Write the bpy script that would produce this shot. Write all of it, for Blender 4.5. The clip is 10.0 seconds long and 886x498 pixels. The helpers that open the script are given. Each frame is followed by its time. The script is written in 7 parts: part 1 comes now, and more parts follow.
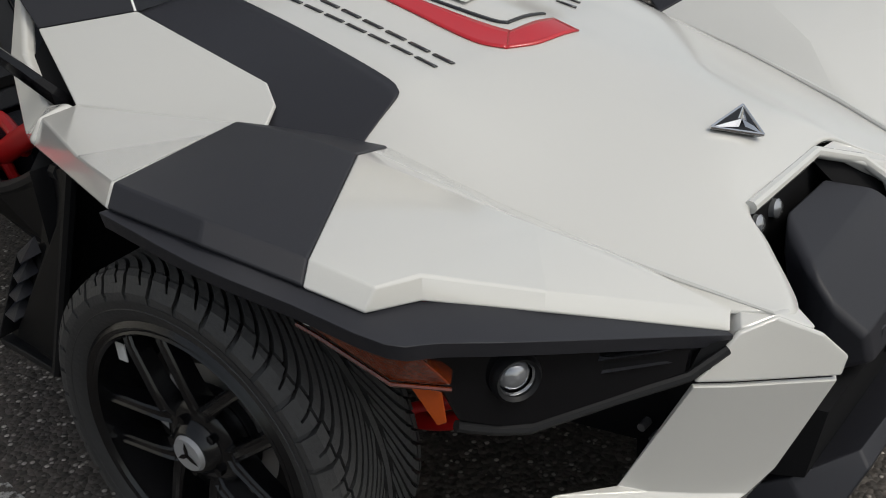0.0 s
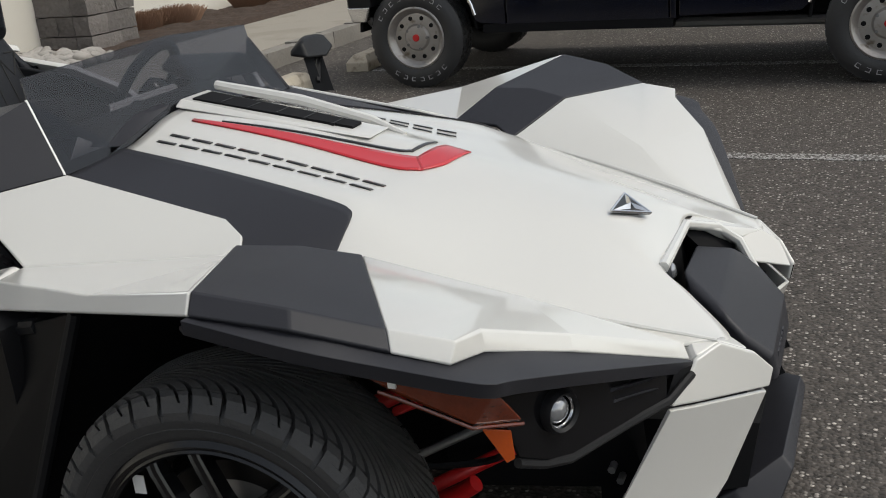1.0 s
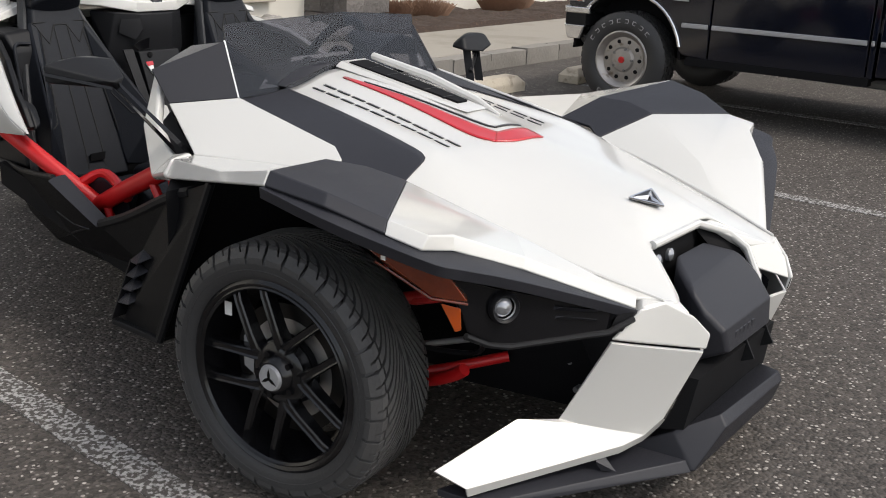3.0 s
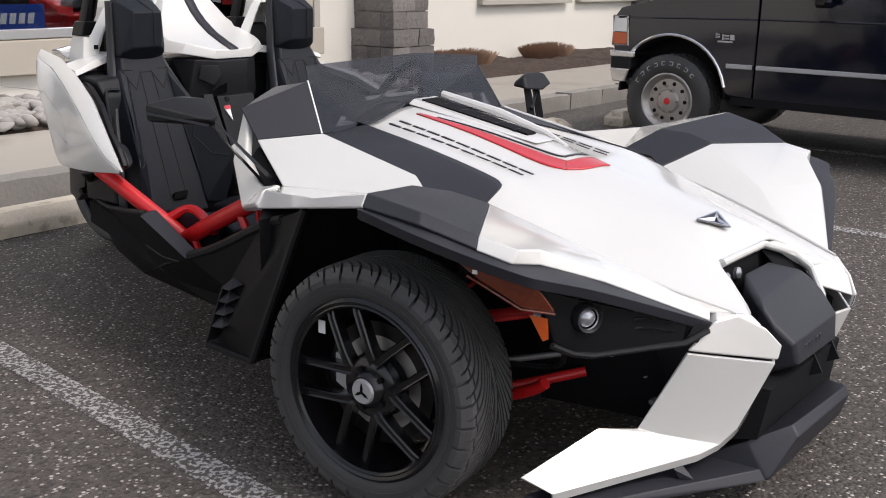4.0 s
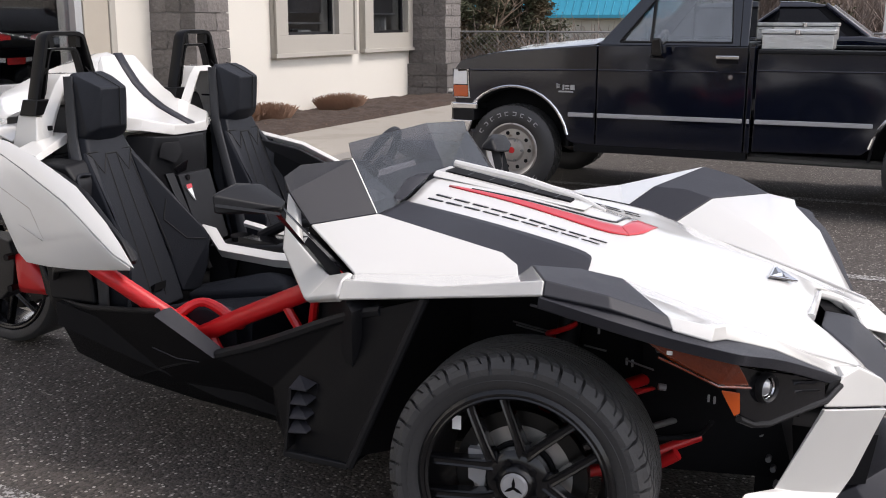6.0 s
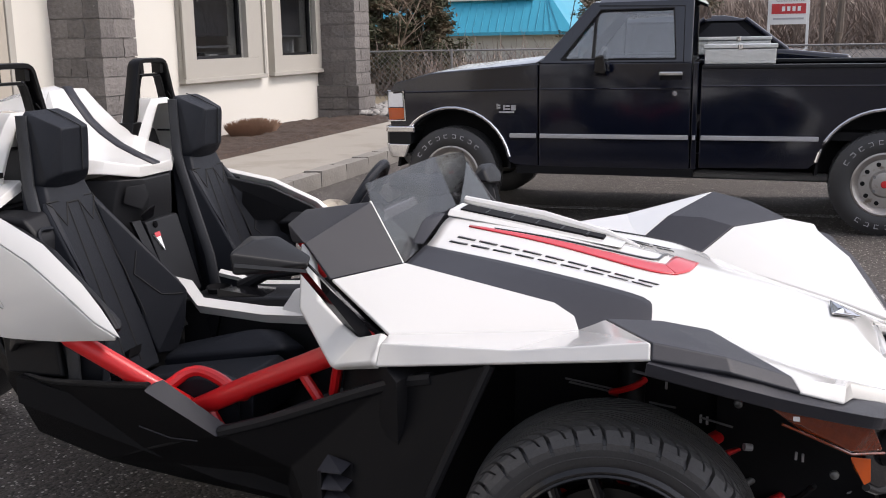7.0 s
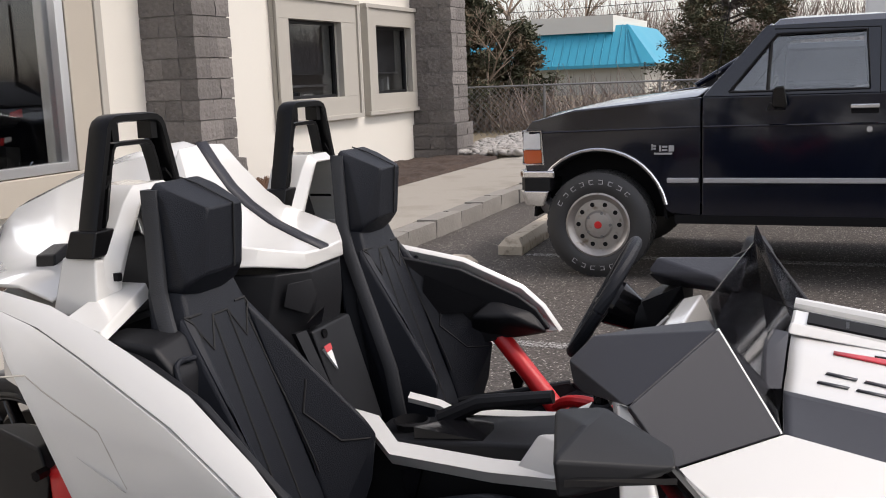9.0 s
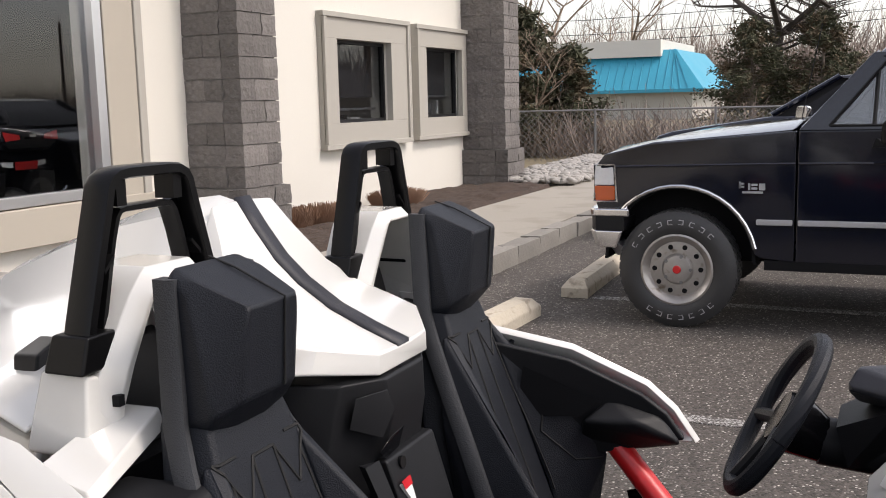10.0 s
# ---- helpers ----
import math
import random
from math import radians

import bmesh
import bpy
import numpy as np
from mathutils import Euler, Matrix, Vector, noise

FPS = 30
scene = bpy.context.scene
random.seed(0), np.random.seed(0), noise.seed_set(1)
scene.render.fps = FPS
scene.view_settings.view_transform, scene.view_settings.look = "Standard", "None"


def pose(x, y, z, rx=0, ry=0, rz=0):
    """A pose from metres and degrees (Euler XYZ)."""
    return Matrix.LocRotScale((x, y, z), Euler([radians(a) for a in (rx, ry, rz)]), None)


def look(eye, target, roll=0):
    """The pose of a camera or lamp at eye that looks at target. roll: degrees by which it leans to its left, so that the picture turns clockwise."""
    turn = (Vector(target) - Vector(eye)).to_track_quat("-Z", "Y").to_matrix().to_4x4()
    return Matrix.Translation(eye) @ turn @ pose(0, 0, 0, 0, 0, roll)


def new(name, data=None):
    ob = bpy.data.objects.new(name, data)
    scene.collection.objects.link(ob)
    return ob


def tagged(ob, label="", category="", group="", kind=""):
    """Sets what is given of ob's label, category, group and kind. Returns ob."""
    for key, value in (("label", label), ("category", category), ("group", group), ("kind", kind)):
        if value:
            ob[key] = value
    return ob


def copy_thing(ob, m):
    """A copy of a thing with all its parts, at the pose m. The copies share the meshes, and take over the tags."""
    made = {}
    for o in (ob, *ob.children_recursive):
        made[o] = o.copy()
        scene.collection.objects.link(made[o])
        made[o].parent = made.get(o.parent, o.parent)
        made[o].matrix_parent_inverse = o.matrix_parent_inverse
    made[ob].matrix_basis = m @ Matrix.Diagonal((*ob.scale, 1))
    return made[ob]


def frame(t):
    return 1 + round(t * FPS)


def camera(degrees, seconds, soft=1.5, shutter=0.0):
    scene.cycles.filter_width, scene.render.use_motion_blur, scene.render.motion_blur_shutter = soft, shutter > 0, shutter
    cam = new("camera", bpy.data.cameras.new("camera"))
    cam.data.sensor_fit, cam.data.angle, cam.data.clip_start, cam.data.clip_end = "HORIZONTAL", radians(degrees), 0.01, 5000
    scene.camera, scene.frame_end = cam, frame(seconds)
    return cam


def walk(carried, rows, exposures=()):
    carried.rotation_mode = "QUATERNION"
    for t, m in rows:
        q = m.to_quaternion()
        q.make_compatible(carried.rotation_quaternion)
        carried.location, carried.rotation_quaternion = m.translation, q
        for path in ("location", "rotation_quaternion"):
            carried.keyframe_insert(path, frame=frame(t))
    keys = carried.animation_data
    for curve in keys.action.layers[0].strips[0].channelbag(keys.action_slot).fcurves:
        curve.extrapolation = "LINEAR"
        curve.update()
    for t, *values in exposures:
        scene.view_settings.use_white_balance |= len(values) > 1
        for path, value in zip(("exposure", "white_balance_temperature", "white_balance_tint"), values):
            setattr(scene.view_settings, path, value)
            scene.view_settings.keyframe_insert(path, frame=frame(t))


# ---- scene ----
cam = camera(47.2, 10.0, soft=1.0)
EXPOSURES = [(0.0, -0.02, 6800, 7), (1.0, 0.23, 6800, 7), (2.0, 0.47, 6800, 8), (2.7, 0.59, 6800, 9), (4.0, 0.68, 6650, 14), (5.5, 0.77, 6650, 15), (7.0, 0.86, 6650, 16), (8.5, 0.74, 6800, 15), (9.0, 0.74, 6800, 15), (9.5, 0.99, 6850, 14), (10.0, 0.89, 6900, 15)]
PATH = [
    (0, (1.2, -1.648, 1.388), (0.041, -0.323, 0.438), -3.7),
    (0.5, (1.023, -1.887, 1.357), (0.151, -0.277, 0.554), -4.8),
    (1, (0.958, -2.096, 1.365), (0.203, -0.366, 0.704), -5.1),
    (1.5, (1.045, -2.293, 1.374), (0.151, -0.635, 0.701), -5.3),
    (2, (1.29, -2.312, 1.358), (0.171, -0.795, 0.689), -3.8),
    (2.5, (1.495, -2.347, 1.367), (0.354, -0.836, 0.72), 0.7),
    (2.7, (1.566, -2.405, 1.398), (0.447, -0.878, 0.753), 2.2),
    (3.8, (1.727, -2.593, 1.363), (0.511, -1.1, 0.821), 0.9),
    (4, (1.662, -2.666, 1.361), (0.445, -1.169, 0.832), 0.8),
    (4.5, (1.469, -2.852, 1.398), (0.335, -1.288, 0.879), 1.0),
    (5, (1.254, -2.966, 1.394), (0.224, -1.323, 0.905), 0.9),
    (5.5, (1.007, -3.086, 1.407), (0.105, -1.361, 0.945), 0.7),
    (7, (0.296, -2.876, 1.434), (-0.311, -1.014, 1.028), -1.0),
    (7.5, (0.05, -2.694, 1.42), (-0.477, -0.805, 1.026), -0.9),
    (8, (-0.169, -2.479, 1.42), (-0.759, -0.606, 1.04), -1.3),
    (8.5, (-0.335, -2.29, 1.426), (-1.034, -0.451, 1.065), -2.2),
    (9, (-0.499, -2.062, 1.434), (-1.242, -0.236, 1.099), -2.2),
    (9.5, (-0.7, -1.743, 1.435), (-1.48, 0.074, 1.134), -1.5),
    (10, (-0.877, -1.517, 1.467), (-1.691, 0.286, 1.176), -1.4),
]
walk(cam, [(t, look(eye, target, roll)) for t, eye, target, roll in PATH], EXPOSURES)

# ---- helpers of this scene ----
from mathutils.bvhtree import BVHTree
Z = Matrix.Identity(4)


def material(name, colour, rough=0.6, metal=0.0, var=0.12, grain=60.0, bump=0.0, bump_scale=None, coat=0.0, big=3.0,
             second=None, second_scale=8.0, second_amount=0.5, random_amount=0.0, spec=0.5):
    """Principled surface with colour variation at two scales and a fine relief."""
    m = bpy.data.materials.new(name)
    m.use_nodes = True
    nt = m.node_tree
    b = nt.nodes["Principled BSDF"]
    b.inputs["Roughness"].default_value = rough
    b.inputs["Metallic"].default_value = metal
    b.inputs["Coat Weight"].default_value = coat
    b.inputs["Coat Roughness"].default_value = 0.06
    b.inputs["Specular IOR Level"].default_value = spec
    tc = nt.nodes.new("ShaderNodeTexCoord")

    def noise_node(scale, detail=4.0):
        n = nt.nodes.new("ShaderNodeTexNoise")
        n.inputs["Scale"].default_value = scale
        n.inputs["Detail"].default_value = detail
        nt.links.new(tc.outputs["Object"], n.inputs["Vector"])
        return n
    fine, broad = noise_node(grain), noise_node(big, 3.0)
    mix = nt.nodes.new("ShaderNodeMix")
    mix.data_type = "RGBA"
    mix.blend_type = "MIX"
    add = nt.nodes.new("ShaderNodeMath")
    add.operation = "ADD"
    nt.links.new(fine.outputs["Fac"], add.inputs[0])
    nt.links.new(broad.outputs["Fac"], add.inputs[1])
    half = nt.nodes.new("ShaderNodeMath")
    half.operation = "MULTIPLY"
    half.inputs[1].default_value = 0.5
    nt.links.new(add.outputs[0], half.inputs[0])
    nt.links.new(half.outputs[0], mix.inputs["Factor"])
    mix.inputs["A"].default_value = (*[c * (1 - var) for c in colour], 1)
    mix.inputs["B"].default_value = (*[min(1, c * (1 + var)) for c in colour], 1)
    out = mix.outputs["Result"]
    if second:
        n = noise_node(second_scale, 6.0)
        ramp = nt.nodes.new("ShaderNodeValToRGB")
        ramp.color_ramp.elements[0].position = 1 - second_amount - 0.06
        ramp.color_ramp.elements[1].position = 1 - second_amount + 0.06
        nt.links.new(n.outputs["Fac"], ramp.inputs["Fac"])
        mx = nt.nodes.new("ShaderNodeMix")
        mx.data_type = "RGBA"
        nt.links.new(ramp.outputs["Color"], mx.inputs["Factor"])
        nt.links.new(out, mx.inputs["A"])
        mx.inputs["B"].default_value = (*second, 1)
        out = mx.outputs["Result"]
    if random_amount:
        info = nt.nodes.new("ShaderNodeObjectInfo")
        hsv = nt.nodes.new("ShaderNodeHueSaturation")
        mr = nt.nodes.new("ShaderNodeMapRange")
        mr.inputs["To Min"].default_value = 1 - random_amount
        mr.inputs["To Max"].default_value = 1 + random_amount
        nt.links.new(info.outputs["Random"], mr.inputs["Value"])
        nt.links.new(mr.outputs["Result"], hsv.inputs["Value"])
        nt.links.new(out, hsv.inputs["Color"])
        out = hsv.outputs["Color"]
    nt.links.new(out, b.inputs["Base Color"])
    rv = nt.nodes.new("ShaderNodeMapRange")
    rv.inputs["To Min"].default_value = max(0.02, rough * 0.85)
    rv.inputs["To Max"].default_value = min(1.0, rough * 1.15)
    nt.links.new(broad.outputs["Fac"], rv.inputs["Value"])
    nt.links.new(rv.outputs["Result"], b.inputs["Roughness"])
    if bump:
        bn = noise_node(bump_scale or grain, 5.0)
        bp = nt.nodes.new("ShaderNodeBump")
        bp.inputs["Strength"].default_value = bump
        bp.inputs["Distance"].default_value = 0.01
        nt.links.new(bn.outputs["Fac"], bp.inputs["Height"])
        nt.links.new(bp.outputs["Normal"], b.inputs["Normal"])
    return m


def glass(name, colour, rough=0.0, gloss=0.04, most=1.0):
    """Thin tinted pane: a gloss over a see-through tint."""
    m = bpy.data.materials.new(name)
    m.use_nodes = True
    nt = m.node_tree
    nt.nodes.remove(nt.nodes["Principled BSDF"])
    o = nt.nodes["Material Output"]
    t, g, mx, lw, pw, mr = (nt.nodes.new(n) for n in ("ShaderNodeBsdfTransparent", "ShaderNodeBsdfGlossy", "ShaderNodeMixShader", "ShaderNodeLayerWeight", "ShaderNodeMath", "ShaderNodeMapRange"))
    t.inputs["Color"].default_value = (*colour, 1)
    g.inputs["Roughness"].default_value = rough
    lw.inputs["Blend"].default_value = 0.5
    pw.operation = "POWER"
    pw.inputs[1].default_value = 3.5
    mr.inputs["To Min"].default_value, mr.inputs["To Max"].default_value = gloss, most
    nt.links.new(lw.outputs["Facing"], pw.inputs[0])
    nt.links.new(pw.outputs[0], mr.inputs["Value"])
    nt.links.new(mr.outputs["Result"], mx.inputs[0])
    nt.links.new(t.outputs[0], mx.inputs[1])
    nt.links.new(g.outputs[0], mx.inputs[2])
    nt.links.new(mx.outputs[0], o.inputs["Surface"])
    return m


def thing(name, label, category, group="", kind="", at=Z):
    ob = new(name)
    ob.matrix_world = at
    ob.empty_display_size = 0.05
    return tagged(ob, label, category, group, kind)


def link_mesh(name, mesh, mat, parent=None, label=""):
    if mat is not None and not mesh.materials:
        mesh.materials.append(mat)
    ob = new(name, mesh)
    if parent is not None:
        ob.parent = parent
    return tagged(ob, label)


def part(name, bm, mat, parent=None, label="", smooth=35, bevel=0.0, seg=2):
    """One bmesh as one mesh object under a thing or a part."""
    mesh = bpy.data.meshes.new(name)
    bmesh.ops.recalc_face_normals(bm, faces=bm.faces)
    bm.to_mesh(mesh)
    bm.free()
    for p in mesh.polygons:
        p.use_smooth = True
    ob = link_mesh(name, mesh, mat, parent, label)
    if bevel:
        b = ob.modifiers.new("bevel", "BEVEL")
        b.width, b.segments, b.limit_method, b.angle_limit, b.harden_normals = bevel, seg, "ANGLE", radians(18), True
    else:
        mesh.set_sharp_from_angle(angle=radians(smooth))
    return ob


def shell(name, V, F, mat, parent=None, label="", thick=0.012, bevel=0.005, seg=2, sub=0, offset=0.0, soft=0):
    """A panel of faces, given thickness and rounded edges."""
    mesh = bpy.data.meshes.new(name)
    mesh.from_pydata([tuple(v) for v in V], [], F)
    bm = bmesh.new()
    bm.from_mesh(mesh)
    bmesh.ops.recalc_face_normals(bm, faces=bm.faces)
    bm.to_mesh(mesh)
    bm.free()
    for p in mesh.polygons:
        p.use_smooth = True
    ob = link_mesh(name, mesh, mat, parent, label)
    if sub:
        s = ob.modifiers.new("sub", "SUBSURF")
        s.levels = s.render_levels = sub
    s = ob.modifiers.new("thickness", "SOLIDIFY")
    s.thickness, s.offset = thick, offset
    if bevel:
        b = ob.modifiers.new("bevel", "BEVEL")
        b.width, b.segments, b.limit_method, b.angle_limit, b.harden_normals = bevel, seg, "ANGLE", radians(12), True
    if soft:
        b = ob.modifiers.new("bevel", "BEVEL")
        b.width, b.segments, b.limit_method, b.angle_limit = 0.009, 3, "ANGLE", radians(50)
        mesh.set_sharp_from_angle(angle=radians(soft))
    return ob


def bm_box(c, s, m=Z, bm=None):
    bm = bm or bmesh.new()
    bmesh.ops.create_cube(bm, size=1, matrix=m @ Matrix.Translation(c) @ Matrix.Diagonal((*s, 1)))
    return bm


def bm_cyl(a, b, r, r2=None, n=16, bm=None, caps=True):
    bm = bm or bmesh.new()
    a, b = Vector(a), Vector(b)
    q = (b - a).to_track_quat("Z", "Y").to_matrix().to_4x4()
    bmesh.ops.create_cone(bm, cap_ends=caps, segments=n, radius1=r, radius2=r if r2 is None else r2, depth=(b - a).length,
                          matrix=Matrix.Translation((a + b) / 2) @ q)
    return bm


def bm_hull(points, bm=None):
    bm = bm or bmesh.new()
    vs = [bm.verts.new(p) for p in points]
    r = bmesh.ops.convex_hull(bm, input=vs)
    junk = [v for v in r["geom_interior"] if isinstance(v, bmesh.types.BMVert)] + [v for v in r["geom_unused"] if isinstance(v, bmesh.types.BMVert)]
    bmesh.ops.delete(bm, geom=list(set(junk)), context="VERTS")
    bmesh.ops.dissolve_limit(bm, angle_limit=radians(2), verts=bm.verts, edges=bm.edges)
    return bm


def bm_prism(outline, d, bm=None):
    """A flat outline in space, pushed along d."""
    bm = bm or bmesh.new()
    a = [bm.verts.new(p) for p in outline]
    b = [bm.verts.new(Vector(p) + Vector(d)) for p in outline]
    n = len(a)
    bm.faces.new(a)
    bm.faces.new(b[::-1])
    for i in range(n):
        bm.faces.new((a[i], b[i], b[(i + 1) % n], a[(i + 1) % n]))
    return bm


def bm_lathe(profile, m=Z, n=48, bm=None, closed=False):
    """Profile of (radius, along z), turned round z and placed by m."""
    bm = bm or bmesh.new()
    rings = []
    for r, z in profile:
        rings.append([bm.verts.new(m @ Vector((r * math.cos(a), r * math.sin(a), z))) for a in np.linspace(0, 2 * math.pi, n, endpoint=False)])
    pairs = list(zip(rings, rings[1:])) + ([(rings[-1], rings[0])] if closed else [])
    for p, q in pairs:
        for i in range(n):
            bm.faces.new((p[i], p[(i + 1) % n], q[(i + 1) % n], q[i]))
    return bm


def bm_tube(points, r, n=10, bm=None, smooth_steps=0):
    """A round bar through points; smooth_steps rounds its bends."""
    bm = bm or bmesh.new()
    P = [Vector(p) for p in points]
    for _ in range(smooth_steps):
        Q, R = [P[0]], [r[0]] if isinstance(r, (list, tuple)) else []
        for k, (a, b) in enumerate(zip(P, P[1:])):
            Q += [a.lerp(b, 0.25), a.lerp(b, 0.75)]
            if R:
                R += [r[k] * .75 + r[k + 1] * .25, r[k] * .25 + r[k + 1] * .75]
        P = Q + [P[-1]]
        if R:
            r = R + [r[-1]]
    rings = []
    up = Vector((0.13, 0.21, 1))
    for i, p in enumerate(P):
        d = (P[min(i + 1, len(P) - 1)] - P[max(i - 1, 0)]).normalized()
        u = d.cross(up).normalized() if abs(d.dot(up.normalized())) < 0.95 else d.cross(Vector((1, 0, 0))).normalized()
        v = u.cross(d)
        rr = r[i] if isinstance(r, (list, tuple)) else r
        rings.append([bm.verts.new(p + rr * (math.cos(a) * u + math.sin(a) * v)) for a in np.linspace(0, 2 * math.pi, n, endpoint=False)])
    for p, q in zip(rings, rings[1:]):
        for i in range(n):
            bm.faces.new((p[i], p[(i + 1) % n], q[(i + 1) % n], q[i]))
    bm.faces.new(rings[0][::-1])
    bm.faces.new(rings[-1])
    return bm


def joined(*bms):
    """Several bmeshes in one."""
    out = bms[0]
    for b in bms[1:]:
        me = bpy.data.meshes.new("tmp")
        b.to_mesh(me)
        b.free()
        out.from_mesh(me)
        bpy.data.meshes.remove(me)
    return out


# ---- world and sun ----
SUN_ELEVATION, SUN_FROM = 52.0, 9.0   # degrees; SUN_FROM is the compass angle of the sun, from +x towards +y
world = bpy.data.worlds.new("sky")
scene.world = world
world.use_nodes = True
sky = world.node_tree.nodes.new("ShaderNodeTexSky")
sky.sky_type = "NISHITA"
sky.sun_disc = False
sky.sun_elevation = radians(SUN_ELEVATION)
sky.sun_rotation = radians(90 - SUN_FROM)
sky.air_density, sky.dust_density, sky.ozone_density = 1.0, 2.0, 1.0
veil = world.node_tree.nodes.new("ShaderNodeHueSaturation")   # thin cloud takes most of the blue out of the sky
veil.inputs["Saturation"].default_value = 0.45
world.node_tree.links.new(sky.outputs[0], veil.inputs["Color"])
world.node_tree.links.new(veil.outputs[0], world.node_tree.nodes["Background"].inputs["Color"])
world.node_tree.nodes["Background"].inputs["Strength"].default_value = 0.15
sun = new("sun", bpy.data.lights.new("sun", "SUN"))
sun.data.energy, sun.data.angle, sun.data.color = 1.2, radians(12.0), (1.0, 0.96, 0.9)
ce = math.cos(radians(SUN_ELEVATION))
sun.matrix_world = look((ce * math.cos(radians(SUN_FROM)) * 20, ce * math.sin(radians(SUN_FROM)) * 20, math.sin(radians(SUN_ELEVATION)) * 20), (0, 0, 0))

# ---- materials ----
ASPHALT = material("asphalt", (0.070, 0.061, 0.054), 0.92, var=0.35, grain=90, bump=0.0, big=0.6)


def add_stones(m, scale, share, light, strength):
    """Crushed stone showing in the binder: cells of random tone, a share of them pale, with relief."""
    nt = m.node_tree
    b = nt.nodes["Principled BSDF"]
    tc = nt.nodes.new("ShaderNodeTexCoord")
    vo = nt.nodes.new("ShaderNodeTexVoronoi")
    vo.inputs["Scale"].default_value = scale
    vo.inputs["Randomness"].default_value = 1.0
    nt.links.new(tc.outputs["Object"], vo.inputs["Vector"])
    sep = nt.nodes.new("ShaderNodeSeparateColor")
    nt.links.new(vo.outputs["Color"], sep.inputs[0])
    ramp = nt.nodes.new("ShaderNodeValToRGB")
    ramp.color_ramp.elements[0].position, ramp.color_ramp.elements[1].position = 1 - share, 1.0
    ramp.color_ramp.elements[0].color = (0, 0, 0, 1)
    nt.links.new(sep.outputs[0], ramp.inputs["Fac"])
    edge = nt.nodes.new("ShaderNodeMapRange")
    edge.inputs["From Min"].default_value, edge.inputs["From Max"].default_value = 0.55, 0.35
    nt.links.new(vo.outputs["Distance"], edge.inputs["Value"])
    mul = nt.nodes.new("ShaderNodeMath")
    mul.operation = "MULTIPLY"
    nt.links.new(ramp.outputs["Color"], mul.inputs[0])
    nt.links.new(edge.outputs["Result"], mul.inputs[1])
    old = b.inputs["Base Color"].links[0].from_socket
    dark = nt.nodes.new("ShaderNodeMix")
    dark.data_type, dark.blend_type = "RGBA", "MULTIPLY"
    dark.inputs["Factor"].default_value = 0.75
    tone = nt.nodes.new("ShaderNodeMapRange")
    tone.inputs["To Min"].default_value, tone.inputs["To Max"].default_value = 0.35, 1.5
    nt.links.new(sep.outputs[1], tone.inputs["Value"])
    nt.links.new(old, dark.inputs["A"])
    nt.links.new(tone.outputs["Result"], dark.inputs["B"])
    mix = nt.nodes.new("ShaderNodeMix")
    mix.data_type = "RGBA"
    nt.links.new(mul.outputs[0], mix.inputs["Factor"])
    nt.links.new(dark.outputs["Result"], mix.inputs["A"])
    mix.inputs["B"].default_value = (*light, 1)
    nt.links.new(mix.outputs["Result"], b.inputs["Base Color"])
    bp = nt.nodes.new("ShaderNodeBump")
    bp.invert = True
    bp.inputs["Strength"].default_value, bp.inputs["Distance"].default_value = strength, 0.006
    nt.links.new(vo.outputs["Distance"], bp.inputs["Height"])
    nt.links.new(bp.outputs["Normal"], b.inputs["Normal"])


add_stones(ASPHALT, 82, 0.2, (0.5, 0.46, 0.42), 1.0)
LINE_PAINT = material("line_paint", (0.42, 0.41, 0.40), 0.88, var=0.25, grain=120, bump=0.6, bump_scale=200, second=(0.075, 0.068, 0.062), second_scale=75, second_amount=0.53)
CONCRETE = material("concrete", (0.30, 0.277, 0.24), 0.9, var=0.12, grain=90, bump=0.25, big=1.2, second=(0.26, 0.238, 0.2), second_scale=2.0, second_amount=0.42)
KERB_STONE = material("kerb_stone", (0.22, 0.207, 0.188), 0.92, var=0.3, grain=40, bump=0.8, bump_scale=30, big=4, random_amount=0.15)
STOP_CONCRETE = material("stop_concrete", (0.46, 0.41, 0.33), 0.9, var=0.2, grain=60, bump=0.5, bump_scale=45, big=5, second=(0.28, 0.24, 0.19), second_scale=12, second_amount=0.38)
STUCCO = material("stucco", (0.64, 0.615, 0.555), 0.95, var=0.04, grain=140, bump=0.35, bump_scale=160, big=1.0)
TRIM = material("trim_paint", (0.36, 0.34, 0.3), 0.85, var=0.05, grain=150, bump=0.2, big=2)
TRIM_DARK = material("sill_paint", (0.37, 0.335, 0.28), 0.85, var=0.06, grain=150, bump=0.2, big=2)
BLOCK = material("split_block", (0.15, 0.137, 0.128), 0.95, var=0.45, grain=28, bump=1.0, bump_scale=16, big=6, random_amount=0.22)
for n in BLOCK.node_tree.nodes:
    if n.type == "BUMP":
        n.inputs["Distance"].default_value = 0.035
MORTAR = material("mortar", (0.2, 0.19, 0.18), 0.95, var=0.15, grain=90, bump=0.3)
ALU = material("window_aluminium", (0.6, 0.6, 0.6), 0.35, metal=0.9, var=0.05, grain=50)
# near-black for back wall, floor and blinds: the room's dimness is in the colour
SHOP_DARK = material("dim_shop_interior", (0.05, 0.05, 0.055), 0.7, var=0.3, grain=2)
MULCH = material("mulch", (0.046, 0.030, 0.022), 0.95, var=0.6, grain=60, bump=1.0, bump_scale=45, second=(0.11, 0.066, 0.044), second_scale=38, second_amount=0.36)
ROCK = material("river_rock", (0.3, 0.285, 0.265), 0.85, var=0.3, grain=20, bump=0.4, big=3, second=(0.16, 0.14, 0.12), second_scale=5, second_amount=0.35)
DRY_GRASS = material("dry_grass", (0.27, 0.165, 0.11), 0.9, var=0.4, grain=60)
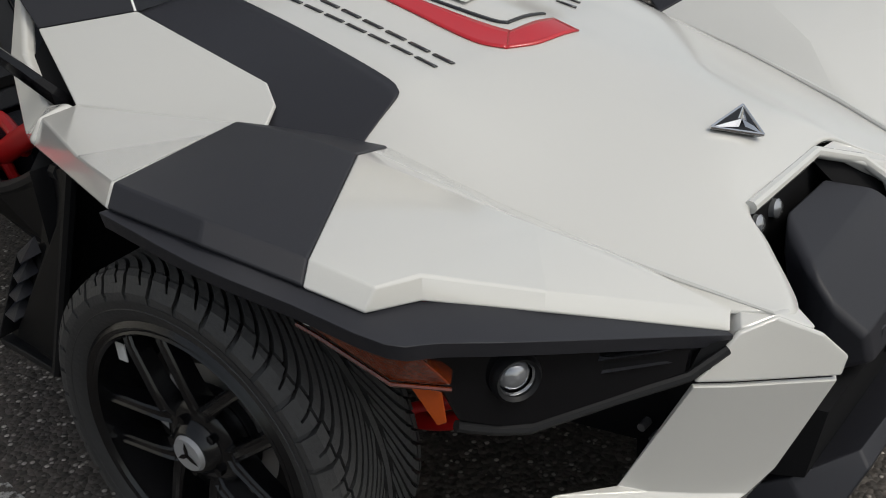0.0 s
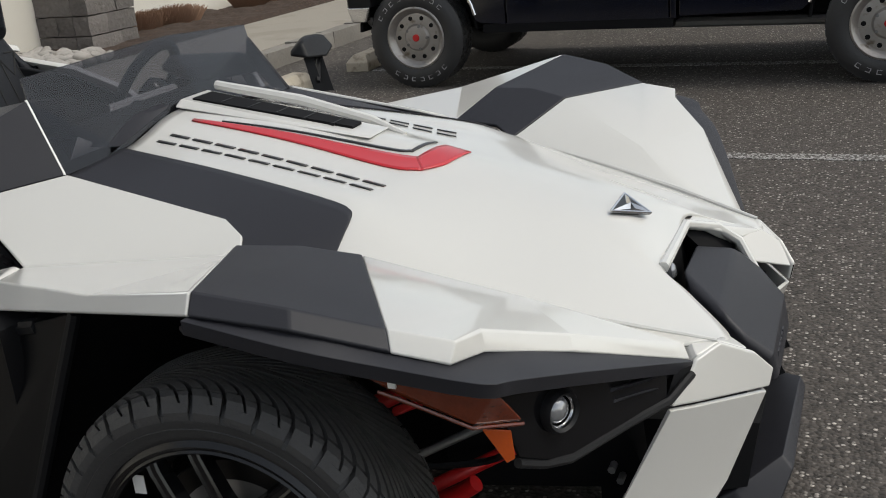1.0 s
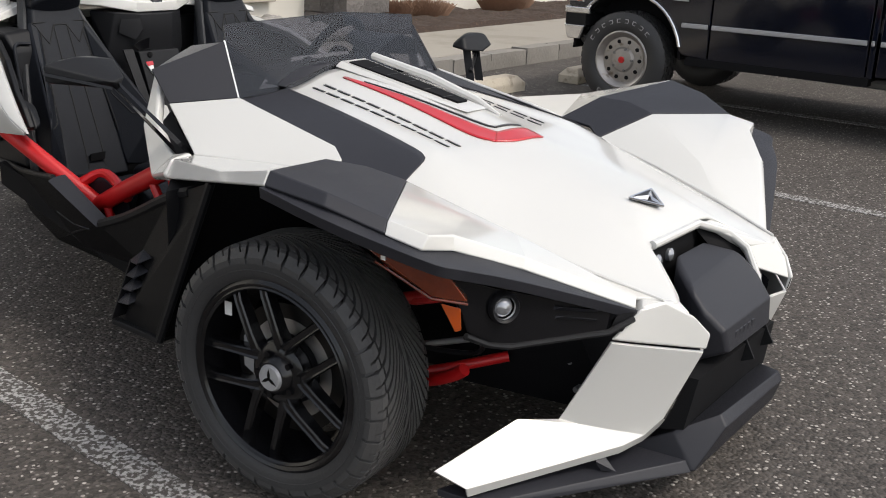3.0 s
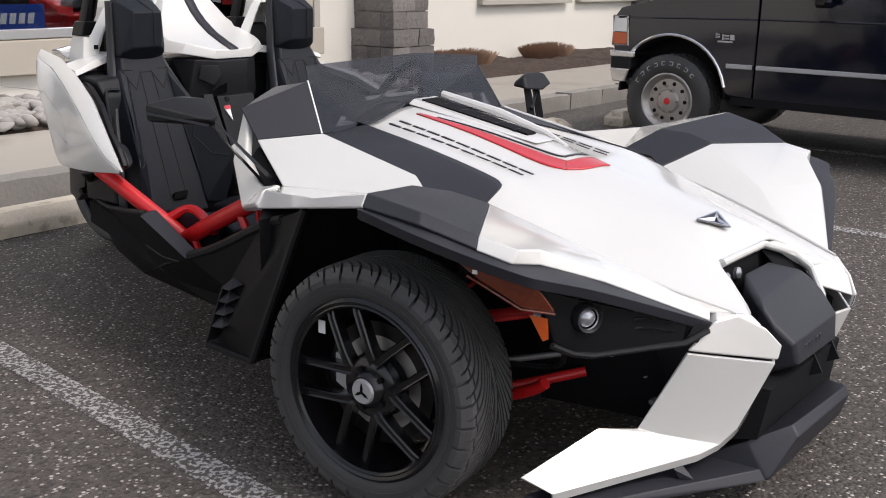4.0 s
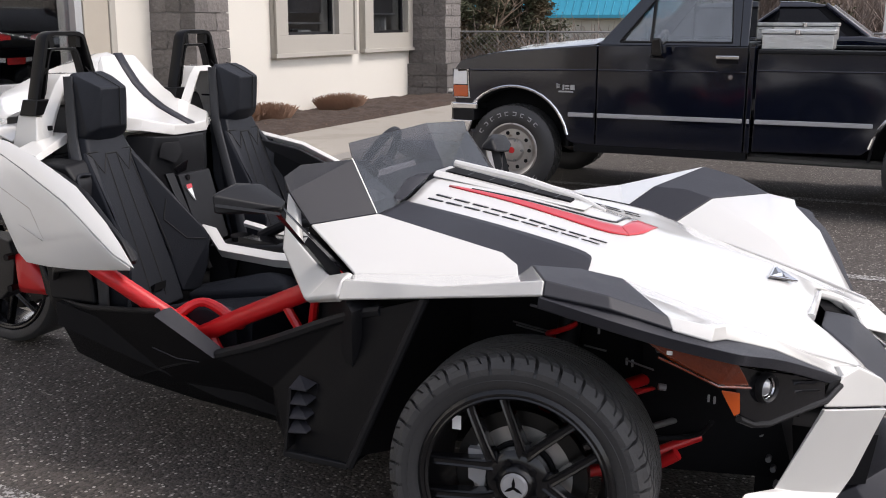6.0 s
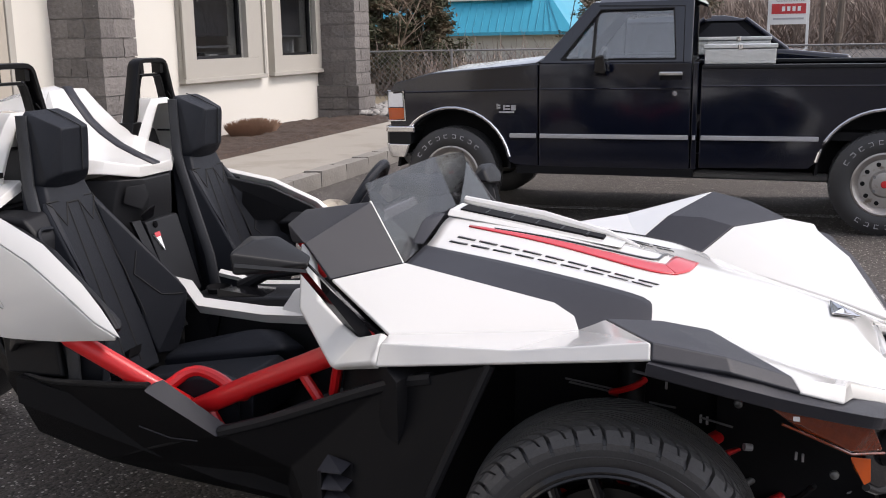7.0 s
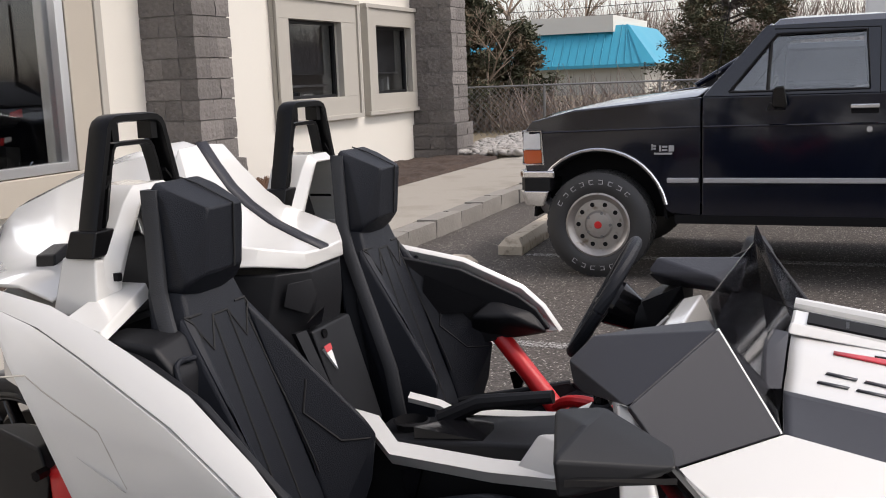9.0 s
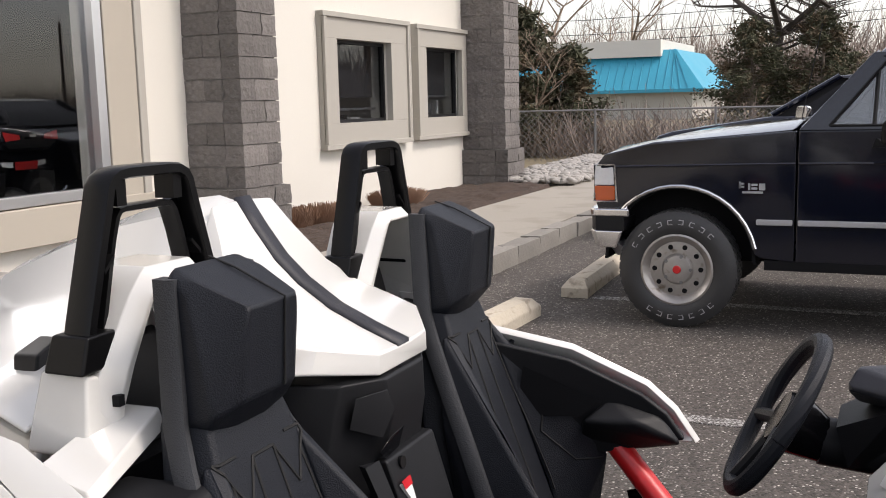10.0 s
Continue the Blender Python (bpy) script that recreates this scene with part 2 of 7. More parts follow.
WHITE = material("pearl_white_paint", (0.61, 0.604, 0.578), 0.26, var=0.012, grain=400, coat=0.9, big=1.5)
PATCH = material("satin_dark_wrap", (0.021, 0.0215, 0.027), 0.5, var=0.1, grain=700, bump=0.12, bump_scale=900, big=5, spec=0.36)
PLASTIC = material("black_plastic", (0.0075, 0.0078, 0.0092), 0.5, var=0.2, grain=500, bump=0.1, bump_scale=700, big=6, spec=0.26)
SKIRT = material("skirt_plastic", (0.0042, 0.0042, 0.005), 0.55, var=0.2, grain=500, bump=0.12, bump_scale=600, big=4, spec=0.13)
DEEP = material("underbody_black", (0.007, 0.007, 0.008), 0.75, var=0.2, grain=100, spec=0.15)
HOOP_BLACK = material("hoop_black", (0.004, 0.004, 0.0045), 0.3, var=0.2, grain=300, spec=0.2, bump=0.05, bump_scale=500)
HEADLIGHT = material("headlight_lens", (0.7, 0.71, 0.72), 0.1, metal=0.15, var=0.2, grain=50, coat=1.0)
DARK_BARK = material("dark_bark", (0.06, 0.05, 0.043), 0.95, var=0.4, grain=14, bump=0.8, bump_scale=12)
GLOSS_BLACK = material("gloss_black", (0.005, 0.005, 0.006), 0.14, var=0.1, grain=100, coat=0.0, spec=0.28)
VINYL = material("black_vinyl", (0.008, 0.0095, 0.0135), 0.5, var=0.15, grain=600, bump=0.25, bump_scale=420, big=5, spec=0.26)
VINYL_GREY = material("grey_vinyl", (0.02, 0.0215, 0.025), 0.55, var=0.15, grain=600, bump=0.25, bump_scale=420, big=5)
SEAM = material("seam_thread", (0.006, 0.006, 0.006), 0.8, var=0.1)
RUBBER = material("tyre_rubber", (0.034, 0.034, 0.035), 0.5, var=0.25, grain=120, bump=0.15, big=12, spec=0.45)
# paler than the sidewall: sky light on the shaded tread, put into its colour
TREAD_RUBBER = material("brightened_tread_rubber", (0.056, 0.055, 0.055), 0.55, var=0.3, grain=150, bump=0.2, big=14, spec=0.4)
RIM_BLACK = material("rim_black", (0.006, 0.006, 0.007), 0.22, var=0.1, grain=100, coat=0.12, spec=0.42)
DISC_BRIGHT = material("disc_swept_steel", (0.62, 0.61, 0.60), 0.42, metal=1.0, var=0.12, grain=60)
DISC = material("brake_disc_steel", (0.045, 0.044, 0.043), 0.4, metal=1.0, var=0.15, grain=60)
CAP_GREY = material("cap_grey", (0.42, 0.42, 0.43), 0.45, metal=0.4, var=0.06)
RED = material("red_powder_coat", (0.52, 0.009, 0.011), 0.4, var=0.08, grain=80, coat=0.12)
RED_STRIPE = material("red_decal", (0.5, 0.012, 0.02), 0.3, var=0.04, grain=200, coat=0.5)
DECAL_BLACK = material("black_decal", (0.012, 0.012, 0.014), 0.35, var=0.05, coat=0.4)
DECAL_WHITE = material("white_sticker", (0.75, 0.75, 0.73), 0.5, var=0.05)
ORANGE = material("amber_reflector", (0.46, 0.07, 0.005), 0.18, var=0.08, grain=180, coat=0.9, bump=0.1, bump_scale=200)
AMBER = material("amber_lens", (0.13, 0.017, 0.0015), 0.12, var=0.45, grain=70, coat=1.0, bump=0.35, bump_scale=90, second=(0.33, 0.05, 0.004), second_scale=16, second_amount=0.3)
CHROME = material("chrome", (0.72, 0.72, 0.73), 0.12, metal=1.0, var=0.05, grain=40)
LENS = material("lamp_lens", (0.3, 0.31, 0.33), 0.06, metal=0.55, var=0.25, grain=70, coat=1.0)
TRUCK_PAINT = material("truck_black_paint", (0.0035, 0.005, 0.012), 0.10, var=0.3, grain=30, coat=0.5, big=1.0, spec=0.5)
TRUCK_TRIM = material("truck_grey_trim", (0.4, 0.4, 0.41), 0.4, metal=0.3, var=0.1)
TREAD_PLATE = material("tread_plate", (0.6, 0.6, 0.59), 0.32, metal=0.85, var=0.12, grain=30, bump=0.25, bump_scale=60)
CAST_WHEEL = material("cast_aluminium", (0.38, 0.36, 0.34), 0.42, metal=0.75, var=0.25, grain=30, second=(0.2, 0.17, 0.14), second_scale=14, second_amount=0.35)
TEAL_ROOF = material("teal_metal_roof", (0.03, 0.30, 0.43), 0.5, var=0.1, grain=3, big=0.6)
BARK = material("bark", (0.13, 0.105, 0.085), 0.95, var=0.4, grain=14, bump=0.8, bump_scale=12)
TWIG = material("twig", (0.2, 0.15, 0.11), 0.95, var=0.3, grain=6)
NEEDLES = material("evergreen_needles", (0.052, 0.056, 0.028), 0.85, var=0.5, grain=2.5, second=(0.10, 0.07, 0.04), second_scale=1.5, second_amount=0.45)
BRUSH = material("dry_brush", (0.24, 0.19, 0.16), 0.95, var=0.5, grain=3)
GRASSLAND = material("winter_grass", (0.16, 0.13, 0.08), 0.95, var=0.4, grain=1.5, bump=0.4, big=0.2)
STEEL = material("galvanised_steel", (0.22, 0.22, 0.22), 0.6, metal=0.6, var=0.2)
PANE = glass("window_pane", (0.6, 0.62, 0.64), gloss=0.06, most=0.5)
CAR_GLASS = glass("car_glass", (0.93, 0.95, 0.95), gloss=0.13)
SMOKE = glass("smoked_screen", (0.42, 0.42, 0.45), rough=0.09, gloss=0.05, most=0.5)

# ---- ground, kerb, walk ----
KERB_X = -3.95
ground = part("ground", bm_box((150 - 4, 20, -0.15), (300, 600, 0.3)), ASPHALT)
tagged(ground, "worn dark asphalt car park with pale aggregate", "ground", kind="structure")
grassland = part("field", bm_box((-154, 20, -0.16), (300.0, 600, 0.3)), GRASSLAND)
tagged(grassland, "dull brown winter ground behind the kerb", "ground", kind="structure")


def bay_line(y, x0=-3.3, x1=2.2):
    ob = part("bay_line", bm_box(((x0 + x1) / 2, y, 0.002), (x1 - x0, 0.105, 0.004)), LINE_PAINT)
    ob.rotation_euler.z = radians(-3.4) if y < 0 else 0
    if y < 0:
        ob.location = (-0.02, -0.07, 0)
    return tagged(ob, "worn white painted parking bay line on asphalt", "parking line", "bay lines", "structure")


bay_line(-1.03)
bay_line(3.0)
bay_line(5.62, -2.9, 2.6)
pavement = part("pavement", bm_box((-4.85, 6, 0.07), (1.4, 46, 0.16)), CONCRETE)
tagged(pavement, "pale concrete pavement slab along the kerb", "pavement", kind="structure")
kerb = thing("kerb", "rough grey stone kerb blocks along the pavement", "kerb", kind="structure")
stone_bm = bm_box((0, 0, 0.075), (0.2, 0.6, 0.16))
bmesh.ops.subdivide_edges(stone_bm, edges=stone_bm.edges, cuts=3, use_grid_fill=True)
for v in stone_bm.verts:
    v.co += 0.012 * Vector(noise.noise_vector(v.co * 9))
stone_first = None
for i in range(40):
    y = -10 + i * 0.615
    if stone_first is None:
        stone_first = part("stone", stone_bm, KERB_STONE, kerb, smooth=50)
        ob = stone_first
    else:
        ob = link_mesh("stone", stone_first.data, None, kerb)
    ob.location = (KERB_X - 0.1 + random.uniform(-0.012, 0.012), y, random.uniform(-0.01, 0.006))
    ob.rotation_euler = (0, 0, random.choice((0, math.pi)) + random.uniform(-0.015, 0.015))

bed = bmesh.new()
bmesh.ops.create_grid(bed, x_segments=40, y_segments=420, size=1, matrix=Matrix.Translation((-6.30, 2.5, 0.17)) @ Matrix.Diagonal((0.78, 10.6, 1, 1)))
for v in bed.verts:
    v.co.z += 0.05 * noise.noise(v.co * 1.2) + 0.03 * noise.noise(v.co * 5) + 0.02 + 0.022 * noise.noise(v.co * 14)
    if v.co.x > -5.62 or v.co.y > 12.9:
        v.co.z = 0.12
planting_bed = part("planting_bed", bed, MULCH)
tagged(planting_bed, "dark bark mulch bed against the building wall", "mulch bed", kind="structure")


def wheel_stop(x, y, turn=0.0, length=1.75):
    """Precast car stop: sloped sides, bevelled ends."""
    h, w0, w1 = 0.13, 0.1, 0.06
    L = length / 2
    pts = [(sx * w0, sy * L, 0) for sx in (-1, 1) for sy in (-1, 1)] + [(sx * w1, sy * (L - 0.07), h) for sx in (-1, 1) for sy in (-1, 1)] + [(sx * w0, sy * L, 0.07) for sx in (-1, 1) for sy in (-1, 1)]
    bm = bm_hull(pts)
    bmesh.ops.triangulate(bm, faces=bm.faces)
    bmesh.ops.subdivide_edges(bm, edges=bm.edges, cuts=5, use_grid_fill=True)
    for v in bm.verts:
        v.co += 0.006 * Vector(noise.noise_vector(v.co * 11 + Vector((x, y, 0))))
    ob = part("wheel_stop", bm, STOP_CONCRETE, smooth=40)
    ob.matrix_world = pose(x, y, 0.003, 0, 0, turn)
    return tagged(ob, "weathered precast concrete wheel stop with chipped edges", "wheel stop", "wheel stops")


wheel_stop(-3.36, 0.25, 2, 2.3)
wheel_stop(-3.05, 6.45, 2, 1.8)
wheel_stop(-3.2, 4.0, -3, 1.8)


# ---- building ----
WX = -6.95
building = thing("building", "cream stucco shop with grey block piers", "building", kind="structure")


def wall_with_holes(name, x, y0, y1, z0, z1, holes, t=0.25):
    """Wall that faces +x, built as strips round its openings."""
    bm = bmesh.new()
    ys = sorted({y0, y1, *[h[0] for h in holes], *[h[1] for h in holes]})
    for a, b in zip(ys, ys[1:]):
        gaps = [(h[2], h[3]) for h in holes if h[0] <= a and h[1] >= b]
        z = z0
        for g0, g1 in sorted(gaps):
            bm_box((x - t / 2, (a + b) / 2, (z + g0) / 2), (t, b - a, g0 - z), bm=bm)
            z = g1
        bm_box((x - t / 2, (a + b) / 2, (z + z1) / 2), (t, b - a, z1 - z), bm=bm)
    bmesh.ops.remove_doubles(bm, verts=bm.verts, dist=0.001)
    return part(name, bm, STUCCO, building, smooth=20)


WIN = [(8.92, 10.3, 1.22, 2.2, WX), (11.52, 12.78, 1.22, 2.2, WX - 0.07)]
wall_front = wall_with_holes("wall_front", WX, -12, 11.0, -0.1, 5.2, [(*WIN[0][:2], WIN[0][2], WIN[0][3]), (-1.6, 5.08, 0.74, 3.2)])
wall_side = wall_with_holes("wall_front", WX - 0.07, 11.0, 14.0, -0.1, 5.2, [(*WIN[1][:2], WIN[1][2], WIN[1][3])])
wall_end = part("wall_end", bm_box((WX - 4.2, 13.87, 2.55), (7.9, 0.25, 5.3)), STUCCO, building)
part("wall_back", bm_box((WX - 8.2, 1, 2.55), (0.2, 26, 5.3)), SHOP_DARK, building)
part("roof", bm_box((WX - 4.1, 1, 5.3), (8.6, 26.5, 0.25)), TRIM, building)
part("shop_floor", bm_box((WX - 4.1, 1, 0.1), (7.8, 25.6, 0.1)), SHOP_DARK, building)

for k, (a, b, z0, z1, x) in enumerate(WIN):
    w = thing("window_%d" % (k + 1), "square window with wide grey surround and dark reflecting glass", "window", kind="structure")
    o = [(a - 0.33, b + 0.5 if k == 0 else b + 0.55, z0 - 0.3, z1 + 0.3)]
    y0, y1, zb, zt = a - 0.33, b + 0.5, z0 - 0.3, z1 + 0.3
    for nm, c, s in (("surround", (x + 0.03, (y0 + y1) / 2, (zb + z0) / 2), (0.1, y1 - y0, z0 - zb)), ("surround", (x + 0.03, (y0 + y1) / 2, (zt + z1) / 2), (0.1, y1 - y0, zt - z1)),
                     ("surround", (x + 0.03, (y0 + a) / 2, (z0 + z1) / 2), (0.1, a - y0, z1 - z0)), ("surround", (x + 0.03, (y1 + b) / 2, (z0 + z1) / 2), (0.1, y1 - b, z1 - z0))):
        part(nm, bm_box(c, s), TRIM, w, bevel=0.004)
    for c, s in (((x + 0.085, (y0 + y1) / 2, zb + 0.03), (0.05, y1 - y0 + 0.04, 0.06)), ((x + 0.085, (y0 + y1) / 2, zt - 0.03), (0.05, y1 - y0 + 0.04, 0.06)),
                 ((x + 0.085, y0 + 0.03, (zb + zt) / 2), (0.05, 0.06, zt - zb - 0.12)), ((x + 0.085, y1 - 0.03, (zb + zt) / 2), (0.05, 0.06, zt - zb - 0.12))):
        part("moulding", bm_box(c, s), TRIM, w, bevel=0.006)
    for c, s in (((x - 0.06, (a + b) / 2, z0 + 0.02), (0.06, b - a, 0.04)), ((x - 0.06, (a + b) / 2, z1 - 0.02), (0.06, b - a, 0.04)),
                 ((x - 0.06, a + 0.02, (z0 + z1) / 2), (0.06, 0.04, z1 - z0 - 0.08)), ((x - 0.06, b - 0.02, (z0 + z1) / 2), (0.06, 0.04, z1 - z0 - 0.08))):
        part("window_frame", bm_box(c, s), PLASTIC, w)
    p = part("pane", bm_box((x - 0.07, (a + b) / 2, (z0 + z1) / 2), (0.008, b - a - 0.08, z1 - z0 - 0.08)), PANE, w)
    p.visible_shadow = False
    part("blind_rail", bm_box((x - 0.16, (a + b) / 2, z0 + (0.16 if k == 0 else 0.3)), (0.03, b - a - 0.1, 0.03)), ALU, w)
    # dark sheet behind the pane, coloured like the dim room
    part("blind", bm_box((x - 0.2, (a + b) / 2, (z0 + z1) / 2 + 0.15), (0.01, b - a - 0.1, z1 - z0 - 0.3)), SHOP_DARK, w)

desk_items = [(9.1, 0.12, 0.1), (9.35, 0.2, 0.07), (9.7, 0.16, 0.12), (10.0, 0.25, 0.09), (11.65, 0.06, 0.16), (11.8, 0.05, 0.2), (11.95, 0.06, 0.15), (12.1, 0.05, 0.18), (12.35, 0.08, 0.24), (12.55, 0.06, 0.28)]
sill_board = part("inner_sill", bm_box((WX - 0.45, 10.8, 1.16), (0.4, 4.4, 0.05)), TRIM_DARK, building)
for y, w_, h_ in desk_items:
    ob = part("desk_item", bm_hull([(WX - 0.35 + sx * 0.04, y + sy * w_ / 2, 1.185 + z * h_) for sx in (-1, 1) for sy in (-1, 1) for z in (0, 1)]), random.choice((DECAL_WHITE, ALU, PLASTIC)), bevel=0.006)
    tagged(ob, "small item on the office window sill", "desk item", "sill items")

# shop window
shop = thing("window_3", "large aluminium-framed shop window with dark glass", "window", kind="structure")
for y in (5.03, 1.2, -1.55):
    part("mullion", bm_box((WX + 0.01, y, 1.97), (0.14, 0.1, 2.46)), ALU, shop, bevel=0.004)
for z in (0.78, 3.16):
    part("rail", bm_box((WX + 0.01, 1.74, z), (0.135, 6.5, 0.08)), ALU, shop, bevel=0.004)
for y0, y1 in ((1.25, 4.98), (-1.5, 1.15)):
    p = part("pane", bm_box((WX, (y0 + y1) / 2, 1.97), (0.01, y1 - y0, 2.3)), PANE, shop)
    p.visible_shadow = False
part("shop_sill", bm_box((WX + 0.03, 1.9, 0.58), (0.16, 7.4, 0.3)), TRIM_DARK, shop, bevel=0.01)
part("casing", bm_box((WX + 0.04, 5.27, 1.95), (0.1, 0.36, 2.6)), TRIM_DARK, shop, bevel=0.008)
part("casing_bead", bm_box((WX + 0.06, 5.5, 1.95), (0.09, 0.09, 2.6)), TRIM, shop, bevel=0.008)


def pier(y0, y1, x_front, x_back, top=5.2):
    """Split-face block pier on a wider base of three courses; one object a block."""
    p = thing("pier", "grey split-face concrete block pier beside the wall", "pier", "block piers", "structure")
    part("core", bm_box(((x_front + x_back) / 2 - 0.01, (y0 + y1) / 2, top / 2), (x_front - x_back - 0.03, y1 - y0 - 0.03, top - 0.04)), MORTAR, p)
    shapes = {}

    def block(cx, cy, cz, sx, sy, sz, key):
        if key not in shapes:
            bm = bm_box((0, 0, 0), (sx, sy, sz))
            bmesh.ops.subdivide_edges(bm, edges=bm.edges, cuts=2, use_grid_fill=True)
            rnd = random.Random(str(key))
            off = Vector((rnd.uniform(0, 50), rnd.uniform(0, 50), 0))
            for v in bm.verts:
                rim = max(abs(v.co.x) / sx, abs(v.co.y) / sy, abs(v.co.z) / sz)
                v.co += (0.006 + 0.012 * (abs(v.co.z) / sz < 0.3)) * Vector(noise.noise_vector(v.co * 8 + off))
            shapes[key] = part("block", bm, BLOCK, p, smooth=25)
            ob = shapes[key]
        else:
            ob = link_mesh("block", shapes[key].data, None, p)
        ob.location = (cx, cy, cz)
    h = 0.2
    for c in range(25):
        z = 0.1 + h * (c + 0.5)
        g = 0.055 if c < 3 else 0.0
        X0, X1, Y0, Y1 = x_back, x_front + g, y0 - g, y1 + g
        split = (Y1 - Y0) * (0.38 if c % 2 else 0.62)
        for a, b, k in ((Y0, Y0 + split, 0), (Y0 + split, Y1, 1)):
            block((X1 - 0.1), (a + b) / 2, z, 0.2, b - a - 0.008, h - 0.01, (y0, c % 2, c < 3, k, c % 4, "f"))
        rest = X1 - 0.2 - X0
        cut = rest * (0.45 if c % 2 else 0.999)
        for a, b, k in ((X0, X0 + rest - cut, 2), (X0 + rest - cut, X1 - 0.2, 3)):
            if b - a > 0.03:
                for yy, side in ((Y0 + 0.1, "s"), (Y1 - 0.1, "n")):
                    block((a + b) / 2, yy, z, b - a - 0.008, 0.2, h - 0.01, (y0, c % 2, c < 3, k, c % 4, side))
    return p


pier(6.2, 6.82, -6.33, -6.97)
pier(12.95, 13.6, -6.33, -7.05)


def blob(r, squash, seed, sub=2):
    bm = bmesh.new()
    bmesh.ops.create_icosphere(bm, subdivisions=sub, radius=r)
    off = Vector((seed * 3.1, seed * 1.7, 0))
    for v in bm.verts:
        v.co *= 1 + 0.35 * noise.noise(v.co / r * 0.9 + off)
        v.co.z *= squash
    return bm


rock_shapes = []
for i in range(9):
    bm = blob(0.07, 0.6, i + 1)
    rock_shapes.append(bm)


def rock_bed(label, n, area, rmin, rmax, seed):
    """One heap of loose stones."""
    rnd = random.Random(seed)
    verts, faces = [], []
    for _ in range(n):
        src = rock_shapes[rnd.randrange(9)]
        s = rnd.uniform(rmin, rmax) / 0.07
        m = Matrix.Translation((rnd.uniform(*area[:2]), rnd.uniform(*area[2:]), 0.2 + rnd.uniform(0, 0.05))) @ Euler((rnd.uniform(-0.4, 0.4), rnd.uniform(-0.4, 0.4), rnd.uniform(0, 6.28))).to_matrix().to_4x4() @ Matrix.Diagonal((s * rnd.uniform(0.8, 1.4), s, s * rnd.uniform(0.8, 1.1), 1))
        k = len(verts)
        verts += [tuple(m @ v.co) for v in src.verts]
        src.verts.index_update()
        faces += [tuple(k + v.index for v in f.verts) for f in src.faces]
    mesh = bpy.data.meshes.new("river_rocks")
    mesh.from_pydata(verts, [], faces)
    for p in mesh.polygons:
        p.use_smooth = True
    return tagged(link_mesh("river_rocks", mesh, ROCK), label, "rocks", kind="stuff")


rock_bed("loose pale river rocks in the bed below the shop window", 1900, (-6.9, -5.55, -3.0, 5.6), 0.04, 0.085, 3)
rock_bed("loose pale river rocks beside the far pier", 2800, (-6.8, -5.3, 13.0, 19.0), 0.04, 0.075, 4)
for b in rock_shapes:
    b.free()


def grass_clump(x, y, s, seed):
    """Clipped dry ornamental grass: many thin blades in a low tuft."""
    rnd = random.Random(seed)
    verts, faces = [], []
    for _ in range(900):
        a, r = rnd.uniform(0, 6.28), rnd.uniform(0, 1) ** 0.5
        px, py = r * s * math.cos(a) * 0.6, r * s * math.sin(a)
        h = 0.19 * (1.15 - 0.35 * r * r) * rnd.uniform(0.8, 1.1)
        lx, ly = px * 0.35 + rnd.uniform(-0.03, 0.03), py * 0.35 + rnd.uniform(-0.03, 0.03)
        w = 0.006
        k = len(verts)
        verts += [(px - w, py, 0), (px + w, py + w, 0), (px + lx + w * 0.5, py + ly, h), (px + lx - w * 0.5, py + ly, h)]
        faces.append((k, k + 1, k + 2, k + 3))
    mesh = bpy.data.meshes.new("grass_clump")
    mesh.from_pydata(verts, [], faces)
    ob = link_mesh("grass_clump", mesh, DRY_GRASS)
    ob.location = (x, y, 0.17)
    return tagged(ob, "clipped tuft of dry brown ornamental grass in the mulch", "grass clump", "grass clumps", "stuff")


for i, (x, y) in enumerate(((-6.6, 7.9), (-6.6, 9.8), (-6.7, 7.35))):
    grass_clump(x, y, 0.42, i)

poster = part("poster", bm_box((WX - 0.03, 1.80, 0.90), (0.006, 0.94, 0.26)), material("blue_poster", (0.01, 0.05, 0.3), 0.5, var=0.05), None)
tagged(poster, "blue poster with white bars inside the shop window", "poster")
for i in range(9):
    part("letter_bar", bm_hull([(WX - 0.026 + dx, 1.42 + i * 0.085 + dy + .02 * (dz > 0), 0.91 + dz) for dx in (0, .004) for dy in (0, .055) for dz in (-.045, .045)]), DECAL_WHITE, poster)
part("letter_bar", bm_box((WX - 0.024, 2.14, 0.805), (0.004, 0.10, 0.02)), DECAL_WHITE, poster)

# ---- the white three-wheeled roadster ----
roadster = thing("roadster", "pearl white three-wheeled open roadster with dark satin wraps", "three-wheeler")
SIDE = 0.905   # the far half, seen across the centre line


def far(p):
    return (p[0], -SIDE * p[1], p[2])


def far_all(V):
    return [far(p) for p in V]


# hood: a net of control points, right half, centre outwards
HOOD = [
    [(-.597, 0, .922), (-.597, -.123, .915), (-.597, -.21, .892), (-.597, -.292, .876), (-.583, -.505, .866)],
    [(-.30, 0, .886), (-.30, -.125, .870), (-.30, -.235, .850), (-.30, -.335, .840), (-.30, -.532, .800)],
    [(-.03, 0, .828), (-.03, -.125, .812), (-.03, -.25, .803), (-.03, -.378, .798), (-.06, -.600, .722)],
    [(.09, 0, .797), (.09, -.11, .789), (.09, -.26, .778), (.09, -.40, .762), (.09, -.525, .712)],
    [(.30, 0, .740), (.30, -.12, .735), (.30, -.25, .716), (.30, -.385, .690), (.31, -.492, .662)],
    [(.50, 0, .684), (.50, -.12, .680), (.50, -.22, .660), (.53, -.335, .630), (.53, -.450, .604)],
    [(.60, 0, .622), (.597, -.175, .622), (.66, -.235, .590), (.745, -.315, .547), (.735, -.372, .556)],
]
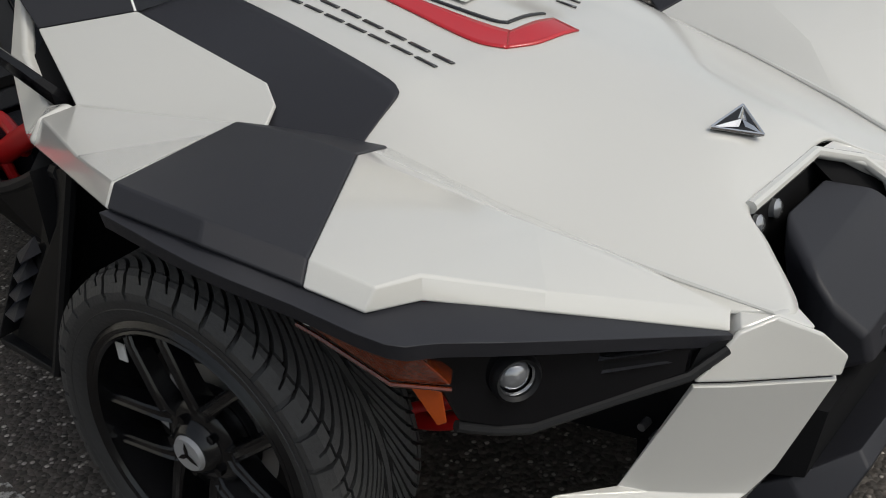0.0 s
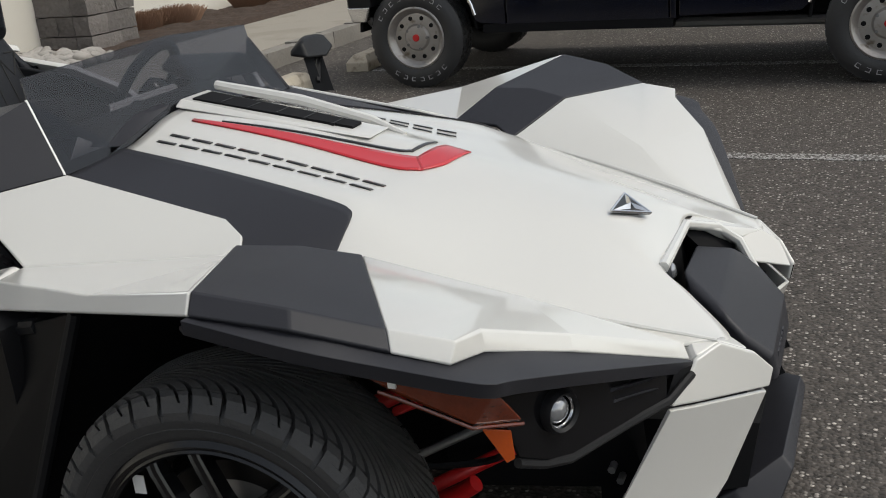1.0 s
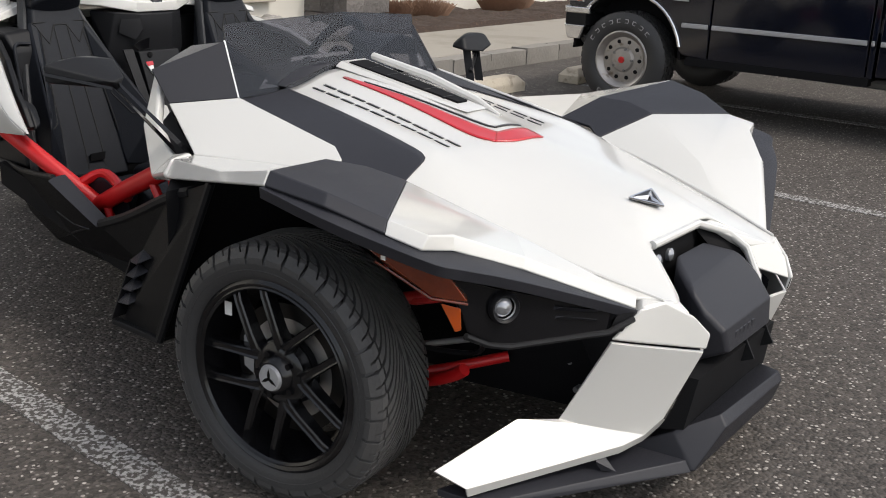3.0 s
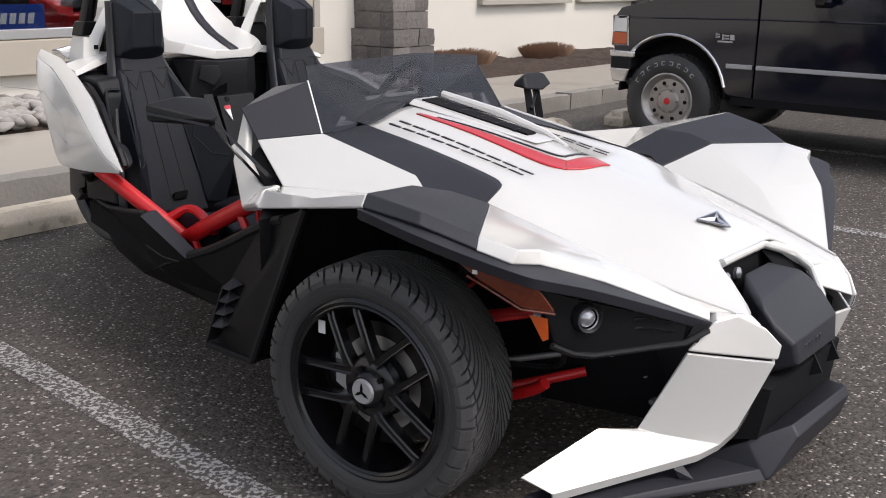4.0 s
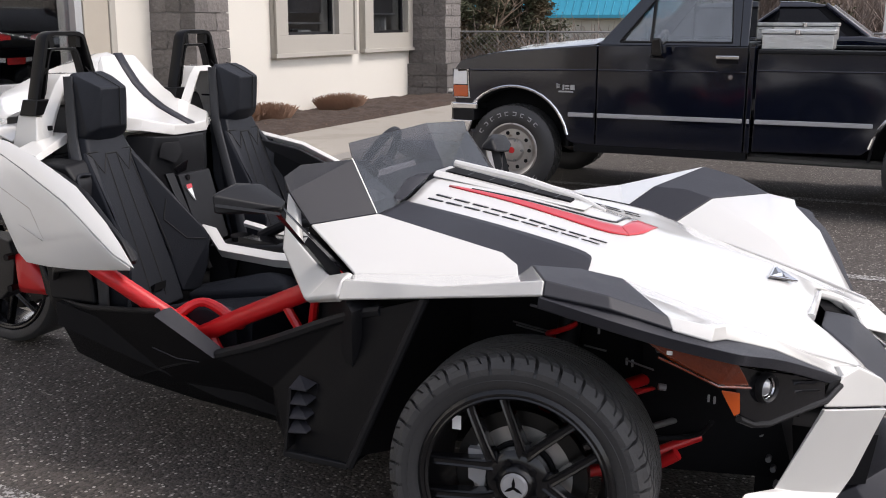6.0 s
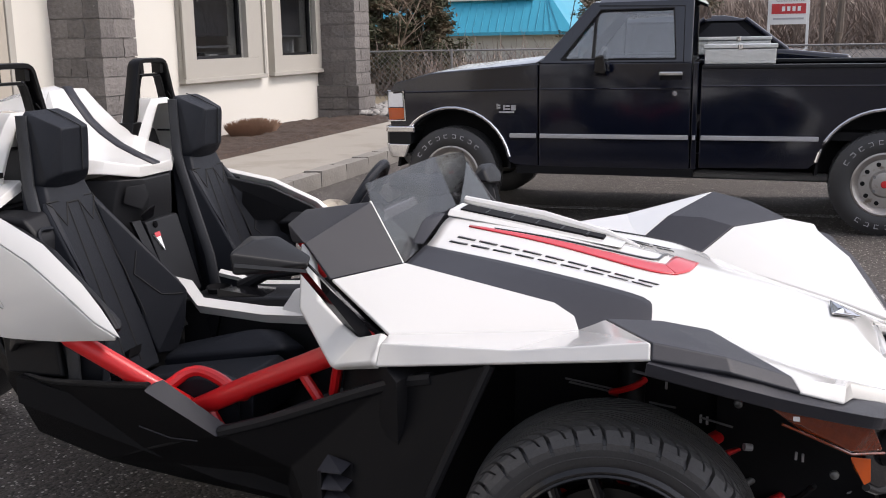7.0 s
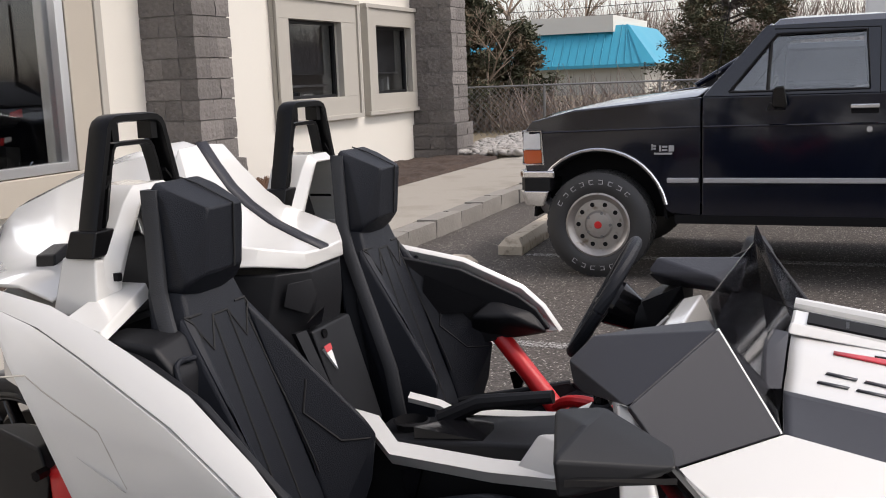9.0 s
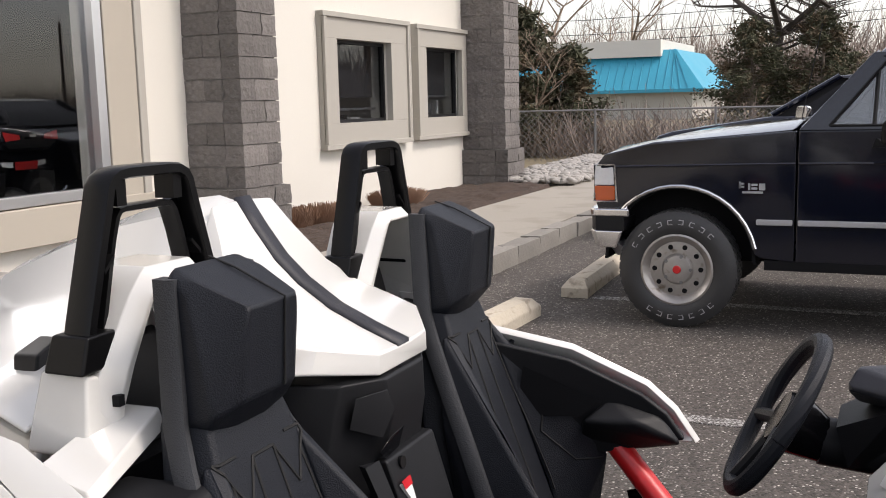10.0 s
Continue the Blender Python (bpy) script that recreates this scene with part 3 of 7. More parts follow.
ROWS_H = [list(map(far, r[:0:-1])) + r for r in HOOD]   # columns run from the far valley (0) to the near valley (8)


def spline(p, t):
    """Catmull-Rom through the points p at parameter t."""
    n = len(p) - 1
    i = min(int(t), n - 1)
    f = t - i
    a, b, c, d = (np.array(p[max(0, min(n, k))]) for k in (i - 1, i, i + 1, i + 2))
    if i == 0:
        a = 2 * b - c
    if i + 1 == n:
        d = 2 * c - b
    return 0.5 * (2 * b + (c - a) * f + (2 * a - 5 * b + 4 * c - d) * f * f + (3 * b - a - 3 * c + d) * f ** 3)


def hood_at(u, v):
    """Hood surface: u along the rows 0 to 6, v across 0 (far) to 8 (near)."""
    return spline([spline(r, v) for r in ROWS_H], u)


def hood_uv(x, y):
    u, v = np.interp(x, [-.597, -.3, -.03, .09, .3, .5, .6], range(7)), 4 - y / 0.12
    for _ in range(12):
        p = hood_at(u, v)
        du = (hood_at(min(6, u + .01), v) - hood_at(max(0, u - .01), v)) / .02
        dv = (hood_at(u, min(8, v + .01)) - hood_at(u, max(0, v - .01))) / .02
        J = np.array([[du[0], dv[0]], [du[1], dv[1]]])
        s = np.linalg.solve(J, np.array([x - p[0], y - p[1]]))
        u, v = float(np.clip(u + s[0], 0, 6)), float(np.clip(v + s[1], 0, 8))
    return u, v


def hood_strip(name, edge_a, edge_b, mat, parent, lift=0.0025, nu=24, nv=6, thick=0.003, label="", raw=False):
    """A skin on the hood between two edges of (x, y) points, or of (u, v) where raw."""
    V, F = [], []
    for i in range(nu + 1):
        t = i / nu
        a = spline(edge_a, t * (len(edge_a) - 1))
        b = spline(edge_b, t * (len(edge_b) - 1))
        for j in range(nv + 1):
            q = a + (b - a) * j / nv
            u, v = (float(q[0]), float(q[1])) if raw else hood_uv(float(q[0]), float(q[1]))
            p = hood_at(u, v)
            V.append((p[0], p[1], p[2] + lift))
    for i in range(nu):
        for j in range(nv):
            k = i * (nv + 1) + j
            F.append((k, k + 1, k + nv + 2, k + nv + 1))
    return shell(name, V, F, mat, parent, label, thick=thick, bevel=0)


NU, NV = 66, 72
V = [tuple(hood_at(6 * i / NU, 8 * j / NV)) for i in range(NU + 1) for j in range(NV + 1)]
F = [(i * (NV + 1) + j, i * (NV + 1) + j + 1, (i + 1) * (NV + 1) + j + 1, (i + 1) * (NV + 1) + j) for i in range(NU) for j in range(NV)]
hood = shell("hood", V, F, WHITE, roadster, thick=0.012, bevel=0, offset=-1)

for s in (1, -1):
    a, b = [], []
    for i in range(15):
        t = i / 14
        u = 2.72 * t
        k = max(0.0, (t - 0.8) / 0.2)
        inner = 3 + 0.9 * (1 - (1 - k ** 2.4) ** (1 / 2.4))
        a.append((u, 4 + s * inner, 0))
        b.append((u, 4 + s * 4, 0))
    hood_strip("hood_wrap", a, b, PATCH, hood, nu=50, nv=8, label="dark satin wrap panel", raw=True)

hood_strip("red_stripe", [(-.52, -.13), (-.2, -.142), (.0, -.15), (.065, -.13)], [(-.52, -.118), (-.2, -.098), (-.02, -.08), (.04, -.065)], RED_STRIPE, hood, label="red racing stripe decal")
hood_strip("red_stripe", [(.065, -.13), (.1, -.06), (.115, .05)], [(.03, -.075), (.04, -.02), (.05, .055)], RED_STRIPE, hood, nu=14, label="red racing stripe decal")
hood_strip("black_pinstripe", [(-.45, -.108), (-.2, -.086), (-.03, -.066), (.012, -.05)], [(-.45, -.1045), (-.2, -.08), (-.03, -.058), (.006, -.045)], DECAL_BLACK, hood, nv=2, label="thin black pinstripe")
hood_strip("black_pinstripe", [(.012, -.05), (.02, -.01), (.028, .06)], [(.006, -.045), (.012, -.01), (.02, .06)], DECAL_BLACK, hood, nu=8, nv=2, label="thin black pinstripe")

# lettering on both sides of the vent, shown as plain slanted bars
for side, y0, y1 in ((-1, -.195, 0), (1, .165, 0)):
    for i in range(9):
        t0, t1 = i / 9, (i + 0.8) / 9
        xa, xb = -.545 + .575 * t0, -.545 + .575 * t1
        hgt = 0.044

        def bar(p0, p1, q0, q1):
            """One stroke, between fractions p of the letter's width and q of its height."""
            def at(p, q):
                x = xa + (xb - xa) * p + .016 * (1 - q)
                return (x, y0 + side * hgt * q - 0.05 * ((x + .545) / .575) * (side < 0))
            hood_strip("letter_bar", [at(p0, q0), at(p1, q0)], [at(p0, q1), at(p1, q1)], DECAL_BLACK, hood, nu=2, nv=1, thick=0.002, lift=0.002)
        bar(0, 1, 0, .18)
        bar(0, 1, .82, 1)
# raised vent box down the middle of the hood
vent = part("hood_vent", bm_hull([(-.605, .085, .925), (-.605, -.08, .925), (-.09, -.055, .845), (-.09, .06, .845), (-.60, .06, .943), (-.60, -.055, .943), (-.12, -.03, .856), (-.12, .035, .856)]), WHITE, roadster, bevel=0.006)
part("vent_mouth", bm_hull([(-.57, .04, .942), (-.57, -.045, .942), (-.15, -.022, .868), (-.15, .026, .868), (-.57, .04, .93), (-.57, -.045, .93), (-.15, -.022, .85), (-.15, .026, .85)]), DEEP, vent, "black louvred vent mouth")
for i in range(5):
    x = -.5 + i * .075
    z = .936 - (x + .57) * .176
    part("louvre", bm_box((x, -.002, z), (.012, .055, .012)), PLASTIC, vent)
part("vent_edge", bm_tube([(-.60, .105, .945), (-.35, .1, .905), (-.15, .085, .858), (-.06, .075, .825)], [.012, .014, .012, .006], 8), WHITE, vent)

# triangular silver badge
bz = Matrix.Translation(tuple(hood_at(5.0, 4.15))) @ Euler((0, radians(17), 0)).to_matrix().to_4x4() @ pose(0, 0, 0.006, 0, 0, -90)
badge = thing("hood_badge", "", "")
badge.name = "badge"
badge.parent = roadster
badge.matrix_world = bz
tri = [(0, .043), (-.064, -.031), (.064, -.031)]
part("badge_base", bm_hull([(x * k, y * k, z) for k, z in ((1, -.002), (.9, .004)) for x, y in tri]), GLOSS_BLACK, badge)
for (x0, y0), (x1, y1) in zip(tri, tri[1:] + tri[:1]):
    part("badge_edge", bm_tube([(x0, y0, .003), (x1, y1, .003)], .0035, 6), CHROME, badge)
for x, y in tri:
    part("badge_blade", bm_hull([(x * .95, y * .95, .004), (x * .2 - y * .12, y * .2 + x * .12, .004), (x * .2 + y * .12, y * .2 - x * .12, .004), (0, -.004, .012), (x * .5, y * .5, .010)]), CHROME, badge)


def front_side(mirror):
    """Fender, wing, fascia and lamp of one side."""
    m = far_all if mirror else (lambda V: [tuple(p) for p in V])
    one = far if mirror else (lambda p: tuple(p))
    V1, V2 = (-.115, -.59, .752), (.08, -.495, .722)
    C1, C2 = (-.033, -.718, .819), (.187, -.672, .797)
    E1t, E1b, E2t, E2b = (.098, -1.02, .866), (.1, -1.037, .838), (.352, -.932, .791), (.369, -.96, .772)
    M1, M2, M3 = (.02, -.548, .745), (.085, -.70, .818), (.235, -.99, .838)
    M4 = (.245, -1.01, .815)
    bt, bb = (.449, -.918, .777), (.446, -.935, .750)
    lt, lb, ve = (.676, -.406, .557), (.690, -.436, .545), (.735, -.372, .557)
    fender = shell("fender", m([V2, C2, E2t, E2b, bt, bb, lt, lb, ve, (.31, -.478, .667), (.42, -.548, .69), (.553, -.715, .706), (.560, -.728, .684), (.53, -.435, .609), (.460, -.848, .764), (.467, -.858, .736)]),
                   [(0, 1, 10, 9), (9, 10, 13), (13, 10, 6, 8), (1, 2, 4, 14, 11, 10), (10, 11, 6), (2, 3, 5, 4), (4, 5, 15, 14), (14, 15, 12, 11), (11, 12, 7, 6)], WHITE, roadster, thick=0.008, bevel=0, soft=13)
    shell("fender_wrap", m([V1, M1, V2, C1, M2, C2, E1t, M3, E2t, E1b, M4, E2b]),
          [(0, 1, 4, 3), (1, 2, 5, 4), (3, 4, 7, 6), (4, 5, 8, 7), (6, 7, 10, 9), (7, 8, 11, 10)], PATCH, fender, "dark satin wrap band over the fender", thick=0.011, bevel=0.009, seg=3)
    # trim bar under the fender's edge
    inner_edge = [(.10, -1.024, .836), (.245, -.998, .812), (.369, -.95, .768), (.440, -.925, .746), (.462, -.862, .734), (.555, -.732, .684), (.682, -.438, .546)]
    outer_edge = [(.094, -1.046, .836), (.245, -1.024, .798), (.37, -.984, .762), (.497, -.958, .738), (.528, -.895, .716), (.590, -.775, .676), (.697, -.44, .544)]
    rows_t = [inner_edge, outer_edge, [(x - .004, y + .006, z - .022) for x, y, z in outer_edge], [(x - .03, y + .03, z - .026) for x, y, z in outer_edge]]
    for r in range(4):
        pts = [Vector(p) for p in rows_t[r]]
        rows_t[r] = [tuple(spline([tuple(p) for p in pts], t)) for t in np.linspace(0, 6, 19)]
    shell("fender_trim", m([p for row in rows_t for p in row]), [(19 * r + i, 19 * r + i + 1, 19 * (r + 1) + i + 1, 19 * (r + 1) + i) for r in range(3) for i in range(18)], PATCH, fender, "satin black shelf trim along the fender edge", thick=0.006, bevel=0, soft=35)
    part("crease_ridge", bm_tube(m([(.10, -.497, .722), (.31, -.482, .668), (.53, -.438, .612), (.73, -.373, .559)]), [.002, .005, .007, .004], 8), WHITE, fender)
    # wing behind the fender
    wT, wR, nt, wI, wIT = (-.583, -.493, .871), (-.727, -.635, .852), (-.559, -.686, .737), V1, (-.19, -.512, .796)
    sT, sB = (-.548, -.766, .738), (-.55, -.791, .692)
    wing = shell("wing", m([wT, wR, nt, wI, wIT, sT, E1t, C1, sB, E1b, (-.135, -.545, .775), (-.2, -.90, .79)]),
                 [(0, 1, 2, 3, 10, 4), (2, 5, 11, 3), (3, 11, 6, 7), (5, 8, 9, 6, 11)], WHITE, roadster, thick=0.01, bevel=0.009, seg=3)
    k = [(-.82, -.595, .935), (-.785, -.605, .925), (-.80, -.665, .78), (-.745, -.655, .805), (-.691, -.727, .654), (-.63, -.70, .728), sB, sT, nt]
    shell("wing_cheek", m(k), [(0, 1, 3, 2), (2, 3, 5, 4), (4, 5, 8, 7, 6)], WHITE, wing, thick=0.03, bevel=0.01, seg=3)
    part("notch_panel", bm_hull(m([(-.735, -.625, .83), (-.745, -.66, .79), (-.57, -.675, .725), (-.63, -.70, .715), (-.735, -.56, .80), (-.6, -.6, .7)])), DEEP, wing)
    part("notch_frame", bm_hull(m([(-.60, -.684, .722), (-.70, -.652, .772), (-.59, -.678, .732), (-.69, -.645, .785), (-.62, -.62, .72), (-.70, -.60, .77)])), RED, wing, "dark red frame behind the mirror mount")
    # nose fascia
    bk = (.70, -.43, .545)
    FT, IL, FC, sL, sR, sM = (.735, -.372, .556), (.79, -.325, .521), (.823, -.294, .475), (.666, -.495, .479), (.815, -.291, .434), (.705, -.447, .468)
    fas = shell("fascia", m([bk, FT, IL, FC, sR, sM, sL]), [(0, 1, 5, 6), (1, 2, 3, 4, 5)], WHITE, roadster, thick=0.012, bevel=0.008, seg=3)
    CR, Cm = (.566, -.534, .253), (.605, -.505, .245)
    sr, st, tf = (.506, -.627, .270), (.424, -.837, .191), (.50, -.815, .166)
    q = .006
    shell("fascia_lower", m([(sL[0], sL[1], sL[2] - q), (sM[0], sM[1], sM[2] - q), (sR[0] - .006, sR[1] - .007, sR[2] - q), CR, Cm, (.771, -.316, .322), (.743, -.333, .245), (.715, -.372, .203), (.654, -.453, .228), (.694, -.440, .193), (.604, -.615, .180),
                            sr, st, tf, (.785, -.24, .42), (.72, -.26, .20), (.708, -.365, .180), (.684, -.436, .168), (.596, -.605, .156), (.497, -.805, .143)]),
          [(0, 1, 4, 3), (1, 2, 5, 6, 8, 4), (6, 7, 8), (3, 4, 11), (11, 4, 10), (4, 8, 9, 10), (8, 7, 9), (11, 10, 13, 12), (2, 14, 15, 6, 5), (6, 15, 16, 7), (7, 16, 17, 9), (9, 17, 18, 10), (10, 18, 19, 13)], WHITE, fas, thick=0.010, bevel=0.008, seg=3)
    part("fascia_cap", bm_hull(m([(.703, -.425, .549), (.735, -.37, .557), (.785, -.325, .523), (.742, -.312, .545), (.69, -.40, .560), (.64, -.36, .56), (.70, -.28, .53), (.66, -.44, .50), (.69, -.36, .5)])), WHITE, fas, bevel=0.004)
    # lamp housing and amber lens
    H = thing("headlamp_unit", "", "", at=Z)
    H.parent = roadster
    shell("lamp_housing", m([(.47, -.90, .70), (.53, -.79, .655), (.66, -.50, .56), (.664, -.525, .51), (.56, -.755, .52), (.53, -.79, .528), (.505, -.845, .56), (.50, -.86, .60)]),
          [(0, 1, 7), (1, 2, 3, 4), (1, 4, 5, 6, 7)], GLOSS_BLACK, H, "glossy black lamp housing", thick=0.012, bevel=0.004)
    part("housing_lip", bm_tube(m([(.505, -.85, .553), (.53, -.80, .525), (.56, -.765, .518), (.62, -.63, .512), (.672, -.525, .508), (.70, -.46, .53)]), .008, 8), PLASTIC, H)
    n = Vector((.86, -.5, .05)).normalized()
    c = Vector((.544, -.776, .610))
    frame_q = n.to_track_quat("Z", "Y").to_matrix().to_4x4()
    mm = Matrix.Translation(c) @ frame_q
    for prof, mat, nm in (([(.0, -.02), (.036, -.02), (.036, .014), (.031, .022), (.026, .018), (.026, .006)], PLASTIC, "bezel"), ([(.0, .018), (.011, .016), (.019, .011), (.024, .003)], LENS, "lamp_lens"), ([(.024, .010), (.0265, .0145), (.028, .010)], CHROME, "lamp_ring")):
        bm = bm_lathe(prof, mm, 28)
        if mirror:
            for v in bm.verts:
                v.co = Vector(far(v.co))
        part(nm, bm, mat, H)
    for i in range(3):
        z = .592 - .022 * i
        part("lamp_fin", bm_hull(m([(.60, -.655, z + .02), (.645, -.555, z - .004), (.60, -.66, z + .014), (.645, -.56, z - .010), (.622, -.648, z + .022), (.66, -.552, z - .004)])), PATCH, H)
    part("tow_cover", bm_hull(m([(.675, -.49, .545), (.70, -.455, .545), (.665, -.51, .505), (.685, -.48, .50), (.655, -.48, .52)])), PLASTIC, H)
    part("amber_lens", bm_hull(m([(.305, -.975, .752), (.38, -.960, .742), (.505, -.918, .706), (.528, -.880, .645), (.505, -.872, .632), (.468, -.922, .652), (.37, -.944, .697), (.34, -.93, .715), (.36, -.90, .72), (.50, -.84, .64)])), AMBER, H, "dark amber marker lens", bevel=0.003)
    part("lens_flange", bm_tube(m([(.34, -.956, .708), (.37, -.947, .694), (.468, -.925, .649), (.53, -.882, .641)]), .003, 6), AMBER, H)
    part("lens_spot", bm_box(one((.365, -.958, .722)), (.012, .004, .009)), DECAL_WHITE, H)
    part("amber_reflector", bm_hull(m([(.468, -.895, .632), (.508, -.876, .625), (.511, -.874, .575), (.499, -.879, .568), (.476, -.872, .60), (.49, -.86, .60)])), ORANGE, H, "orange reflector", bevel=0.002)


front_side(False)
front_side(True)

# nose: dark centre piece, lamps in the intake, lower lip
nose = roadster
part("nose_brow", bm_hull([(.622, .10, .572), (.622, -.085, .572), (.70, .165, .548), (.715, -.185, .535), (.755, .175, .50), (.76, -.20, .495), (.812, .15, .445), (.815, -.18, .445), (.825, .13, .38), (.825, -.16, .38), (.72, .18, .33), (.72, -.2, .33), (.64, -.13, .53), (.63, .12, .5)]), PATCH, nose, "dark satin nose piece", bevel=0.014, seg=3)
for i in range(5):
    y = -.105 + i * .027
    part("letter_bar", bm_box((.8185, y, .415), (.006, .018, .022)), PATCH, nose, bevel=0.003)
part("intake_liner", bm_hull([(.56, .13, .60), (.56, -.17, .60), (.56, .28, .25), (.56, -.3, .25), (.585, .12, .60), (.585, -.16, .60), (.6, .28, .25), (.6, -.3, .25)]), DEEP, nose)
for y in (-.125, -.05):
    part("intake_lamp", joined(bm_lathe([(0, .012), (.012, .010), (.018, .005), (.02, -.02)], Matrix.Translation((.592, y, .562)) @ Euler((0, radians(80), 0)).to_matrix().to_4x4(), 20)), LENS, nose)
rim_pts = [(.60, -.182, .620), (.598, .10, .617), (.655, .185, .585), (.70, .215, .545), (.742, .215, .47), (.755, .20, .43), (.75, .19, .405)]
part("intake_rim", bm_tube(rim_pts, .012, 10), WHITE, nose)
part("rim_backing", bm_hull([(.585, .10, .607), (.64, .185, .575), (.685, .215, .535), (.725, .222, .46), (.735, .21, .41), (.60, .3, .57), (.58, .3, .4), (.72, .27, .46), (.7, .28, .40)]), DEEP, nose)
part("rim_panel", bm_hull([(.60, .10, .622), (.66, .19, .592), (.71, .225, .55), (.745, .285, .548), (.60, .3, .60), (.62, .2, .57), (.69, .24, .52), (.72, .28, .52)]), WHITE, nose, bevel=0.004)
shell("rim_cheek", [(.70, .224, .549), (.735, .222, .49), (.815, .262, .468), (.786, .290, .520), (.745, .285, .549)], [(0, 1, 2, 3, 4)], WHITE, nose, thick=0.008, bevel=0.003)
part("side_duct", bm_hull([(.63, .28, .53), (.76, .265, .45), (.76, .25, .36), (.62, .26, .4), (.62, .35, .5), (.74, .32, .36)]), DEEP, nose)
part("lower_grille", bm_hull([(.80, .24, .34), (.80, -.27, .34), (.78, .26, .2), (.78, -.28, .2), (.5, .35, .36), (.5, -.35, .36), (.5, .35, .15), (.5, -.35, .15)]), DEEP, nose)
for y in (.03, .17):
    part("grille_fin", bm_hull([(.79, y, .37), (.825, y + .008, .30), (.79, y + .006, .37), (.825, y + .014, .30), (.78, y, .28), (.78, y + .01, .28)]), PLASTIC, nose)
part("bumper", bm_hull([(.850, .19, .222), (.840, -.195, .232), (.862, .19, .196), (.862, -.205, .206), (.795, .25, .122), (.79, -.272, .122), (.822, .26, .098), (.822, -.288, .098), (.6, .3, .10), (.6, -.33, .10), (.76, .25, .205), (.755, -.285, .19)]), PATCH, nose, "dark satin front bumper", bevel=0.006)
for s in (1, -SIDE):
    part("splitter_blade", bm_hull([(.43, -.83 * s, .13), (.53, -.80 * s, .112), (.818, -.285 * s, .098), (.62, -.3 * s, .095), (.43, -.83 * s, .146), (.53, -.795 * s, .13), (.80, -.285 * s, .125), (.6, -.3 * s, .13)]), PATCH, nose, "dark satin splitter blade", bevel=0.004)
    part("splitter_fin", bm_hull([(.66, -.50 * s, .16), (.70, -.47 * s, .135), (.67, -.49 * s, .135), (.64, -.48 * s, .185), (.65, -.47 * s, .18)]), PATCH, nose)
part("radiator_block", bm_hull([(.54, .42, .5), (.54, -.46, .5), (.6, .3, .2), (.6, -.33, .2), (.2, .45, .62), (.2, -.48, .62), (.2, .4, .2), (.2, -.42, .2), (.56, .3, .58), (.56, -.34, .58)]), DEEP, nose)

# ---- wheels ----


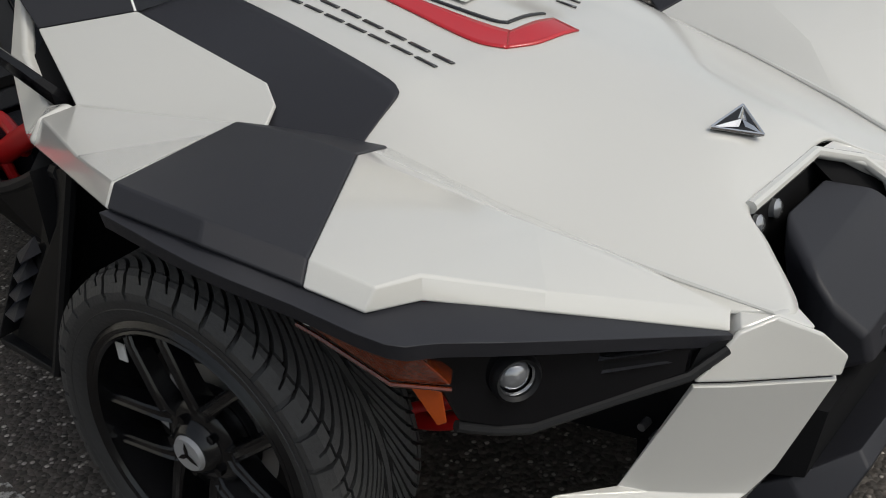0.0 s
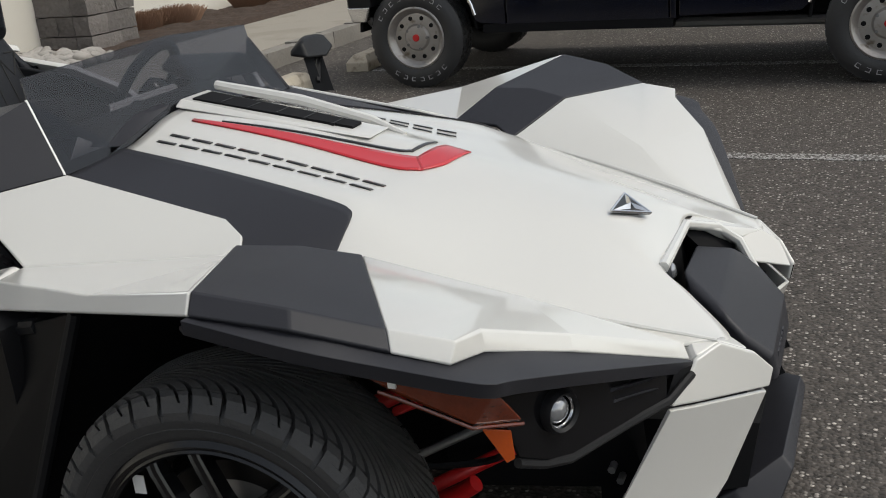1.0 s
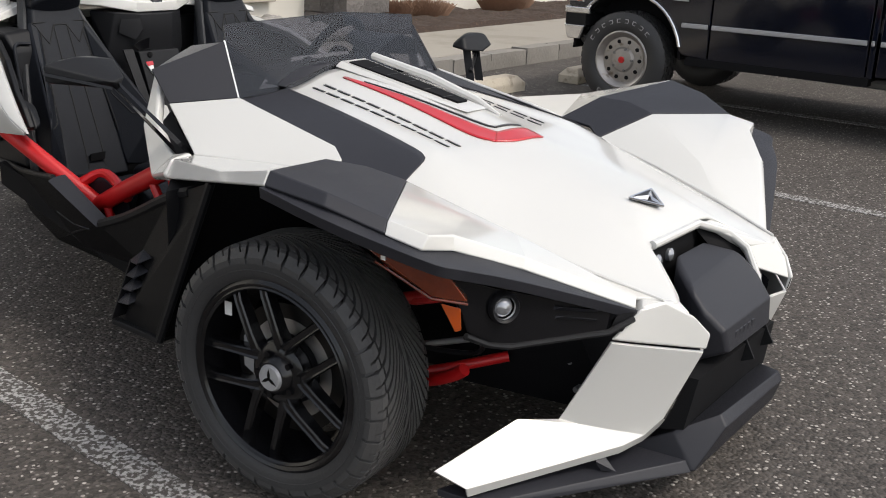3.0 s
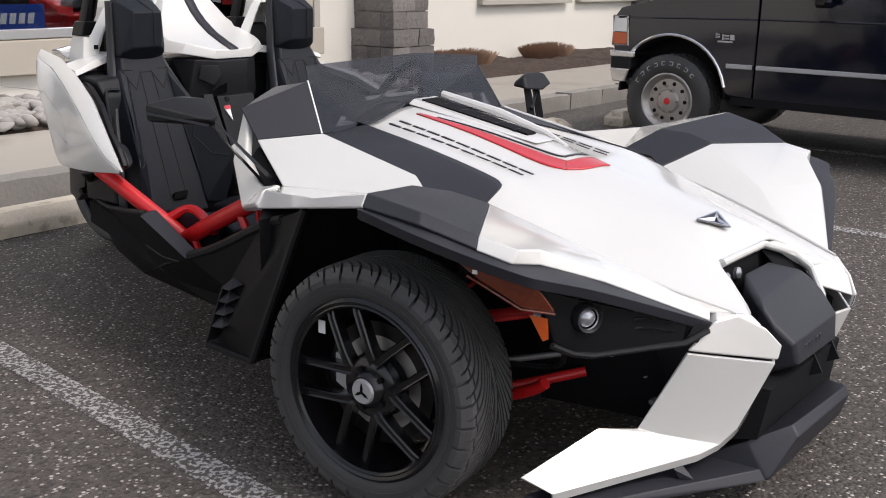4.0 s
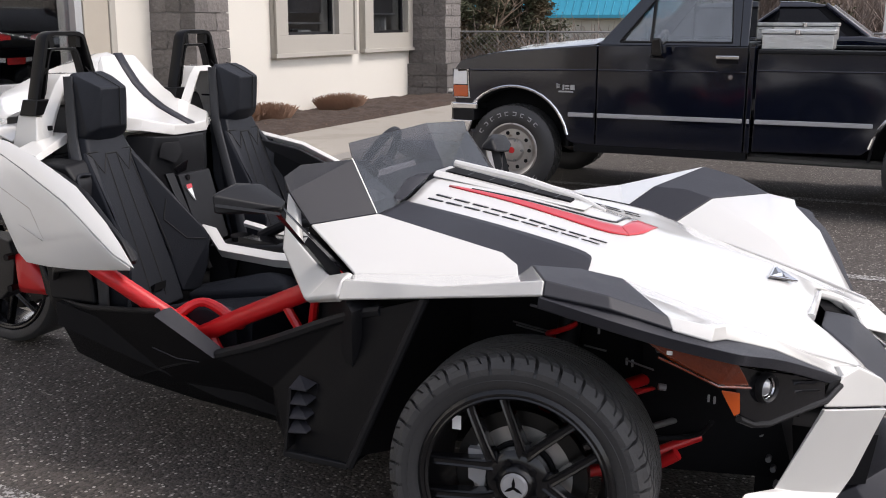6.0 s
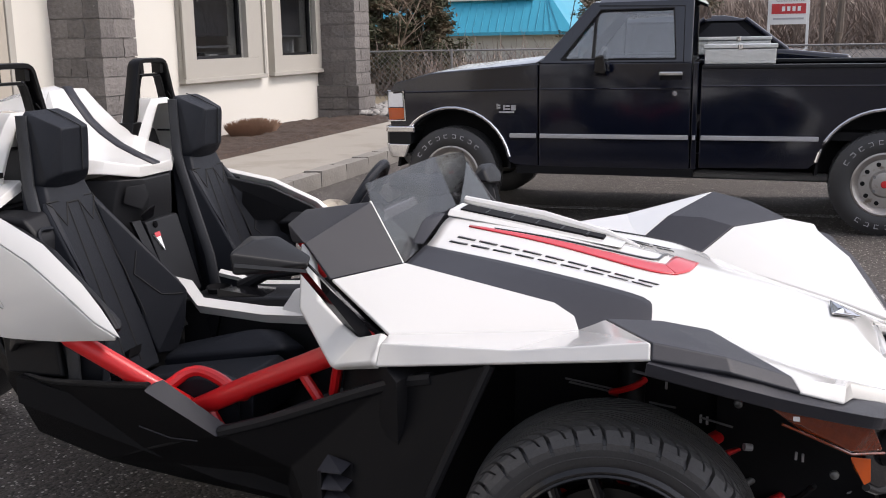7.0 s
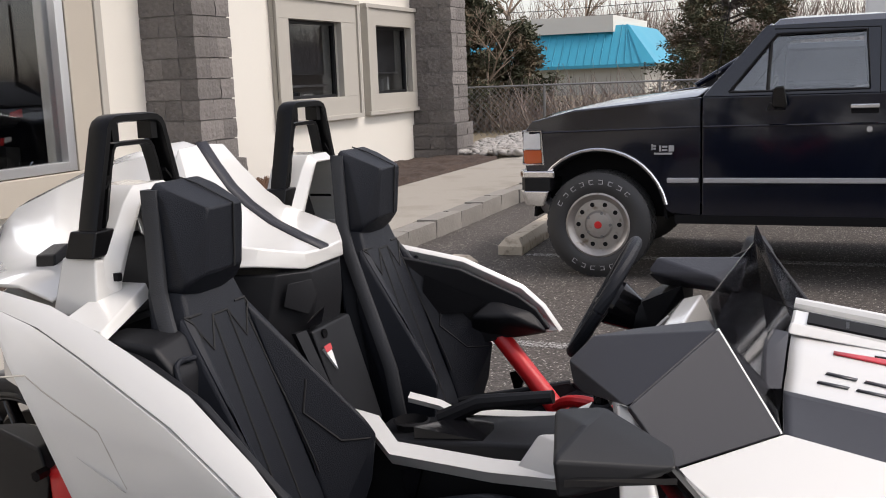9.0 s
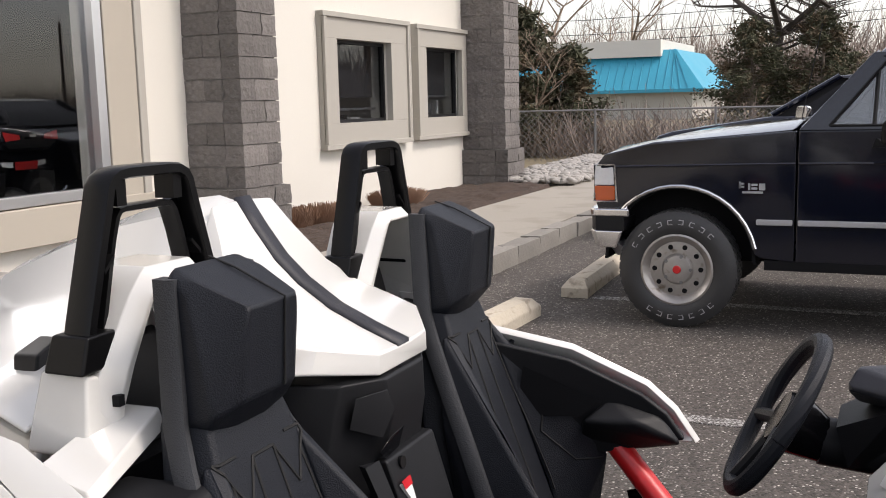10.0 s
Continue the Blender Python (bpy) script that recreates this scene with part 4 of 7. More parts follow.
def tyre_wheel(name, at, r=0.33, w=0.225, rim=0.24, parent=None, detail=True, spokes=5):
    """Wheel whose axis is local z, outer face towards +z."""
    W = thing(name, "", "")
    W.parent = parent
    W.matrix_basis = at
    h = w / 2
    prof = [(rim - .01, -h * .8), (rim + .012, -h * .93), ((rim + r) / 2, -h), (r - .045, -h * .985), (r - .03, -h * .94), (r - .02, -h * .8), (r - .02, h * .8), (r - .026, h * .89), (r - .034, h * .95), (r - .046, h * .985), ((rim + r) / 2, h), (rim + .02, h * .985), (rim + .008, h * .93), (rim - .01, h * .8)]
    part("tyre", bm_lathe(prof, n=96), RUBBER, W, "black road tyre with directional tread", smooth=50)
    if detail:
        V, F = [], []

        def block(outline, lift=0.0085):
            k, n = len(V), len(outline)
            for (a, z) in outline:
                f = abs(z) / h
                rr = r - .024 - .008 * max(0, f - .6) / .4 - .11 * max(0, f - .84)
                V.append((rr * math.cos(a), rr * math.sin(a), z))
            for (a, z) in outline:
                f = abs(z) / h
                rr = r - .011 * max(0, f - .6) / .4 - .13 * max(0, f - .84)
                V.append((rr * math.cos(a), rr * math.sin(a), z))
            F.append(tuple(k + n + i for i in range(n)))
            for i in range(n):
                F.append((k + i, k + (i + 1) % n, k + n + (i + 1) % n, k + n + i))
        N = 34
        st = 2 * math.pi / N

        def sweep(t):
            return -0.62 * (1 - (1 - t) ** 2.1)
        for i in range(N):
            for s in (1, -1):
                a0 = i * st + (st / 2 if s < 0 else 0)
                # two long ribs a pitch, then a shoulder block cut by a hooked sipe
                for f0, f1, start, end in ((.03, .35, .07, .74), (.53, .85, .12, .69)):
                    ts = np.linspace(start, end, 9)
                    for t0, t1 in zip(ts, ts[1:]):
                        block([(a0 + sweep(t) + st * f, s * t * h) for t, f in ((t0, f0), (t1, f0), (t1, f1), (t0, f1))])
                for t0, t1, f0, f1, g0, g1 in ((.78, .85, .02, .36, .04, .34), (.85, .91, .04, .34, .05, .30), (.73, .85, .46, .90, .44, .90), (.85, .91, .44, .90, .38, .91), (.91, .99, .05, .91, .06, .90)):
                    block([(a0 + sweep(t) + st * f, s * t * h) for t, f in ((t0, f0), (t1, g0), (t1, g1), (t0, f1))])
        for z0, z1 in ((-.045, .045),):
            for i in range(96):
                block([(2 * math.pi * (i + a) / 96, z * h) for a, z in ((0, z0), (1, z0), (1, z1), (0, z1))])
        mesh = bpy.data.meshes.new("tread")
        mesh.from_pydata(V, [], F)
        link_mesh("tread", mesh, TREAD_RUBBER, W, "directional tread, light on it put into a paler rubber")
        for k, (ra, za) in enumerate(((r - .035, h * .955), (rim + .03, h * .985))):
            part("sidewall_ring", bm_lathe([(ra - .002, za), (ra, za + .0018), (ra + .002, za)], n=72), RUBBER, W)
    part("rim", bm_lathe([(rim + .006, h * .90), (rim - .004, h * .965), (rim - .012, h * .93), (rim - .018, h * .5), (rim - .05, -h * .2), (rim - .03, -h * .8), (rim + .0, -h * .92), (rim + .01, -h * .8)], n=72), RIM_BLACK, W, "gloss black alloy rim")
    part("rim_lip", bm_lathe([(rim - .012, h * .93), (rim - .016, h * .955), (rim - .022, h * .9)], n=72), RIM_BLACK, W)
    face = h * .80
    part("hub", bm_lathe([(0, face + .012), (.038, face + .012), (.046, face + .004), (.052, face - .008), (.070, face - .010), (.080, face - .018), (.082, face - .05), (0, face - .05)], n=40), RIM_BLACK, W)
    for k in range(spokes):
        base = math.radians(111 + 360 / spokes * k)
        d0 = Vector((math.cos(base), math.sin(base), 0))
        e0 = Vector((-d0.y, d0.x, 0))
        for s in (1, -1):
            # one of a pair of parallel bars, with a shallow trough between two raised edges
            bm = bmesh.new()
            rings = []
            for rad, off, wd, zf, zb in ((.052, .040, .017, face - .010, face - .04), (.075, .041, .0135, face - .002, face - .04), (.11, .0425, .0115, face, face - .035), (rim - .045, .044, .011, face + .001, face - .03), (rim - .014, .044, .0115, face - .004, face - .028)):
                d, e = d0 * rad + e0 * s * off, e0 * wd
                rings.append([bm.verts.new(d + e * u + Vector((0, 0, z))) for u, z in ((-1, zb), (-1, zf - .004), (-.74, zf), (-.36, zf - .0035), (.36, zf - .0035), (.74, zf), (1, zf - .004), (1, zb))])
            for p, q in zip(rings, rings[1:]):
                for i in range(8):
                    bm.faces.new((p[i], p[(i + 1) % 8], q[(i + 1) % 8], q[i]))
            bm.faces.new(rings[0])
            bm.faces.new(rings[-1][::-1])
            part("spoke", bm, RIM_BLACK, W, smooth=20)
    for k in range(5):
        a = 2 * math.pi * k / 5 + radians(111)
        part("lug_nut", bm_cyl((.055 * math.cos(a), .055 * math.sin(a), face - .02), (.055 * math.cos(a), .055 * math.sin(a), face + .002), .0085, n=6), GLOSS_BLACK, W)
    part("centre_cap", bm_lathe([(0, face + .019), (.03, face + .019), (.034, face + .012)], n=32), CAP_GREY, W, "grey centre cap with a dark three-pointed mark")
    for a in (90, 210, 330):
        d = Vector((math.cos(radians(a)), math.sin(radians(a)), 0))
        e = Vector((-d.y, d.x, 0))
        zz = Vector((0, 0, face + .0195))
        part("cap_mark", bm_prism([tuple(zz + d * .026), tuple(zz + d * .012 + e * .0042), tuple(zz - d * .003 + e * .003), tuple(zz - d * .003 - e * .003), tuple(zz + d * .012 - e * .0042)], (0, 0, .001)), GLOSS_BLACK, W)
    part("brake_disc", bm_lathe([(.128, face - .06), (.166, face - .06), (.166, face - .09), (.128, face - .09)], n=48), DISC, W, "dark brake disc rim")
    part("disc_band", bm_lathe([(.09, face - .062), (.128, face - .060), (.128, face - .085)], n=48), DISC_BRIGHT, W, "bright swept band of the brake disc")
    part("disc_hat", bm_lathe([(0, face - .050), (.088, face - .050), (.092, face - .08)], n=40), DEEP, W)
    return W


STEER = Matrix.Translation((0, -.845, .333)) @ Euler((0, 0, radians(6))).to_matrix().to_4x4()
fw = tyre_wheel("front_wheel", STEER @ Euler((radians(90), 0, 0)).to_matrix().to_4x4() @ pose(0, 0, 0, 0, 0, 0), parent=roadster)
part("brake_caliper", bm_hull([(-.13, -.02, .0), (-.13, .06, .0), (-.09, -.04, .0), (-.07, .06, .0), (-.13, -.02, .05), (-.13, .06, .05), (-.09, -.04, .05), (-.07, .06, .05)]), CAP_GREY, fw, "grey brake caliper")
part("rim_sticker", bm_box((-.152, .135, .078), (.022, .035, .002)), DECAL_WHITE, fw, "white paper label")
fw2 = copy_thing(fw, Matrix.Translation((0, .76, .333)) @ Euler((radians(-90), 0, radians(6))).to_matrix().to_4x4())
fw2.parent = roadster
tyre_wheel("rear_wheel", Matrix.Translation((-2.76, .20, .325)) @ Euler((radians(90), 0, 0)).to_matrix().to_4x4(), r=.325, w=.22, rim=.245, parent=roadster, detail=False)

# suspension and red frame parts
frame_part = roadster
for pts, r, mat, nm in (
        ([(.36, -.45, .33), (.16, -.62, .27), (.03, -.78, .28)], .014, RED, "control_arm"), ([(-.2, -.40, .25), (-.1, -.62, .28), (.0, -.78, .30)], .021, RED, "control_arm"),
        ([(.22, -.42, .47), (.06, -.74, .47)], .017, RED, "control_arm"), ([(-.15, -.42, .46), (.02, -.74, .46)], .017, RED, "control_arm"),
        ([(.30, -.42, .36), (.10, -.74, .36)], .009, STEEL, "tie_rod"), ([(.0, -.62, .32), (.0, -.47, .66)], .032, PLASTIC, "shock_absorber"),
        ([(.10, -.61, .25), (.22, -.60, .268), (.30, -.60, .31), (.33, -.60, .335)], .0165, RED, "frame_horn")):
    part(nm, bm_tube(pts, r, 14, smooth_steps=2), mat, frame_part, "red painted steel arm" if mat is RED else "")
coil = [(.0 + .045 * math.cos(a), -.56 + .03 * a / 12 + .045 * math.sin(a), .42 + .018 * a) for a in np.linspace(0, 12, 60)]
part("coil_spring", bm_tube(coil, .008, 6), RED, frame_part, "red coil spring")
part("hose", bm_tube([(.1, -.70, .40), (.25, -.62, .37), (.38, -.6, .39), (.42, -.66, .46)], .007, 6, smooth_steps=2), PLASTIC, frame_part)
for i in range(6):
    part("frame_bolt", bm_cyl((.50 + .012 * i, -.36 - .02 * (i % 2), .38 - .035 * i), (.50 + .012 * i, -.385 - .02 * (i % 2), .38 - .035 * i), .008, n=8), STEEL, frame_part)
part("engine_bay", bm_hull([(.3, .36, .60), (.3, -.40, .60), (-.7, .42, .80), (-.7, -.46, .80), (.3, .35, .2), (.3, -.35, .2), (-.75, .5, .18), (-.75, -.5, .18), (.0, -.46, .66), (.0, .40, .66)]), DEEP, frame_part)
part("wheel_well", bm_hull([(-.30, -.47, .22), (-.30, -.47, .75), (-.48, -.85, .68), (-.48, -.85, .28), (-.75, -.62, .25), (-.7, -.6, .75), (-.75, .0, .25), (-.7, 0, .75)]), DEEP, frame_part)
# pale steel strips modelled in place of glints along the liner's seam edges
for pts in ([(-.16, -.475, .585), (-.01, -.475, .563)], [(.04, -.48, .553), (.105, -.49, .548)], [(.165, -.505, .535), (.24, -.51, .52)], [(-.17, -.475, .594), (-.03, -.475, .574)], [(-.06, -.47, .65), (.02, -.475, .64)]):
    part("wire_loom", bm_tube(pts, .0028, 6), STEEL, frame_part, "thin pale strip standing for a glint on a liner edge")
for x, y, z in ((.165, -.50, .53), (.18, -.50, .527), (.385, -.50, .46), (.40, -.50, .457), (.08, -.48, .60)):
    part("clip", bm_box((x, y, z), (.006, .006, .02)), TRUCK_TRIM, frame_part, bevel=0.001)
for x, y, z in ((.25, -.50, .575), (.47, -.52, .43)):
    part("liner_bolt", bm_lathe([(0, .006), (.006, .005), (.010, .002), (.011, -.006)], Matrix.Translation((x, y, z)) @ Euler((radians(90), 0, 0)).to_matrix().to_4x4(), 12), STEEL, frame_part)
part("tie_rod_end", bm_hull([(.20, -.65, .505), (.262, -.59, .503), (.265, -.575, .49), (.21, -.64, .485), (.20, -.67, .488), (.25, -.57, .497)]), RED, frame_part, "red steering joint", bevel=0.004)
part("joint_nut", bm_cyl((.268, -.575, .50), (.285, -.567, .497), .009, n=8), TRUCK_TRIM, frame_part)
part("floor_tub", bm_hull([(-.6, .50, .2), (-.6, -.52, .2), (-1.75, .38, .30), (-1.75, -.36, .30), (-.6, .56, .30), (-.6, -.58, .30), (-1.75, .46, .42), (-1.75, -.45, .42)]), DEEP, frame_part)

for s in (1, -SIDE):
    y = lambda v: v * s
    rail = [(-1.53, y(-.715), .74), (-1.438, y(-.735), .68), (-1.17, y(-.58), .445)]
    part("red_rail", bm_tube(rail, .027, 12), RED, frame_part, "red powder-coated frame tube")
    part("red_rail", bm_tube([(-1.20, y(-.585), .44), (-1.0, y(-.61), .54), (-.66, y(-.66), .695)], .029, 12), RED, frame_part, "red powder-coated frame tube")
    part("red_hoop", bm_tube([(-1.25, y(-.62), .51), (-1.19, y(-.56), .56), (-1.10, y(-.57), .545), (-1.02, y(-.59), .50), (-1.0, y(-.60), .53)], .017, 10, smooth_steps=2), RED, frame_part, "red powder-coated frame tube")
    for a, b in (((-1.12, y(-.60), .47), (-1.06, y(-.60), .37)), ((-.82, y(-.64), .61), (-.76, y(-.64), .52)), ((-.70, y(-.66), .67), (-.74, y(-.62), .55))):
        part("red_strut", bm_tube([a, b], .014, 8), RED, frame_part)
for y0, y1 in ((-.60, -.52), (.50, .58)):
    part("sill_liner", bm_hull([(-1.75, y0, .42), (-1.75, y1, .42), (-1.75, y0, .50), (-1.75, y1, .50), (-.6, y0, .2), (-.6, y1, .2), (-.6, y0, .5), (-.6, y1, .5), (-1.15, y0, .36), (-1.15, y1, .36)][:4] + [(-1.1, y0, .38), (-1.1, y1, .38), (-1.1, y0, .26), (-1.1, y1, .26)]), DEEP, roadster)
    part("sill_liner", bm_hull([(-1.1, y0, .26), (-1.1, y1, .26), (-1.1, y0, .38), (-1.1, y1, .38), (-.6, y0, .2), (-.6, y1, .2), (-.6, y0, .60), (-.6, y1, .60)]), DEEP, roadster)
part("swing_arm", bm_hull([(-2.25, -.30, .55), (-2.19, -.31, .565), (-2.06, -.30, .44), (-2.06, -.29, .405), (-2.25, -.29, .40), (-2.20, -.325, .50), (-2.10, -.325, .43), (-2.22, -.32, .43), (-2.25, -.12, .55), (-2.06, -.12, .42), (-2.25, -.12, .40), (-2.45, -.10, .50), (-2.45, -.10, .38)]), RED, frame_part, "red rear swing arm", bevel=0.012)
part("swing_bracket", bm_hull([(-2.27, -.30, .60), (-2.24, -.31, .53), (-2.26, -.31, .42), (-2.48, -.24, .62), (-2.50, -.24, .36), (-2.34, -.30, .36), (-2.46, -.16, .6), (-2.30, -.18, .6), (-2.3, -.18, .38)]), PLASTIC, frame_part, bevel=0.01)
for x, z in ((-2.255, .545), (-2.25, .425)):
    part("bracket_bolt", bm_cyl((x, -.30, z), (x, -.335, z), .014, n=6), GLOSS_BLACK, frame_part)
part("rear_hugger", bm_hull([(-2.40, -.05, .58), (-2.46, -.05, .45), (-2.45, -.05, .28), (-2.38, -.05, .3), (-2.40, .28, .6), (-2.46, .28, .5), (-2.42, .28, .3)]), PLASTIC, frame_part)

# black lower skirts
for s in (1, -SIDE):
    def q(p):
        return (p[0], p[1] * s, p[2])
    a, a1, b, d, c = (-1.88, -.53, .625), (-1.80, -.555, .515), (-1.685, -.58, .487), (-1.225, -.715, .560), (-1.045, -.672, .434)
    r2, r3, e, e2, e3 = (-1.865, -.50, .45), (-1.81, -.455, .275), (-1.50, -.545, .256), (-1.30, -.42, .16), (-1.72, -.36, .19)
    g, h, i, j, k, l = (-.86, -.70, .50), (-.52, -.79, .655), (-.25, -.885, .755), (-.471, -.90, .277), (-.647, -.905, .283), (-.83, -.69, .37)
    m = (-.95, -.50, .175)
    skirt = shell("side_skirt", [q(p) for p in (a, a1, b, d, c, r2, r3, e, e2, e3, g, h, i, j, k, l, m)],
                  [(0, 1, 5), (1, 2, 6, 5), (2, 7, 6), (2, 3, 4, 7), (6, 7, 8, 9), (7, 4, 15, 8), (4, 10, 15), (10, 11, 15), (11, 12, 13, 14, 15), (8, 15, 16), (15, 14, 16), (14, 13, 16)], SKIRT, roadster, "matt black lower side skirt", thick=0.014, bevel=0.006)
    part("skirt_lip", bm_tube([q(p) for p in (a, a1, b, (-1.45, -.65, .522), d)], .009, 8, smooth_steps=2), PLASTIC, skirt)
    part("skirt_flange", bm_hull([q(p) for p in (d, c, (-1.20, -.69, .572), (-1.03, -.65, .44), (-1.23, -.735, .552), (-1.048, -.69, .425), (-1.055, -.66, .425))]), PATCH, skirt, "satin grey top edge", bevel=0.003)
    part("skirt_crease", bm_tube([q(p) for p in (e, (-1.28, -.612, .345), c)], .005, 6), PLASTIC, skirt)
    part("skirt_scuff", bm_tube([q(p) for p in ((-1.30, -.665, .42), (-1.20, -.672, .40), (-1.12, -.668, .398))], .002, 6), PATCH, skirt)
    part("skirt_edge", bm_tube([q(p) for p in (c, g, h, (-.40, -.83, .69))], .016, 8, smooth_steps=2), PLASTIC, skirt)
    part("fin_edge", bm_tube([q((-.25, -.89, .755)), q((-.46, -.91, .28))], .012, 8), PLASTIC, skirt)
    part("step_foot", bm_hull([q(p) for p in ((-.465, -.915, .27), (-.66, -.92, .275), (-.47, -.75, .26), (-.66, -.74, .265), (-.465, -.915, .288), (-.66, -.92, .293))]), PLASTIC, skirt, bevel=0.004)
    # recessed step box with louvres at the fin's foot
    tl, bl, tr, br = Vector((-.70, -.82, .43)), Vector((-.655, -.925, .295)), Vector((-.625, -.85, .445)), Vector((-.575, -.935, .312))
    inward = Vector((.01, .05, .004))
    part("step_box_side", bm_hull([q(p) for p in (tl, bl, tl + inward, bl + inward, tl + Vector((.012, -.004, .004)), bl + Vector((.012, -.004, .002)))]), SKIRT, skirt, bevel=0.002)
    part("step_box_back", bm_hull([q(p + inward * k) for p in (tl, bl, tr, br) for k in (.9, 1.2)]), DEEP, skirt)
    for f in (0, .24, .47, .70):
        p0, p1 = tl.lerp(bl, f), tr.lerp(br, f)
        part("step_louvre", bm_hull([q(p) for p in (p0, p1, p0 + inward * .9 + Vector((0, 0, .022)), p1 + inward * .9 + Vector((0, 0, .004)), p0 - Vector((0, 0, .004)), p1 - Vector((0, 0, .004)))]), PATCH, skirt, bevel=0.001)

# ---- rear body ----
rear = roadster
CY = .045
SEAT_Y = (-.35, .44)
HOOP_Y = (-.325, .405)


def rear_side(s):
    """Bulged white quarter panel with its black inner moulding and armrest."""
    def q(p):
        return (p[0], p[1] * s, p[2])
    T = [(-1.262, -.765, .700), (-1.312, -.764, .772), (-1.372, -.75, .828), (-1.53, -.69, .912), (-1.70, -.625, .956), (-1.81, -.59, .985), (-1.95, -.545, 1.015), (-2.09, -.545, 1.043)]
    E = [(-1.322, -.783, .742), (-1.385, -.782, .793), (-1.54, -.735, .870), (-1.70, -.675, .914), (-1.81, -.635, .945), (-1.95, -.585, .98), (-2.082, -.568, 1.012)]
    B = [(-1.48, -.755, .674), (-1.64, -.727, .662), (-1.765, -.692, .656), (-1.80, -.683, .675), (-1.905, -.652, .812), (-2.0, -.622, .925)]
    # the flank: a smooth bulged net between the crease and the lower edge
    NU, NV = 16, 6

    def along(line, u):
        P = [Vector(p) for p in line]
        run = [0.0]
        for p0, p1 in zip(P, P[1:]):
            run.append(run[-1] + (p1 - p0).length)
        return Vector([float(np.interp(u * run[-1], run, [p[c] for p in P])) for c in range(3)])
    V, F = list(T) + list(E), [(0, 1, 8)] + [(i, i + 1, i + 8, i + 7) for i in range(1, 7)]
    n0 = len(V)
    for a in range(NU + 1):
        u = .012 + .988 * a / NU
        top, low = along([T[0]] + E, u), along([T[0]] + B + [(-2.075, -.575, 1.0)], u)
        for b in range(NV + 1):
            v = b / NV
            p = top.lerp(low, v)
            p.y -= .007 * math.sin(math.pi * min(1, v * 1.05)) * math.sin(math.pi * min(1, u * .97)) ** .6
            V.append(tuple(p))
    F += [(n0 + a * (NV + 1) + b, n0 + a * (NV + 1) + b + 1, n0 + (a + 1) * (NV + 1) + b + 1, n0 + (a + 1) * (NV + 1) + b) for a in range(NU) for b in range(NV)]
    pan = shell("side_panel", [q(p) for p in V], F, WHITE, rear, thick=0.016, bevel=0, soft=26)
    tree = BVHTree.FromPolygons([v.co for v in pan.data.vertices], [tuple(p.vertices) for p in pan.data.polygons])

    def on_flank(x, z, out=0.009):
        hit = tree.ray_cast(Vector((x, -1.4 * s, z)), Vector((0, s, 0)))[0]
        return tuple(hit + Vector((0, -out * s, 0))) if hit else q((x, -.78, z))
    groove = [on_flank(x, z, .0075) for x, z in ((-2.01, .93), (-1.95, .903), (-1.896, .88), (-1.82, .856), (-1.735, .832), (-1.69, .787), (-1.65, .748))]
    part("panel_groove", bm_tube(groove, .0019, 6), TRIM, pan, "shallow grey panel groove")
    part("panel_relief", bm_hull([on_flank(-1.813, .780, .008), on_flank(-1.648, .747, .015), on_flank(-1.675, .753, .018), on_flank(-1.80, .772, .005), on_flank(-1.655, .737, .005)]), WHITE, pan, bevel=0.002)
    inner = [(-1.285, -.735, .712), (-1.325, -.73, .77), (-1.38, -.718, .812), (-1.53, -.655, .893), (-1.69, -.59, .935), (-1.80, -.55, .95), (-1.80, -.55, .55), (-1.68, -.66, .62), (-1.48, -.71, .665)]
    trim = shell("panel_inner", [q(p) for p in inner], [(0, 1, 2, 8), (2, 3, 7, 8), (3, 4, 5, 6, 7)], PLASTIC, pan, "black inner trim", thick=0.02, bevel=0.006)
    part("armrest", bm_hull([q(p) for p in ((-1.285, -.725, .700), (-1.30, -.69, .715), (-1.38, -.66, .76), (-1.50, -.64, .755), (-1.52, -.70, .69), (-1.38, -.72, .68), (-1.33, -.715, .765), (-1.45, -.70, .80))]), PLASTIC, trim, bevel=0.010, seg=3)
    part("grab_pocket", bm_hull([q(p) for p in ((-1.46, -.655, .80), (-1.62, -.60, .88), (-1.64, -.61, .76), (-1.50, -.645, .765), (-1.58, -.66, .84))]), DEEP, trim)
    return pan


rear_side(1)
rear_side(-SIDE)

# tail fairing: lofted from the side seams up to the centre ridge
RIDGE = [(-1.992, 1.281), (-2.04, 1.295), (-2.10, 1.288), (-2.22, 1.262), (-2.38, 1.21), (-2.55, 1.145), (-2.66, 1.06)]
SEAM_L = [(-.50, 1.015), (-.49, 1.025), (-.475, 1.035), (-.43, 1.025), (-.34, 1.0), (-.24, .97), (-.14, .94)]
V, F = [], []
for (x, zr), (ys, zs) in zip(RIDGE, SEAM_L):
    for k in range(-6, 7):
        f = abs(k) / 6
        drop = float(np.interp(f, (0, .14, .36, .6, 1), (0, .03, .55, .84, 1)))
        V.append((x, CY + (CY - ys) * f * (1 if k > 0 else -1), zr + (zs - zr) * drop))
for i in range(len(RIDGE) - 1):
    for j in range(12):
        F.append((i * 13 + j, i * 13 + j + 1, (i + 1) * 13 + j + 1, (i + 1) * 13 + j))
shell("rear_deck", V, F, WHITE, rear, thick=0.01, bevel=0, soft=24)
part("tail", bm_hull([(-1.97, -.55, .8), (-2.0, -.47, .99), (-2.6, CY, .95), (-2.5, CY, .8), (-1.97, .63, .8), (-2.0, .55, .99), (-2.35, -.30, .97), (-2.35, .38, .97), (-2.3, -.35, .78), (-2.3, .42, .78)]), WHITE, rear, bevel=0.01)

